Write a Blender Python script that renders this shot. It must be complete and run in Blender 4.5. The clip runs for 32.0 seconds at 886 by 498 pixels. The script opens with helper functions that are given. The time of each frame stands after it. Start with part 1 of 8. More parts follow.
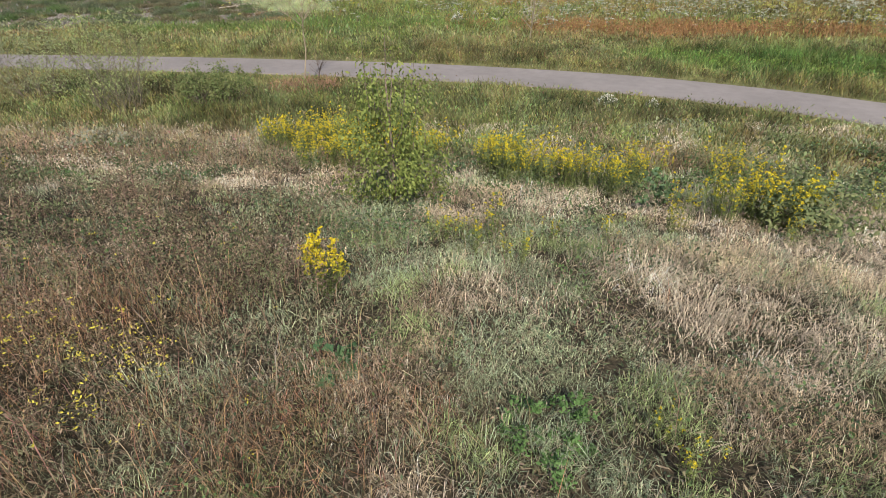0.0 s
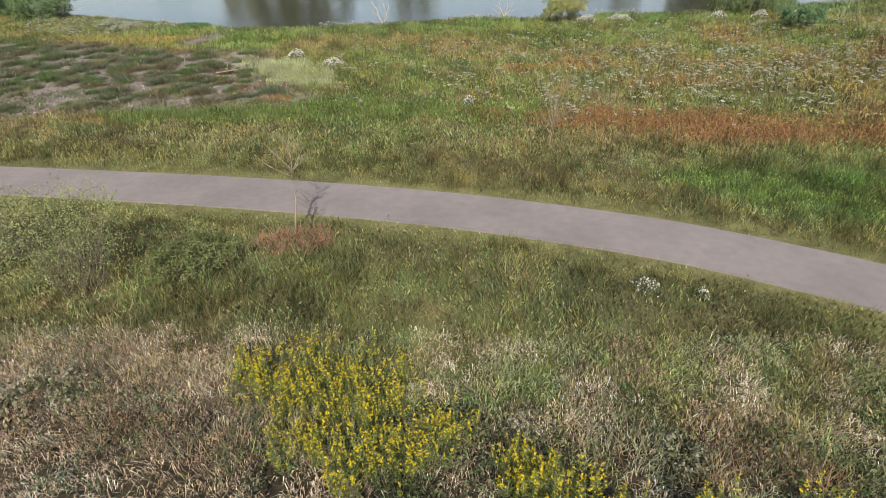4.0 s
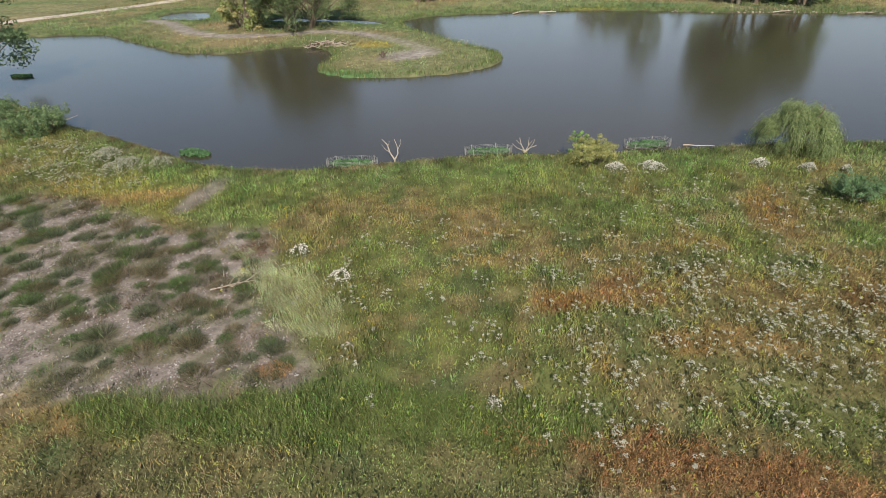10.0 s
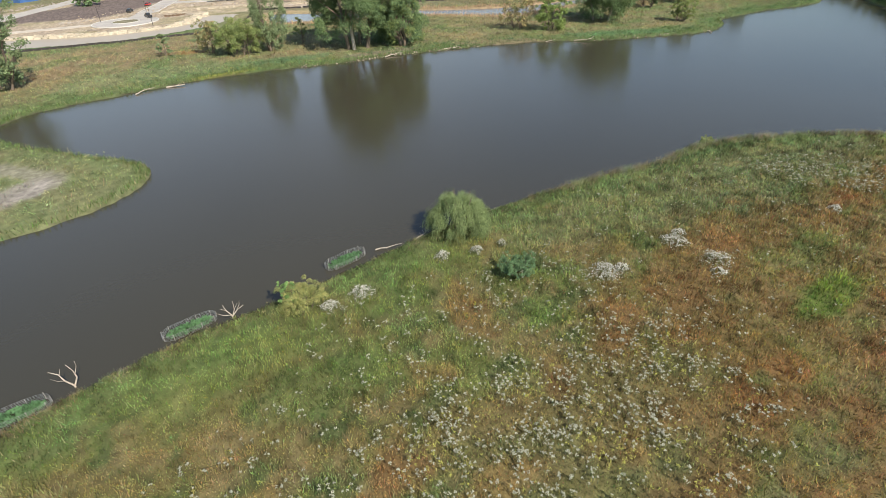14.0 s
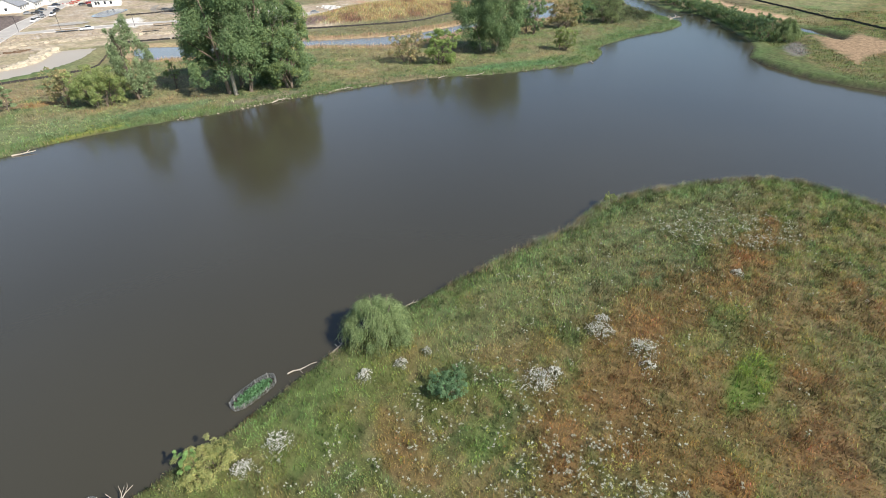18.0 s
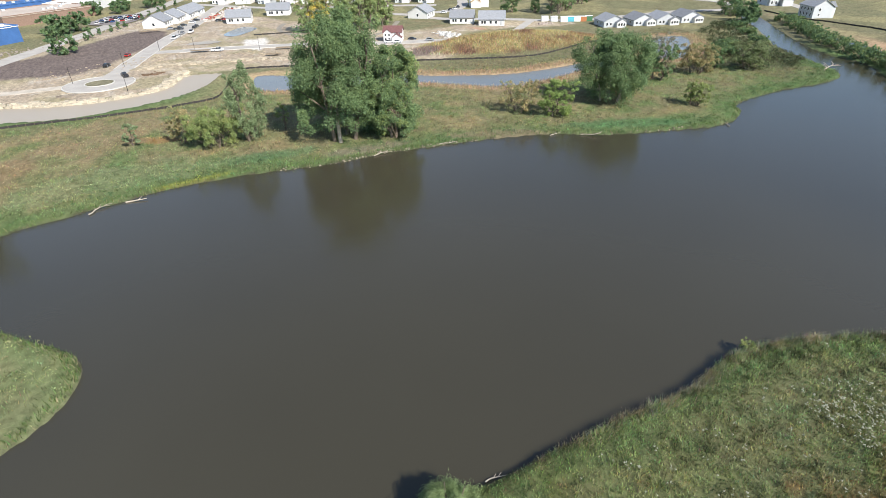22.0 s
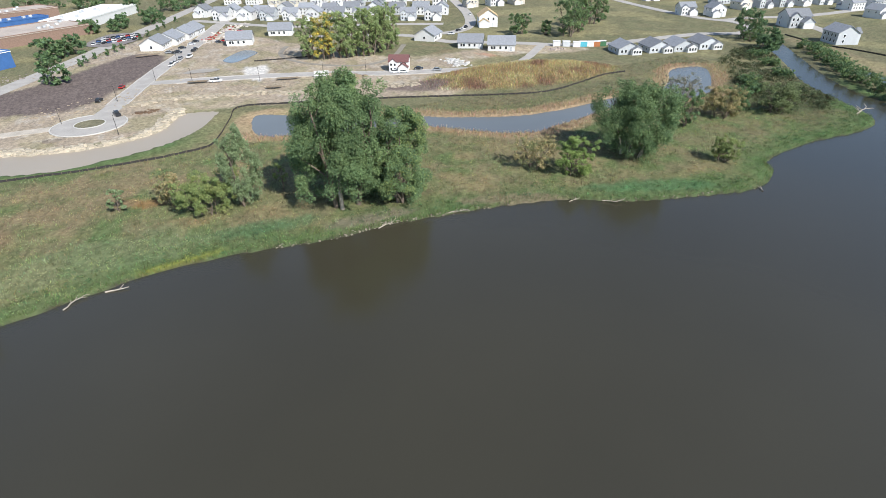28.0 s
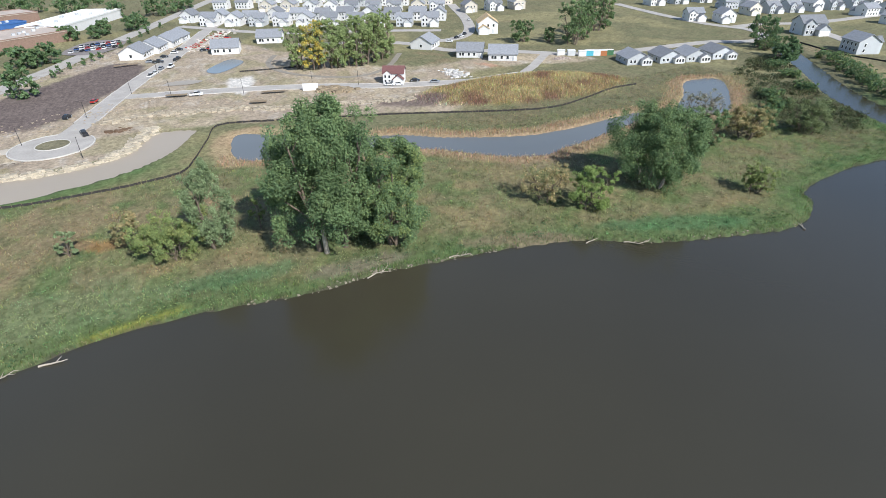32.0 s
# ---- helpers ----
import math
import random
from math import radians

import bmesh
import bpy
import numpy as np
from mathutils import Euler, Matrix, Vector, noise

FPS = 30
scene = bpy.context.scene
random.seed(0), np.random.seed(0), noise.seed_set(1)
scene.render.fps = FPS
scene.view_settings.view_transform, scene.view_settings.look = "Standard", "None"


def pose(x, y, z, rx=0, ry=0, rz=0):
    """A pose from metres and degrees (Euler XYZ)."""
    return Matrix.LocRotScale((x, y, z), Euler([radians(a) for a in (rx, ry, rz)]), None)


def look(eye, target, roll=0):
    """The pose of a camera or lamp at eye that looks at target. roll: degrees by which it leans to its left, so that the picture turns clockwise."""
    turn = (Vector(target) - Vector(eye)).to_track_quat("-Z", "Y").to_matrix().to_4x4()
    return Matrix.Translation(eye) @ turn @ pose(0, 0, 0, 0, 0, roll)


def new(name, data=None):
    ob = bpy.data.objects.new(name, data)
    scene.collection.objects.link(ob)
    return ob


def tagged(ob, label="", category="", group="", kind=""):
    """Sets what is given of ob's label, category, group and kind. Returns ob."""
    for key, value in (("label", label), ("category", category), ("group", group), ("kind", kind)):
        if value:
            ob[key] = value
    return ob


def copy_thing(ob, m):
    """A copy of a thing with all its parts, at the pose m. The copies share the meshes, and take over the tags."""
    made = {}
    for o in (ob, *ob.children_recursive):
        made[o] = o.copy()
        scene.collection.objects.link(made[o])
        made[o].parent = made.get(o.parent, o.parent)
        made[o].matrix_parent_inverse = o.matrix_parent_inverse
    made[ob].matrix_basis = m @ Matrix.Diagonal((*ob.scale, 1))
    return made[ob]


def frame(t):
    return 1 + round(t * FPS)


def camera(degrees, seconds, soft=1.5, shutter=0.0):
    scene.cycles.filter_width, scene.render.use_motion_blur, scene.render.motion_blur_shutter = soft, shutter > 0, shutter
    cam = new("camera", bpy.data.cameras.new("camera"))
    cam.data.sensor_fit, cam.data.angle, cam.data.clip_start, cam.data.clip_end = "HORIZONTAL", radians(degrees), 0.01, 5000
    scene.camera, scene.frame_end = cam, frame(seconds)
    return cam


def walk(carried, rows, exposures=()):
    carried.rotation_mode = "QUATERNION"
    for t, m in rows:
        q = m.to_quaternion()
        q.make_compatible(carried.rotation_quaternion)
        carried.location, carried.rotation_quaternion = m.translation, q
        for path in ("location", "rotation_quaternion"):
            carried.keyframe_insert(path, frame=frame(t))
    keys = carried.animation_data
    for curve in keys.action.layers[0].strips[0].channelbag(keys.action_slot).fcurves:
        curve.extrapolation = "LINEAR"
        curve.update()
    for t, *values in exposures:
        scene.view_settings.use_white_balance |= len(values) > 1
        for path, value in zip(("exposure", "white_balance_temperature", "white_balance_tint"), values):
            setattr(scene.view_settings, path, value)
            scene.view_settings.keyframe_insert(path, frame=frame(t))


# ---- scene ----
cam = camera(79.0, 32.0, 0.75)
PATH = [
    (0, (1.504, -0.583, 6.343), (1.413, 1.13, 5.315), -0.9),
    (0.5, (1.543, -0.592, 6.697), (1.45, 1.12, 5.668), -0.9),
    (1, (1.552, -0.584, 7.279), (1.457, 1.127, 6.248), -0.9),
    (1.5, (1.513, -0.345, 7.819), (1.414, 1.365, 6.786), -1.0),
    (2, (1.499, 0.347, 8.431), (1.396, 2.055, 7.396), -1.1),
    (2.5, (1.496, 1.351, 9.039), (1.388, 3.059, 8.003), -1.3),
    (3, (1.487, 2.587, 9.598), (1.371, 4.294, 8.562), -1.4),
    (3.5, (1.432, 4.018, 10.025), (1.307, 5.725, 8.99), -1.5),
    (4, (1.308, 5.454, 10.58), (1.178, 7.162, 9.546), -1.6),
    (4.5, (1.2, 6.844, 11.288), (1.06, 8.548, 10.25), -1.8),
    (6.5, (0.853, 11.507, 14.3), (0.695, 13.203, 13.251), -1.8),
    (7, (0.807, 12.599, 15.331), (0.645, 14.294, 14.282), -1.8),
    (7.5, (0.653, 13.689, 16.39), (0.49, 15.384, 15.342), -1.8),
    (8, (0.453, 14.771, 17.72), (0.292, 16.466, 16.671), -1.8),
    (8.5, (0.236, 15.726, 19.12), (0.078, 17.42, 18.07), -1.7),
    (9, (0.093, 16.714, 20.589), (-0.065, 18.408, 19.538), -1.8),
    (9.5, (-0.059, 17.792, 22.099), (-0.217, 19.486, 21.047), -1.8),
    (10, (-0.155, 18.838, 23.723), (-0.311, 20.532, 22.672), -1.7),
    (10.5, (-0.149, 19.868, 25.461), (-0.307, 21.562, 24.409), -1.8),
    (11, (-0.171, 20.836, 27.008), (-0.306, 22.534, 25.96), -1.8),
    (11.5, (-0.28, 21.814, 28.556), (-0.343, 23.517, 27.51), -1.8),
    (12, (-0.217, 22.745, 30.281), (-0.17, 24.448, 29.233), -2.0),
    (12.5, (-0.193, 23.696, 31.773), (0.042, 25.383, 30.725), -2.2),
    (13, (-0.1, 24.84, 33.341), (0.35, 26.481, 32.29), -2.2),
    (13.5, (-0.069, 25.881, 34.998), (0.617, 27.433, 33.939), -2.4),
    (14, (0.018, 27.052, 36.185), (0.9, 28.501, 35.125), -2.2),
    (14.5, (0.063, 28.009, 37.412), (1.07, 29.374, 36.352), -2.0),
    (15, (0.233, 29.015, 38.526), (1.361, 30.284, 37.468), -1.8),
    (15.5, (0.548, 30.145, 39.524), (1.73, 31.366, 38.469), -1.7),
    (17.5, (3.953, 34.945, 43.216), (5.167, 36.133, 42.159), -1.3),
    (18, (5.395, 36.534, 43.985), (6.561, 37.769, 42.93), -1.2),
    (18.5, (6.9, 38.1, 44.995), (8.0, 39.394, 43.939), -1.3),
    (19, (8.507, 39.949, 46.14), (9.555, 41.288, 45.086), -1.3),
    (19.5, (9.992, 41.76, 47.609), (10.987, 43.14, 46.558), -1.2),
    (20, (11.507, 43.635, 49.139), (12.448, 45.054, 48.089), -1.1),
    (20.5, (13.034, 45.45, 50.413), (13.949, 46.889, 49.366), -1.1),
    (21, (14.306, 47.419, 51.674), (15.213, 48.864, 50.629), -1.1),
    (21.5, (15.415, 49.214, 52.974), (16.321, 50.66, 51.932), -1.0),
    (22, (16.459, 50.877, 54.291), (17.363, 52.326, 53.251), -1.1),
    (22.5, (17.55, 52.353, 55.865), (18.451, 53.804, 54.824), -1.1),
    (23, (18.368, 54.095, 57.109), (19.268, 55.548, 56.07), -1.1),
    (23.5, (19.268, 55.627, 58.592), (20.167, 57.08, 57.553), -1.0),
    (24, (20.132, 57.131, 60.146), (21.028, 58.585, 59.105), -1.0),
    (24.5, (20.971, 58.619, 61.664), (21.867, 60.073, 60.623), -1.0),
    (25, (21.768, 60.084, 63.127), (22.661, 61.539, 62.084), -1.1),
    (25.5, (22.349, 61.586, 64.21), (23.243, 63.039, 63.167), -1.1),
    (27.5, (25.461, 67.515, 65.663), (26.354, 68.969, 64.619), -1.0),
    (28, (26.358, 69.337, 65.902), (27.25, 70.79, 64.856), -0.9),
    (28.5, (27.228, 71.357, 65.94), (28.122, 72.807, 64.893), -0.7),
    (29, (28.515, 73.39, 66.131), (29.407, 74.841, 65.082), -0.7),
    (29.5, (29.799, 75.629, 66.005), (30.691, 77.081, 64.959), -0.7),
    (30, (31.157, 78.044, 65.935), (32.052, 79.495, 64.889), -0.7),
    (30.5, (32.631, 80.221, 65.673), (33.528, 81.673, 64.63), -0.7),
    (31, (34.06, 82.559, 65.609), (34.961, 84.01, 64.567), -0.7),
    (31.5, (35.74, 84.994, 65.784), (36.641, 86.444, 64.742), -0.8),
    (32, (37.343, 87.699, 65.985), (38.245, 89.149, 64.942), -0.8),
]
walk(cam, [(t, look(eye, target, roll)) for t, eye, target, roll in PATH], [(0.0, 0.44, 6900, 12), (2.0, 0.44, 7000, 14), (4.0, 0.38, 7100, 14), (7.0, 0.24, 7200, 14), (9.0, 0.29, 7200, 14), (12.0, 0.43, 7100, 12), (15.0, 0.55, 6900, 10), (19.0, 0.62, 6600, 10), (24.0, 0.53, 6400, 10), (28.0, 0.37, 6200, 10), (32.0, 0.31, 6100, 10)])

# ---- light ----
SUN_AZ, SUN_EL = 173.0, 40.5
world = bpy.data.worlds.new("world")
scene.world = world
world.use_nodes = True
wn = world.node_tree.nodes
sky = wn.new("ShaderNodeTexSky")
sky.sky_type, sky.sun_disc = "NISHITA", False
sky.sun_elevation, sky.sun_rotation = radians(SUN_EL), radians(SUN_AZ)
sky.air_density, sky.dust_density, sky.ozone_density = 1.0, 0.1, 3.0
wn["Background"].inputs[1].default_value = 0.104
world.node_tree.links.new(sky.outputs[0], wn["Background"].inputs[0])
# thin broken fair-weather cloud over the whole sky
where = wn.new("ShaderNodeTexCoord")
stretch = wn.new("ShaderNodeMapping")
stretch.inputs["Scale"].default_value = (1.0, 1.0, 2.2)
world.node_tree.links.new(where.outputs["Generated"], stretch.inputs[0])
cloud_noise = wn.new("ShaderNodeTexNoise")
cloud_noise.inputs["Scale"].default_value, cloud_noise.inputs["Detail"].default_value = 1.1, 2
world.node_tree.links.new(stretch.outputs[0], cloud_noise.inputs["Vector"])
thickness = wn.new("ShaderNodeMapRange")
thickness.interpolation_type = "SMOOTHSTEP"
thickness.inputs["From Min"].default_value, thickness.inputs["From Max"].default_value = 0.38, 0.72
thickness.inputs["To Max"].default_value = 0.2
world.node_tree.links.new(cloud_noise.outputs[0], thickness.inputs[0])
cloud = wn.new("ShaderNodeBackground")
cloud.inputs[0].default_value, cloud.inputs[1].default_value = (0.92, 0.95, 1.0, 1), 0.9
cover_mix = wn.new("ShaderNodeMixShader")
world.node_tree.links.new(thickness.outputs[0], cover_mix.inputs[0])
world.node_tree.links.new(wn["Background"].outputs[0], cover_mix.inputs[1])
world.node_tree.links.new(cloud.outputs[0], cover_mix.inputs[2])
world.node_tree.links.new(cover_mix.outputs[0], wn["World Output"].inputs[0])
sun = new("sun", bpy.data.lights.new("sun", "SUN"))
sun.data.energy, sun.data.angle, sun.data.color = 4.9, radians(0.53), (1.0, 0.95, 0.88)
sun_way = Vector((math.sin(radians(SUN_AZ)) * math.cos(radians(SUN_EL)), math.cos(radians(SUN_AZ)) * math.cos(radians(SUN_EL)), math.sin(radians(SUN_EL))))
sun.matrix_world = look(sun_way * 200, (0, 0, 0))

# ---- materials ----


def material(name, colour, rough=0.8, metal=0.0, spread=0.15, scale=6.0, bump=0.0, bump_scale=40.0, spec=0.5, attr="", random_tint=0.0, through_light=0.0):
    """A surface with two scales of colour variation and a fine relief. attr: takes its colour from that attribute."""
    m = bpy.data.materials.new(name)
    m.use_nodes = True
    nt = m.node_tree
    n, ln = nt.nodes, nt.links.new
    b = n["Principled BSDF"]
    b.inputs["Roughness"].default_value, b.inputs["Metallic"].default_value = rough, metal
    b.inputs["Specular IOR Level"].default_value = spec
    geo = n.new("ShaderNodeTexCoord")
    if attr:
        src = n.new("ShaderNodeAttribute")
        src.attribute_name = attr
        col = src.outputs["Color"]
    else:
        src = n.new("ShaderNodeRGB")
        src.outputs[0].default_value = (*colour, 1)
        col = src.outputs[0]
    val = None
    for k, (sc, amp) in enumerate(((scale, spread), (scale * 7.3, spread * 0.7))):
        tex = n.new("ShaderNodeTexNoise")
        tex.inputs["Scale"].default_value, tex.inputs["Detail"].default_value = sc, 3
        ln(geo.outputs["Object"], tex.inputs["Vector"])
        mp = n.new("ShaderNodeMapRange")
        mp.inputs["From Min"].default_value, mp.inputs["From Max"].default_value = 0.3, 0.7
        mp.inputs["To Min"].default_value, mp.inputs["To Max"].default_value = 1 - amp, 1 + amp
        ln(tex.outputs[0], mp.inputs[0])
        if val is None:
            val = mp.outputs[0]
        else:
            mu = n.new("ShaderNodeMath")
            mu.operation = "MULTIPLY"
            ln(val, mu.inputs[0])
            ln(mp.outputs[0], mu.inputs[1])
            val = mu.outputs[0]
    if random_tint:
        inf = n.new("ShaderNodeObjectInfo")
        mp = n.new("ShaderNodeMapRange")
        mp.inputs["To Min"].default_value, mp.inputs["To Max"].default_value = 1 - random_tint, 1 + random_tint
        ln(inf.outputs["Random"], mp.inputs[0])
        mu = n.new("ShaderNodeMath")
        mu.operation = "MULTIPLY"
        ln(val, mu.inputs[0])
        ln(mp.outputs[0], mu.inputs[1])
        val = mu.outputs[0]
    vm = n.new("ShaderNodeVectorMath")
    vm.operation = "SCALE"
    ln(col, vm.inputs[0])
    ln(val, vm.inputs["Scale"])
    ln(vm.outputs[0], b.inputs["Base Color"])
    if bump:
        tex = n.new("ShaderNodeTexNoise")
        tex.inputs["Scale"].default_value, tex.inputs["Detail"].default_value = bump_scale, 4
        ln(geo.outputs["Object"], tex.inputs["Vector"])
        bp = n.new("ShaderNodeBump")
        bp.inputs["Strength"].default_value, bp.inputs["Distance"].default_value = min(1, bump), 0.05
        ln(tex.outputs[0], bp.inputs["Height"])
        ln(bp.outputs[0], b.inputs["Normal"])
    if through_light:
        tr = n.new("ShaderNodeBsdfTranslucent")
        ln(vm.outputs[0], tr.inputs["Color"])
        mix = n.new("ShaderNodeMixShader")
        mix.inputs[0].default_value = through_light
        ln(b.outputs[0], mix.inputs[1])
        ln(tr.outputs[0], mix.inputs[2])
        ln(mix.outputs[0], n["Material Output"].inputs[0])
    return m


M_ground = material("soil_and_thatch", (0.2, 0.18, 0.1), 0.95, spread=0.28, scale=0.9, bump=1.0, bump_scale=6.0, spec=0.1, attr="cover")
M_plant = material("plants", (0.1, 0.12, 0.04), 0.7, spread=0.12, scale=0.7, spec=0.1, attr="cover", through_light=0.3)
M_asphalt = material("worn_asphalt", (0.232, 0.208, 0.196), 0.9, spread=0.10, scale=0.35, bump=0.5, bump_scale=60, spec=0.25)
M_concrete = material("pale_concrete", (0.52, 0.49, 0.45), 0.9, spread=0.12, scale=0.3, bump=0.3, bump_scale=30, spec=0.2)
M_bark = material("grey_brown_bark", (0.17, 0.135, 0.105), 0.95, spread=0.3, scale=1.5, bump=1.0, bump_scale=14, spec=0.1)
M_palebark = material("bleached_wood", (0.42, 0.36, 0.29), 0.9, spread=0.2, scale=3, bump=0.6, bump_scale=25, spec=0.15)


def water_material(name, colour, rough, ripple, scale):
    m = bpy.data.materials.new(name)
    m.use_nodes = True
    n, ln = m.node_tree.nodes, m.node_tree.links.new
    b = n["Principled BSDF"]
    b.inputs["Roughness"].default_value, b.inputs["IOR"].default_value = rough, 1.55
    tc = n.new("ShaderNodeTexCoord")
    big = n.new("ShaderNodeTexNoise")
    big.inputs["Scale"].default_value, big.inputs["Detail"].default_value = 0.018, 3
    ln(tc.outputs["Object"], big.inputs["Vector"])
    ramp = n.new("ShaderNodeMixRGB")
    ramp.inputs[1].default_value = (*colour, 1)
    ramp.inputs[2].default_value = (*[c * 1.45 for c in colour], 1)
    ln(big.outputs[0], ramp.inputs[0])
    ln(ramp.outputs[0], b.inputs["Base Color"])
    mapping = n.new("ShaderNodeMapping")
    mapping.inputs["Scale"].default_value = (1.0, 1.7, 1.0)
    mapping.inputs["Rotation"].default_value = (0, 0, 0.5)
    ln(tc.outputs["Object"], mapping.inputs[0])
    tex = n.new("ShaderNodeTexNoise")
    tex.inputs["Scale"].default_value, tex.inputs["Detail"].default_value = scale, 3
    ln(mapping.outputs[0], tex.inputs["Vector"])
    bp = n.new("ShaderNodeBump")
    bp.inputs["Strength"].default_value, bp.inputs["Distance"].default_value = ripple, 0.1
    ln(tex.outputs[0], bp.inputs["Height"])
    ln(bp.outputs[0], b.inputs["Normal"])
    return m


M_water = water_material("murky_pond_water", (0.0372, 0.0334, 0.0214), 0.17, 0.09, 1.3)
M_silt = water_material("silty_basin_water", (0.30, 0.25, 0.185), 0.36, 0.15, 1.0)

# ---- plan ----


def noise2(x, y, size, seed):
    """Smooth value noise from 0 to 1 over the plan, with cells of that size in metres."""
    rng = np.random.RandomState(seed)
    table = rng.rand(256, 256)
    u, v = np.asarray(x) / size + 100.0, np.asarray(y) / size + 100.0
    i, j = np.floor(u).astype(int), np.floor(v).astype(int)
    f, g = u - i, v - j
    f, g = f * f * (3 - 2 * f), g * g * (3 - 2 * g)
    a, b = table[i % 256, j % 256], table[(i + 1) % 256, j % 256]
    c, d = table[i % 256, (j + 1) % 256], table[(i + 1) % 256, (j + 1) % 256]
    return (a * (1 - f) + b * f) * (1 - g) + (c * (1 - f) + d * f) * g


def fbm(x, y, size, seed):
    return (noise2(x, y, size, seed) * 4 + noise2(x, y, size / 2.3, seed + 1) * 2 + noise2(x, y, size / 5.1, seed + 2)) / 7


def smooth(a, b, v):
    k = np.clip((v - a) / (b - a), 0, 1)
    return k * k * (3 - 2 * k)


def spline(points, closed=False, steps=5):
    """A Catmull-Rom line through the points."""
    p = np.array(points, float)
    n = len(p)
    out = []
    for i in range(n if closed else n - 1):
        a, b, c, d = (p[(i + k) % n] if closed else p[min(max(i + k, 0), n - 1)] for k in (-1, 0, 1, 2))
        for s in range(steps):
            t = s / steps
            out.append(0.5 * (2 * b + (c - a) * t + (2 * a - 5 * b + 4 * c - d) * t * t + (3 * b - a - 3 * c + d) * t ** 3))
    if not closed:
        out.append(p[-1])
    return np.array(out)


def distance(x, y, line, closed=False):
    """Distance of places from a line; inside a closed one it is negative."""
    x, y = np.asarray(x, float), np.asarray(y, float)
    shape = x.shape
    x, y = x.ravel(), y.ravel()
    best = np.full(x.shape, 1e9)
    odd = np.zeros(x.shape, bool)
    ends = list(zip(line, np.roll(line, -1, 0))) if closed else list(zip(line[:-1], line[1:]))
    for (ax, ay), (bx, by) in ends:
        dx, dy = bx - ax, by - ay
        t = np.clip(((x - ax) * dx + (y - ay) * dy) / max(dx * dx + dy * dy, 1e-9), 0, 1)
        best = np.minimum(best, (x - ax - t * dx) ** 2 + (y - ay - t * dy) ** 2)
        if closed and ay != by:
            cross = ((ay > y) != (by > y)) & (x < ax + (y - ay) / (by - ay) * dx)
            odd ^= cross
    best = np.sqrt(best)
    if closed:
        best = np.where(odd, -best, best)
    return best.reshape(shape)


NEAR_SHORE = [(-135, 128), (-112, 113), (-90, 106), (-76, 99), (-65, 91), (-57, 87), (-48.5, 82.6), (-39, 77.5), (-32, 73.5), (-21, 72.6), (-10, 75), (0, 77), (15.8, 78.4),
              (30.8, 80.7), (41, 80.3), (57, 79), (71, 77.2), (80, 78), (88, 76.3), (98, 71.6), (106, 66.6), (112.5, 61.5), (115, 55), (114.4, 48), (116, 38), (124, 10), (140, -40),
              (230, -40), (204, 10), (197, 45), (198.5, 72), (203, 86), (214, 101), (232, 107), (247, 115), (270, 134), (292, 154)]
CREEK = [(299, 172), (318, 195), (345, 220), (377, 250), (392, 268), (385, 272), (369, 257), (328, 219.5), (297, 193), (280.6, 169.5), (268, 152)]
FAR_SHORE = [(251, 147), (223, 151), (196, 150), (190, 144.5), (174, 139.8), (155, 146.3), (138, 154), (124, 164.5), (106, 171.2), (96, 174), (86, 176.3), (76, 178.8), (63, 179.3), (50, 182.8),
             (36, 186), (21, 186.8), (8, 185), (-6, 183), (-16, 180.5), (-21, 175.2), (-23.3, 170.3), (-18, 158), (-11, 148.5), (-3.8, 138.8), (1.3, 132), (2.5, 127), (0, 121), (-7, 115.8), (-19, 113.2), (-26, 114.3),
             (-32, 119), (-31.5, 127), (-33, 134), (-40.5, 141), (-49, 137.3), (-56, 134), (-67, 135.7), (-75, 141), (-87.6, 150), (-99, 158), (-112, 157.5), (-135, 150)]
POND = spline(NEAR_SHORE + CREEK + FAR_SHORE, True, 4)
BASIN = spline([(-40, 283), (-13.5, 274), (2.1, 267.6), (18.6, 267.8), (37, 272.4), (51, 283), (60, 297), (62, 303), (50, 307), (43, 297), (37, 289), (20, 284), (2, 287), (-12, 294), (-40, 308)], True, 4)
CRESCENT = spline([(68, 266), (74, 288), (87, 279), (105, 264), (124.7, 254), (137, 242.5), (163, 228), (189, 225.5), (210, 225.5), (216, 221), (196, 215.5), (164, 212), (151, 211.5), (138, 221), (124, 238), (100, 248), (78, 257)], True, 4)
BACKPOOL = spline([(229, 217), (250, 230), (270, 244), (287, 240), (279, 229), (262, 216), (246, 206), (234, 207)], True, 4)
MARSH = spline([(-60, 176), (-41, 172), (-32, 168), (-27, 168.8), (-34, 176), (-42, 178), (-60, 182)], True, 4)
MARSH2 = spline([(-53, 252), (-46, 241), (-36, 238), (-33, 250), (-40, 270), (-49, 270)], True, 4)
POOL_EAST = spline([(287, 108), (284, 102), (270, 87), (263, 88), (270, 97), (280, 106)], True, 3)
POOL_EAST_2 = spline([(345, 191), (337, 178), (326, 161), (321, 165), (330, 179), (341, 190)], True, 3)
MARSH_POOL = spline([(-99.6, 187.3), (-99.4, 193), (-97, 197), (-88.5, 195), (-82.6, 184), (-83.3, 178.7), (-93.6, 180.6)], True, 3)
WATERS = (MARSH_POOL, POOL_EAST, POOL_EAST_2, POND, BASIN, CRESCENT, BACKPOOL, MARSH, MARSH2)
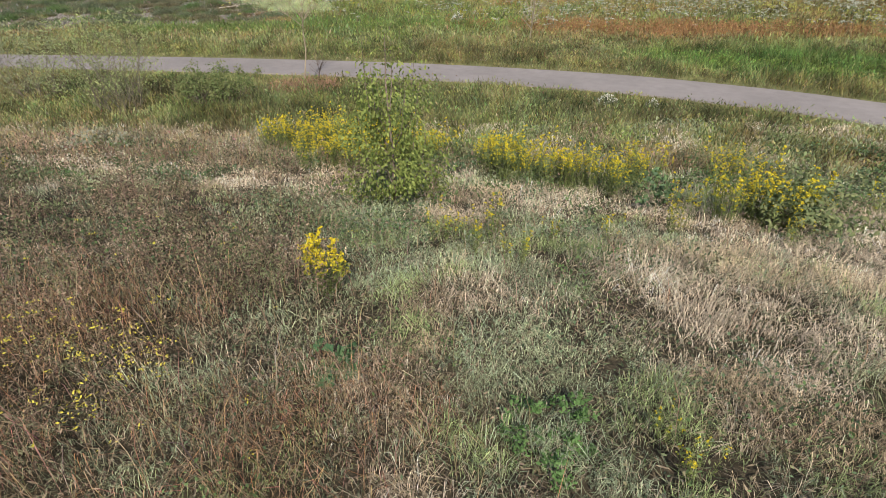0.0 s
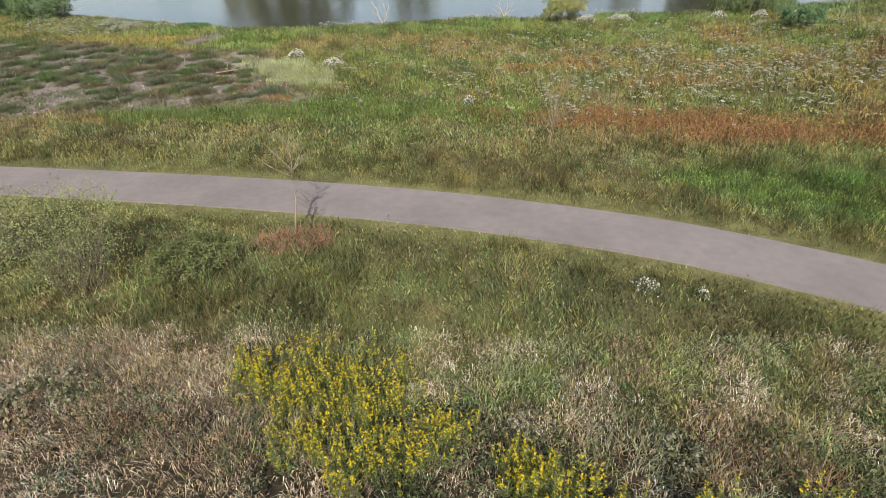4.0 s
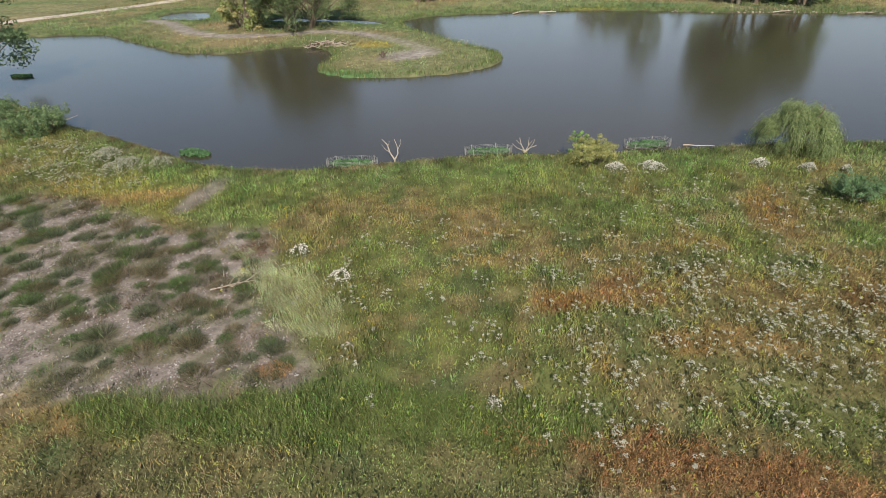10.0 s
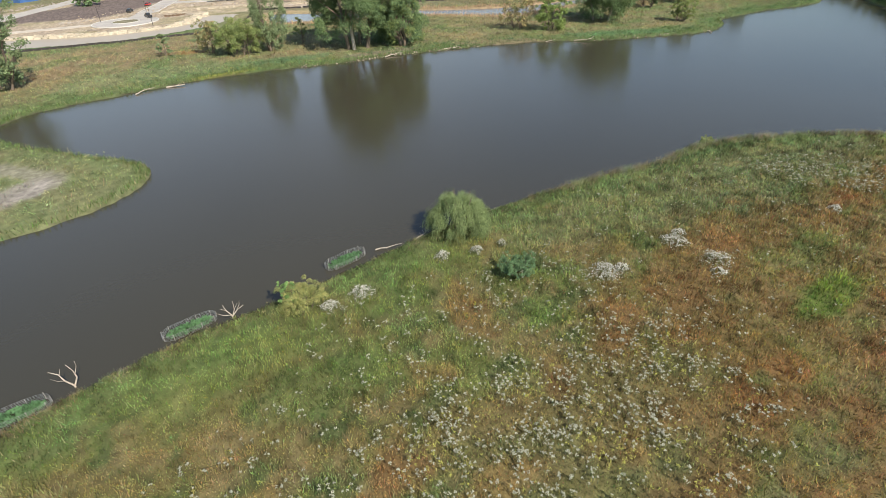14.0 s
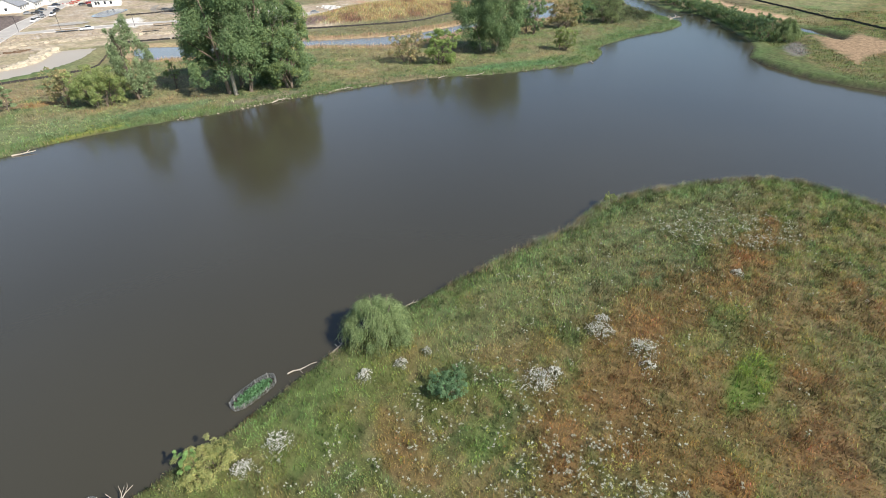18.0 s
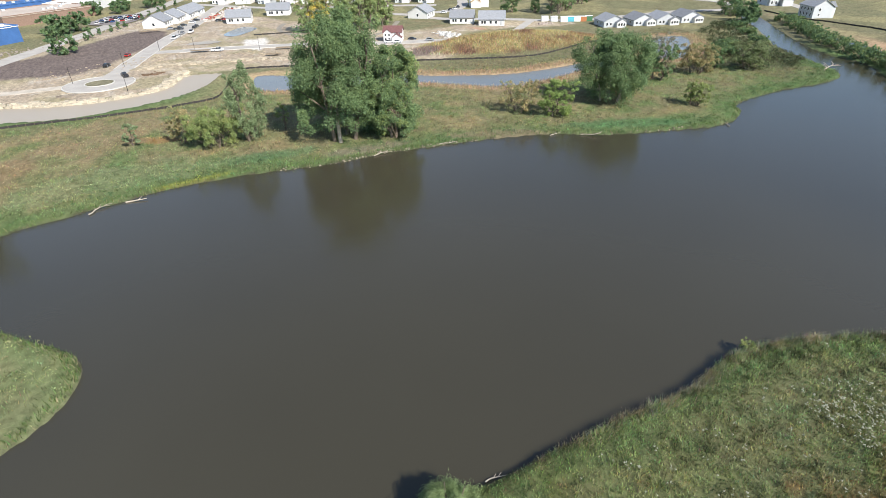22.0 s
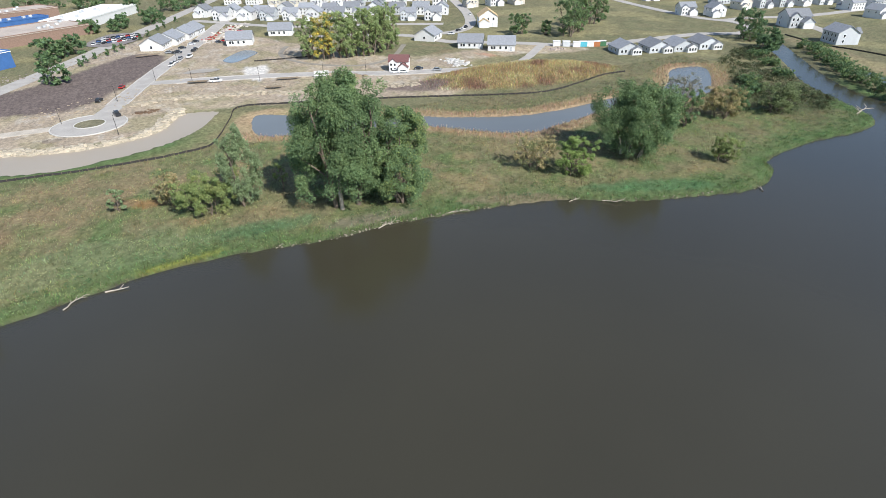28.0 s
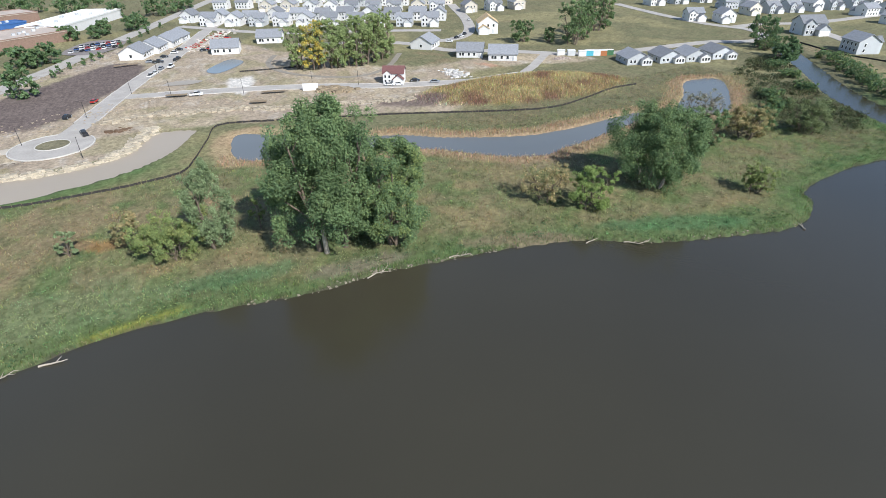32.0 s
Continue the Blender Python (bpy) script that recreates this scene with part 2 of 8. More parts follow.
TRAIL = spline([(-120, 26), (-70, 30.5), (-40, 29.5), (-22, 28.15), (-15, 27.5), (-10, 26.95), (-5, 26.25), (0.2, 25.3), (5, 24.05), (8.6, 22.85), (12, 21.25), (15.3, 19.3), (22, 14.2), (31, 6), (44, -12), (60, -40)], False, 6)


def exact_shore(x, y):
    """Distance from the nearest open water, negative in it."""
    d = np.full(np.shape(x), 1e9)
    for w in WATERS:
        d = np.minimum(d, distance(x, y, w, True))
    return d


def earth_mound(x, y):
    """The long flat-topped soil mound behind the back channel, from 0 to 1."""
    u, v = (x - 199) * 0.970 - (y - 275) * 0.242, (x - 199) * 0.242 + (y - 275) * 0.970
    return np.exp(-((u / 41) ** 2 + (v / 17) ** 2) ** 1.7)


def land(x, y):
    """The height of the dry land."""
    z = 0.45 + 2.95 * (1 - smooth(0.0, 16.0, y + 0.12 * x)) * (1 - smooth(60, 120, np.abs(x)))
    z = z + 1.0 * smooth(28, 50, x) * (1 - smooth(95, 104, y)) * smooth(30, 60, y)
    z = z + 0.35 * (fbm(x, y, 9.0, 5) - 0.5) + 0.12 * (noise2(x, y, 1.7, 9) - 0.5)
    z = z + 5.2 * earth_mound(x, y)
    return z


def exact_height(x, y, sd):
    d = distance(x, y, TRAIL)
    z = land(x, y)
    z = np.where(d < 4, 0.45 + 2.95 * (1 - smooth(0.0, 16.0, y + 0.12 * x)) + (z - 0.45 - 2.95 * (1 - smooth(0.0, 16.0, y + 0.12 * x))) * smooth(1.8, 4.2, d), z)
    return np.where(sd > 0, np.minimum(z, sd * np.where(y < 104, 2.4, 1.4)), np.maximum(-1.3, sd * 0.6))


def blob(x, y, cx, cy, rx, ry, turn=0.0, seed=3, rag=0.5):
    """1 inside a ragged oval, 0 outside."""
    c, s = math.cos(radians(turn)), math.sin(radians(turn))
    u, v = ((x - cx) * c + (y - cy) * s) / rx, (-(x - cx) * s + (y - cy) * c) / ry
    return 1 - smooth(0.75, 1.1, np.hypot(u, v) + rag * (fbm(x, y, max(1.2, min(rx, ry) * 0.8), seed) - 0.5))


def lay(base, colour, k):
    return base + (np.array(colour) - base) * k[..., None]


BARE = spline([(-60, 42), (-45, 38.5), (-28, 38.9), (-19, 40.2), (-11.5, 41), (-13, 45), (-17, 50), (-19.5, 58), (-26.4, 58.5), (-33, 61), (-42, 64.5), (-58, 62)], True, 4)
SPIT_TRACK = spline([(-97, 177.5), (-87.4, 171.2), (-76, 158.5), (-64.6, 152.5), (-51.4, 153), (-41.6, 156.5), (-31.3, 153.6), (-21.9, 145.4), (-16, 138.4), (-11.6, 131.6), (-16, 127.5)], False, 4)
WORKS = spline([(-90, 330), (-40, 310), (-12, 296), (2, 289), (20, 286), (36, 291), (46, 308), (64, 304), (92, 296), (133, 279), (152, 268), (168, 274), (160, 292), (175, 306), (215, 318), (262, 300), (272, 305), (250, 335), (180, 345), (150, 380), (135, 420), (110, 480), (60, 500), (20, 440), (-60, 360)], True, 3)
PLOUGHED = spline([(-60, 342), (-20, 345), (12, 338), (30, 362), (52, 400), (60, 430), (46, 445), (22, 420), (-10, 388), (-60, 372)], True, 3)


# patches of the meadow: centre and half widths
RUST = [(9.8, 50.6, 2.8, 1.7), (38, 53.5, 6.5, 2.0), (47.3, 52.2, 5, 2.2), (26.2, 50.7, 2.1, 1.2), (60, 58, 7, 2.4), (81.5, 39.3, 7, 3), (39.5, 49.5, 3.5, 1.8), (52.5, 34.5, 5, 3), (26.9, 52.5, 2.2, 1.3), (10.3, 53, 3.2, 1.2), (62, 38, 5, 2.5), (25.5, 64, 5, 2.4)]
TAWNY = [(16.3, 46.2, 3.0, 1.5), (-0.4, 55, 2.8, 0.9), (7.3, 43.2, 1.1, 1.1), (-13.6, 42.6, 1.6, 0.9), (-25.8, 38.3, 5, 0.8), (-43.6, 67.4, 4, 1.5), (25.8, 42, 1.4, 1.0), (30.8, 42.6, 1.3, 1.5), (23.5, 43.8, 1.1, 0.9), (17.5, 58.5, 3, 1.4)]
LUSH = [(9, 62.7, 7, 3.6), (19.8, 69.2, 4, 2.2), (31, 58.5, 4, 1.4), (65.4, 49.7, 5, 2.0), (76.9, 52, 1.8, 0.9), (31.8, 59.8, 3, 1.8), (1.7, 72.5, 4, 2.2), (-33, 71.5, 4, 4), (-7.6, 40.8, 3, 2.2)]


SCRAPED = np.array([(266, 99), (262, 88), (272, 86), (278, 84), (267, 72), (250, 69), (237, 73), (223, 72), (246, 88)], float)
SCRAPED_STRIP = np.array([(306, 122), (318, 142), (334, 164), (356, 190), (377, 222), (392, 250)], float)
YARDS = [(203, 366, 12, 3.5, -55), (199, 346, 11, 3, 10), (215, 322, 12, 3, -70), (316, 432, 18, 6, -40)]
PALE_PAD = np.array([(91, 374), (103, 372), (100, 358), (91, 339), (86, 350)], float)


def exact_cover(x, y, sd):
    """The colour of the plants and soil at each place, as they would look in even light."""
    x, y = np.asarray(x, float), np.asarray(y, float)
    a, b, c = fbm(x, y, 7.0, 21), fbm(x, y, 2.2, 31), fbm(x, y, 26.0, 41)
    col = np.zeros(x.shape + (3,)) + np.array((0.128, 0.152, 0.052))
    col = lay(col, (0.165, 0.14, 0.06), smooth(0.45, 0.68, a))
    col = lay(col, (0.085, 0.115, 0.045), smooth(0.5, 0.72, b))
    col = lay(col, (0.20, 0.165, 0.085), 0.7 * smooth(0.55, 0.75, noise2(x, y, 1.3, 77)))
    # the near rise: dry brown weeds on one side, straw and green on the other
    rise = 1 - smooth(12.5, 16.5, y + 0.15 * x + 3 * (a - 0.5))
    left = 1 - smooth(-1.5, 3.0, x + 0.25 * y + 4 * (b - 0.5))
    straw = lay(np.zeros(x.shape + (3,)) + np.array((0.30, 0.25, 0.155)), (0.12, 0.145, 0.05), smooth(0.42, 0.6, fbm(x, y, 2.6, 51)))
    weeds = lay(np.zeros(x.shape + (3,)) + np.array((0.20, 0.155, 0.10)), (0.13, 0.135, 0.06), smooth(0.5, 0.68, fbm(x, y, 2.2, 61)))
    weeds = lay(weeds, (0.30, 0.25, 0.155), smooth(6.5, 9.5, y + 2 * (b - 0.5)) * smooth(0.38, 0.55, fbm(x, y, 2.8, 68)))
    weeds = lay(weeds, (0.27, 0.17, 0.085), smooth(0.55, 0.7, fbm(x, y, 3.0, 66)) * (1 - smooth(2, 6, y)))
    mixed = straw * (1 - left[..., None]) + weeds * left[..., None]
    col = col * (1 - rise[..., None]) + mixed * rise[..., None]
    col = lay(col, (0.34, 0.27, 0.175), 0.85 * blob(x, y, -8.4, 14.1, 5.8, 3.5, -6, 71))
    col = lay(col, (0.36, 0.29, 0.18), 0.9 * blob(x, y, 3.8, 10.3, 4.2, 1.3, -8, 72))
    col = lay(col, (0.36, 0.30, 0.19), 0.8 * blob(x, y, 9.5, 7.6, 4.0, 3.0, -20, 73))
    col = lay(col, (0.115, 0.17, 0.075), 0.8 * blob(x, y, 10.5, 4.5, 2.6, 1.5, 0, 74))
    col = lay(col, (0.135, 0.142, 0.062), 0.6 * smooth(14, 18, y) * (1 - smooth(33, 38, y)) * (0.5 + 0.5 * smooth(0.3, 0.5, b)))
    # mown verge of the trail
    d = distance(x, y, TRAIL)
    col = lay(col, (0.14, 0.145, 0.055), (1 - smooth(2.2, 4.5, d + 1.5 * (b - 0.5))) * 0.8)
    col = lay(col, (0.165, 0.155, 0.075), (1 - smooth(1.6, 2.2, d + 0.5 * (b - 0.5))) * 0.7)
    # meadow between trail and pond
    col = lay(col, (0.075, 0.135, 0.032), 0.75 * blob(x, y, 18, 26.5, 9, 3.2, -15, 81))
    patchy = smooth(0.36, 0.58, fbm(x, y, 3.4, 80))
    col = lay(col, (0.225, 0.128, 0.058), 0.8 * blob(x, y, 13, 35.2, 12.5, 2.3, -12, 82, 0.9) * (0.35 + 0.65 * patchy))
    col = lay(col, (0.26, 0.12, 0.04), 0.8 * blob(x, y, 12.5, 45.5, 2.6, 1.1, -20, 83))
    col = lay(col, (0.24, 0.12, 0.05), 0.6 * blob(x, y, 5.5, 49.5, 2.8, 1.4, 0, 84))
    col = lay(col, (0.185, 0.125, 0.055), 0.75 * blob(x, y, 56, 47, 36, 12, 4, 85, 1.3) * (0.4 + 0.6 * patchy))
    col = lay(col, (0.21, 0.118, 0.05), 0.75 * blob(x, y, 38, 36, 20, 7, 0, 185, 1.2) * patchy)
    col = lay(col, (0.225, 0.115, 0.048), 0.7 * blob(x, y, 84, 53, 11, 2.8, 10, 86, 0.9) * (0.3 + 0.7 * patchy))
    col = lay(col, (0.10, 0.16, 0.035), 0.8 * blob(x, y, 57, 44, 6, 2.2, 5, 87))
    col = lay(col, (0.12, 0.155, 0.052), 0.6 * blob(x, y, 4, 69, 11, 6.0, 5, 88) * (0.5 + 0.5 * smooth(0.35, 0.55, b)))
    col = lay(col, (0.095, 0.15, 0.04), 0.7 * blob(x, y, -9, 38.5, 16, 2.2, 2, 89, 1.0))
    col = lay(col, (0.10, 0.148, 0.047), 0.75 * blob(x, y, -23, 64, 5, 6.5, -35, 90))
    col = lay(col, (0.155, 0.165, 0.045), 0.7 * blob(x, y, -32, 61.5, 5, 3.2, 20, 190, 1.0))
    col = lay(col, (0.24, 0.24, 0.11), 0.6 * blob(x, y, -13.8, 49.3, 1.9, 6.5, 42, 91))
    col = lay(col, (0.17, 0.095, 0.058), 0.7 * blob(x, y, -19.3, 55.6, 1.6, 2.6, 15, 92, 0.9))
    col = lay(col, (0.30, 0.19, 0.09), 0.7 * blob(x, y, -35, 65.5, 7, 1.6, 12, 93))
    col = lay(col, (0.115, 0.148, 0.05), 0.6 * smooth(62, 74, y) * (1 - smooth(78, 90, y)) * smooth(0.4, 0.6, fbm(x, y, 6.0, 98)))
    col = lay(col, (0.145, 0.165, 0.08), 0.65 * blob(x, y, 76, 69, 40, 10, -4, 99, 1.0))
    col = lay(col, (0.175, 0.185, 0.085), 0.35 * blob(x, y, 24, 46, 17, 8, 0, 247, 0.9))
    for k, (cx, cy, rx, ry) in enumerate(RUST):
        col = lay(col, (0.21, 0.125, 0.058), 0.62 * blob(x, y, cx, cy, rx, ry, 7 * k, 300 + k, 1.1) * (0.55 + 0.45 * patchy))
    for k, (cx, cy, rx, ry) in enumerate(TAWNY):
        col = lay(col, (0.29, 0.19, 0.085), 0.45 * blob(x, y, cx, cy, rx, ry, -5 * k, 330 + k, 0.9))
    for k, (cx, cy, rx, ry) in enumerate(LUSH):
        col = lay(col, (0.10, 0.152, 0.05), 0.65 * blob(x, y, cx, cy, rx, ry, 5 * k, 360 + k, 0.9))
    col = lay(col, (0.23, 0.225, 0.065), 0.7 * blob(x, y, -37, 69.5, 10, 4, 15, 399, 1.0) * patchy)
    col = lay(col, (0.125, 0.185, 0.045), 0.2 * (1 - smooth(3, 12, sd + 4 * (b - 0.5))) * (y < 100) * (y > 40) * (1 - smooth(22, 40, x)))
    vivid = 0.08 * smooth(33, 44, y) * (1 - smooth(45, 75, x)) * (1 - smooth(96, 106, y))
    col = np.clip(col + (col - col.mean(-1, keepdims=True)) * vivid[..., None], 0.02, 0.9)
    bare = 1 - smooth(-1.2, 1.2, distance(x, y, BARE, True) + 4.0 * (b - 0.5))
    col = lay(col, (0.14, 0.125, 0.095), bare * 0.8)
    col = lay(col, (0.245, 0.213, 0.192), bare * smooth(0.32, 0.46, fbm(x, y, 1.7, 95)) * (0.65 + 0.35 * noise2(x, y, 0.5, 97)))
    col = lay(col, (0.25, 0.225, 0.19), 0.9 * blob(x, y, -28.6, 66, 1.3, 4.4, -12, 96))
    # beyond the pond
    beyond = smooth(100, 112, y + 0.0 * x) * 1.0
    col = lay(col, (0.175, 0.185, 0.09), beyond * 0.75)
    col = lay(col, (0.25, 0.205, 0.11), beyond * smooth(0.5, 0.66, fbm(x, y, 18.0, 101)) * 0.8)
    col = lay(col, (0.10, 0.155, 0.058), beyond * smooth(0.52, 0.68, fbm(x, y, 8.0, 105)) * 0.7)
    col = lay(col, (0.19, 0.165, 0.095), beyond * smooth(0.5, 0.64, fbm(x, y, 4.5, 107)) * 0.6)
    far = (y > 160) | (x > 120)
    col = lay(col, (0.082, 0.142, 0.05), (1 - smooth(2.0, 7.0 + 7 * far, sd + 5 * (a - 0.5))) * np.where(far, 0.75, 0.5))
    col = lay(col, (0.06, 0.05, 0.038), 1 - smooth(0.0, 0.45, sd))
    col = lay(col, (0.25, 0.225, 0.195), 1 - smooth(1.7, 2.5, distance(x, y, SPIT_TRACK) + 0.8 * (b - 0.5)))
    col = lay(col, (0.30, 0.16, 0.07), 0.7 * blob(x, y, 25, 226, 9, 3.0, -35, 111, 0.8))
    col = lay(col, (0.075, 0.155, 0.07), 0.65 * blob(x, y, 50, 194, 16, 3.5, -12, 112))
    col = lay(col, (0.24, 0.25, 0.05), 0.75 * blob(x, y, 30, 188.2, 12, 1.5, -4, 117))
    col = lay(col, (0.225, 0.18, 0.115), 0.75 * blob(x, y, 112, 172, 14, 3.2, -28, 118, 0.8))
    col = lay(col, (0.235, 0.19, 0.12), 0.6 * blob(x, y, 150, 205, 18, 6, -30, 119, 0.9))
    col = lay(col, (0.20, 0.175, 0.125), 0.8 * blob(x, y, 76, 183, 14, 3.0, -12, 120, 0.8))
    col = lay(col, (0.07, 0.155, 0.065), 0.7 * blob(x, y, 150, 157, 22, 4.0, -28, 113))
    col = lay(col, (0.068, 0.08, 0.04), 0.9 * blob(x, y, 305, 215, 80, 26, 40, 114, 0.8))
    col = lay(col, (0.13, 0.115, 0.07), 0.8 * blob(x, y, 350, 190, 75, 26, 52, 115, 0.8))
    col = lay(col, (0.175, 0.19, 0.095), 0.45 * blob(x, y, -14, 131, 18, 26, 35, 121, 0.8) * (y < 160))
    col = lay(col, (0.27, 0.245, 0.22), 0.85 * blob(x, y, -17, 129.5, 6.5, 3.6, 30, 128, 0.7))
    col = lay(col, (0.30, 0.24, 0.06), 0.75 * blob(x, y, -25.5, 140, 5, 3.4, -35, 116, 0.8))
    col = lay(col, (0.085, 0.19, 0.07), 0.85 * blob(x, y, -25, 114.6, 8, 2.0, -20, 122, 0.6))
    col = lay(col, (0.22, 0.15, 0.115), 0.8 * blob(x, y, -53, 228, 9, 16, 10, 123, 0.8))
    tawny = blob(x, y, 8, 238, 46, 20, -6, 124, 0.9) * smooth(0.32, 0.55, fbm(x, y, 9, 125))
    col = lay(col, (0.25, 0.195, 0.115), 0.75 * tawny)
    col = lay(col, (0.245, 0.175, 0.10), 0.6 * blob(x, y, -12, 222, 10, 8, 10, 126, 0.8))
    col = lay(col, (0.155, 0.20, 0.095), 0.6 * blob(x, y, 14, 200, 26, 9, -4, 127, 0.9))
    reed = 1 - smooth(4.5, 9.0, np.minimum(distance(x, y, CRESCENT, True), distance(x, y, BACKPOOL, True)) + 5 * (a - 0.5))
    col = lay(col, (0.37, 0.265, 0.165), reed * 0.85)
    # building land
    works = 1 - smooth(-2, 3, distance(x, y, WORKS, True) + 6 * (a - 0.5))
    tan = lay(np.zeros(x.shape + (3,)) + np.array((0.345, 0.283, 0.21)), (0.375, 0.312, 0.22), smooth(0.45, 0.65, fbm(x, y, 14, 121)))
    tan = lay(tan, (0.44, 0.395, 0.33), 0.6 * smooth(0.58, 0.72, fbm(x, y, 5, 125)))
    tan = lay(tan, (0.27, 0.24, 0.14), 0.7 * smooth(0.56, 0.7, fbm(x, y, 11, 128)))
    col = col * (1 - works[..., None]) + tan * works[..., None]
    soil = 1 - smooth(-2, 2, distance(x, y, PLOUGHED, True) + 4 * (b - 0.5))
    col = lay(col, (0.15, 0.12, 0.106), soil)
    mound = earth_mound(x, y)
    dry = lay(np.zeros(x.shape + (3,)) + np.array((0.23, 0.18, 0.09)), (0.15, 0.092, 0.062), smooth(0.42, 0.6, fbm(x, y, 11, 131)))
    dry = lay(dry, (0.27, 0.235, 0.115), 0.8 * smooth(0.52, 0.66, fbm(x, y, 6, 134)))
    heaped = smooth(0.06, 0.2, mound + 0.1 * (b - 0.5))
    col = col * (1 - heaped[..., None]) + dry * heaped[..., None]
    col = lay(col, (0.155, 0.12, 0.105), 0.9 * blob(x, y, 147, 287, 15, 9, -35, 135, 0.7))
    # scraped earth on the bank beyond the creek
    scraped = np.maximum(1 - smooth(-2, 2, distance(x, y, SCRAPED, True) + 6 * (b - 0.5)), 1 - smooth(4, 8, distance(x, y, SCRAPED_STRIP) + 5 * (b - 0.5)))
    col = lay(col, (0.40, 0.27, 0.17), scraped * 0.9)
    col = lay(col, (0.21, 0.20, 0.195), 0.8 * blob(x, y, 233, 93.5, 15, 3.6, 17, 151))
    col = lay(col, (0.58, 0.55, 0.50), 1 - smooth(-1, 1, distance(x, y, PALE_PAD, True) + 3 * (b - 0.5)))
    for k, (cx, cy, rx, ry, turn) in enumerate(YARDS):
        col = lay(col, (0.43, 0.25, 0.165), 0.8 * blob(x, y, cx, cy, rx, ry, turn, 160 + k, 0.8))
    # the town's lawns and far fields
    town = smooth(278, 318, y + 0.35 * x)
    col = lay(col, (0.165, 0.155, 0.09), town * (1 - works) * (1 - reed) * (1 - heaped) * 0.8)
    col = lay(col, (0.28, 0.25, 0.13), town * (1 - works) * (1 - heaped) * smooth(0.52, 0.7, c) * 0.6)
    grit = 0.8 + 0.4 * noise2(x, y, 0.45, 141)
    return np.clip(col * grit[..., None], 0.01, 0.9)


# ---- ground and water ----


def mesh_object(name, verts, faces, mat, parent=None, colours=None, even=False):
    """One mesh object from arrays. colours: a colour for each corner point, kept as the attribute "cover"."""
    me = bpy.data.meshes.new(name)
    verts = np.asarray(verts, np.float32)
    faces = np.asarray(faces, np.int32)
    k = faces.shape[1]
    me.vertices.add(len(verts))
    me.vertices.foreach_set("co", verts.ravel())
    me.loops.add(faces.size)
    me.loops.foreach_set("vertex_index", faces.ravel())
    me.polygons.add(len(faces))
    me.polygons.foreach_set("loop_start", np.arange(0, faces.size, k, dtype=np.int32))
    if colours is not None:
        at = me.color_attributes.new("cover", "FLOAT_COLOR", "POINT")
        rgba = np.ones((len(verts), 4), np.float32)
        rgba[:, :3] = colours
        at.data.foreach_set("color", rgba.ravel())
    me.update(calc_edges=True)
    me.polygons.foreach_set("use_smooth", np.full(len(faces), even))
    me.materials.append(mat)
    ob = new(name, me)
    if parent:
        ob.parent = parent
    return ob


def lines(*spans):
    """Grid lines: spans of (start, end, step)."""
    out = [np.arange(a, b, s) for a, b, s in spans]
    return np.concatenate(out + [np.array([spans[-1][1]])])


gx = lines((-4000, -400, 600), (-400, -136, 12), (-136, -40, 1.6), (-40, 60, 0.8), (60, 300, 1.8), (300, 460, 4), (460, 1000, 20), (1000, 4000, 600))
gy = lines((-3000, -200, 700), (-200, -40, 16), (-40, -4, 2.5), (-4, 82, 0.8), (82, 310, 1.8), (310, 520, 3.5), (520, 900, 12), (900, 5000, 600))
GX, GY = np.meshgrid(gx, gy)
GSD = exact_shore(GX, GY)
GZ = exact_height(GX, GY, GSD)
GC = exact_cover(GX, GY, GSD)
# under dense growth the ground colour is darkened to paint shade between plants
# strongest inside the wedge of the rise that the camera looks over
VIEW_WEDGE = 1 - smooth(-0.5, 2.5, np.abs(GX - 1.2) - 3.0 - 0.95 * np.maximum(GY + 0.5, 0))
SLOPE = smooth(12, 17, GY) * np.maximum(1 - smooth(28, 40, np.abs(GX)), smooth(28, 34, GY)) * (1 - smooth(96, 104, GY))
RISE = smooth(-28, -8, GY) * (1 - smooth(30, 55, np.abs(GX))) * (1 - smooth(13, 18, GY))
GAP_SHADE = np.maximum.reduce([0.72 * RISE, 0.88 * VIEW_WEDGE * smooth(-1.5, 0.0, GY) * (1 - smooth(13, 18, GY)), 0.34 * SLOPE, 0.16 * smooth(96, 104, GY)]) * (GY < 262) * (GSD > 0.3) * smooth(1.9, 3.0, distance(GX, GY, TRAIL)) * smooth(-1, 2, distance(GX, GY, BARE, True)) * smooth(1.5, 2.5, distance(GX, GY, SPIT_TRACK)) * (GX > -140) * (GX < 300)
idx = np.arange(GX.size).reshape(GX.shape)
quads = np.stack([idx[:-1, :-1], idx[:-1, 1:], idx[1:, 1:], idx[1:, :-1]], -1).reshape(-1, 4)
ground = mesh_object("ground", np.stack([GX, GY, GZ], -1).reshape(-1, 3), quads, M_ground, colours=(GC + ((np.array((0.032, 0.026, 0.018)) + np.array((0.03, 0.025, 0.014)) * smooth(10, 20, GY)[..., None]) - GC) * GAP_SHADE[..., None]).reshape(-1, 3), even=True)
tagged(ground, "rough prairie ground falling from a low rise to ponds and building land", "ground", kind="structure")


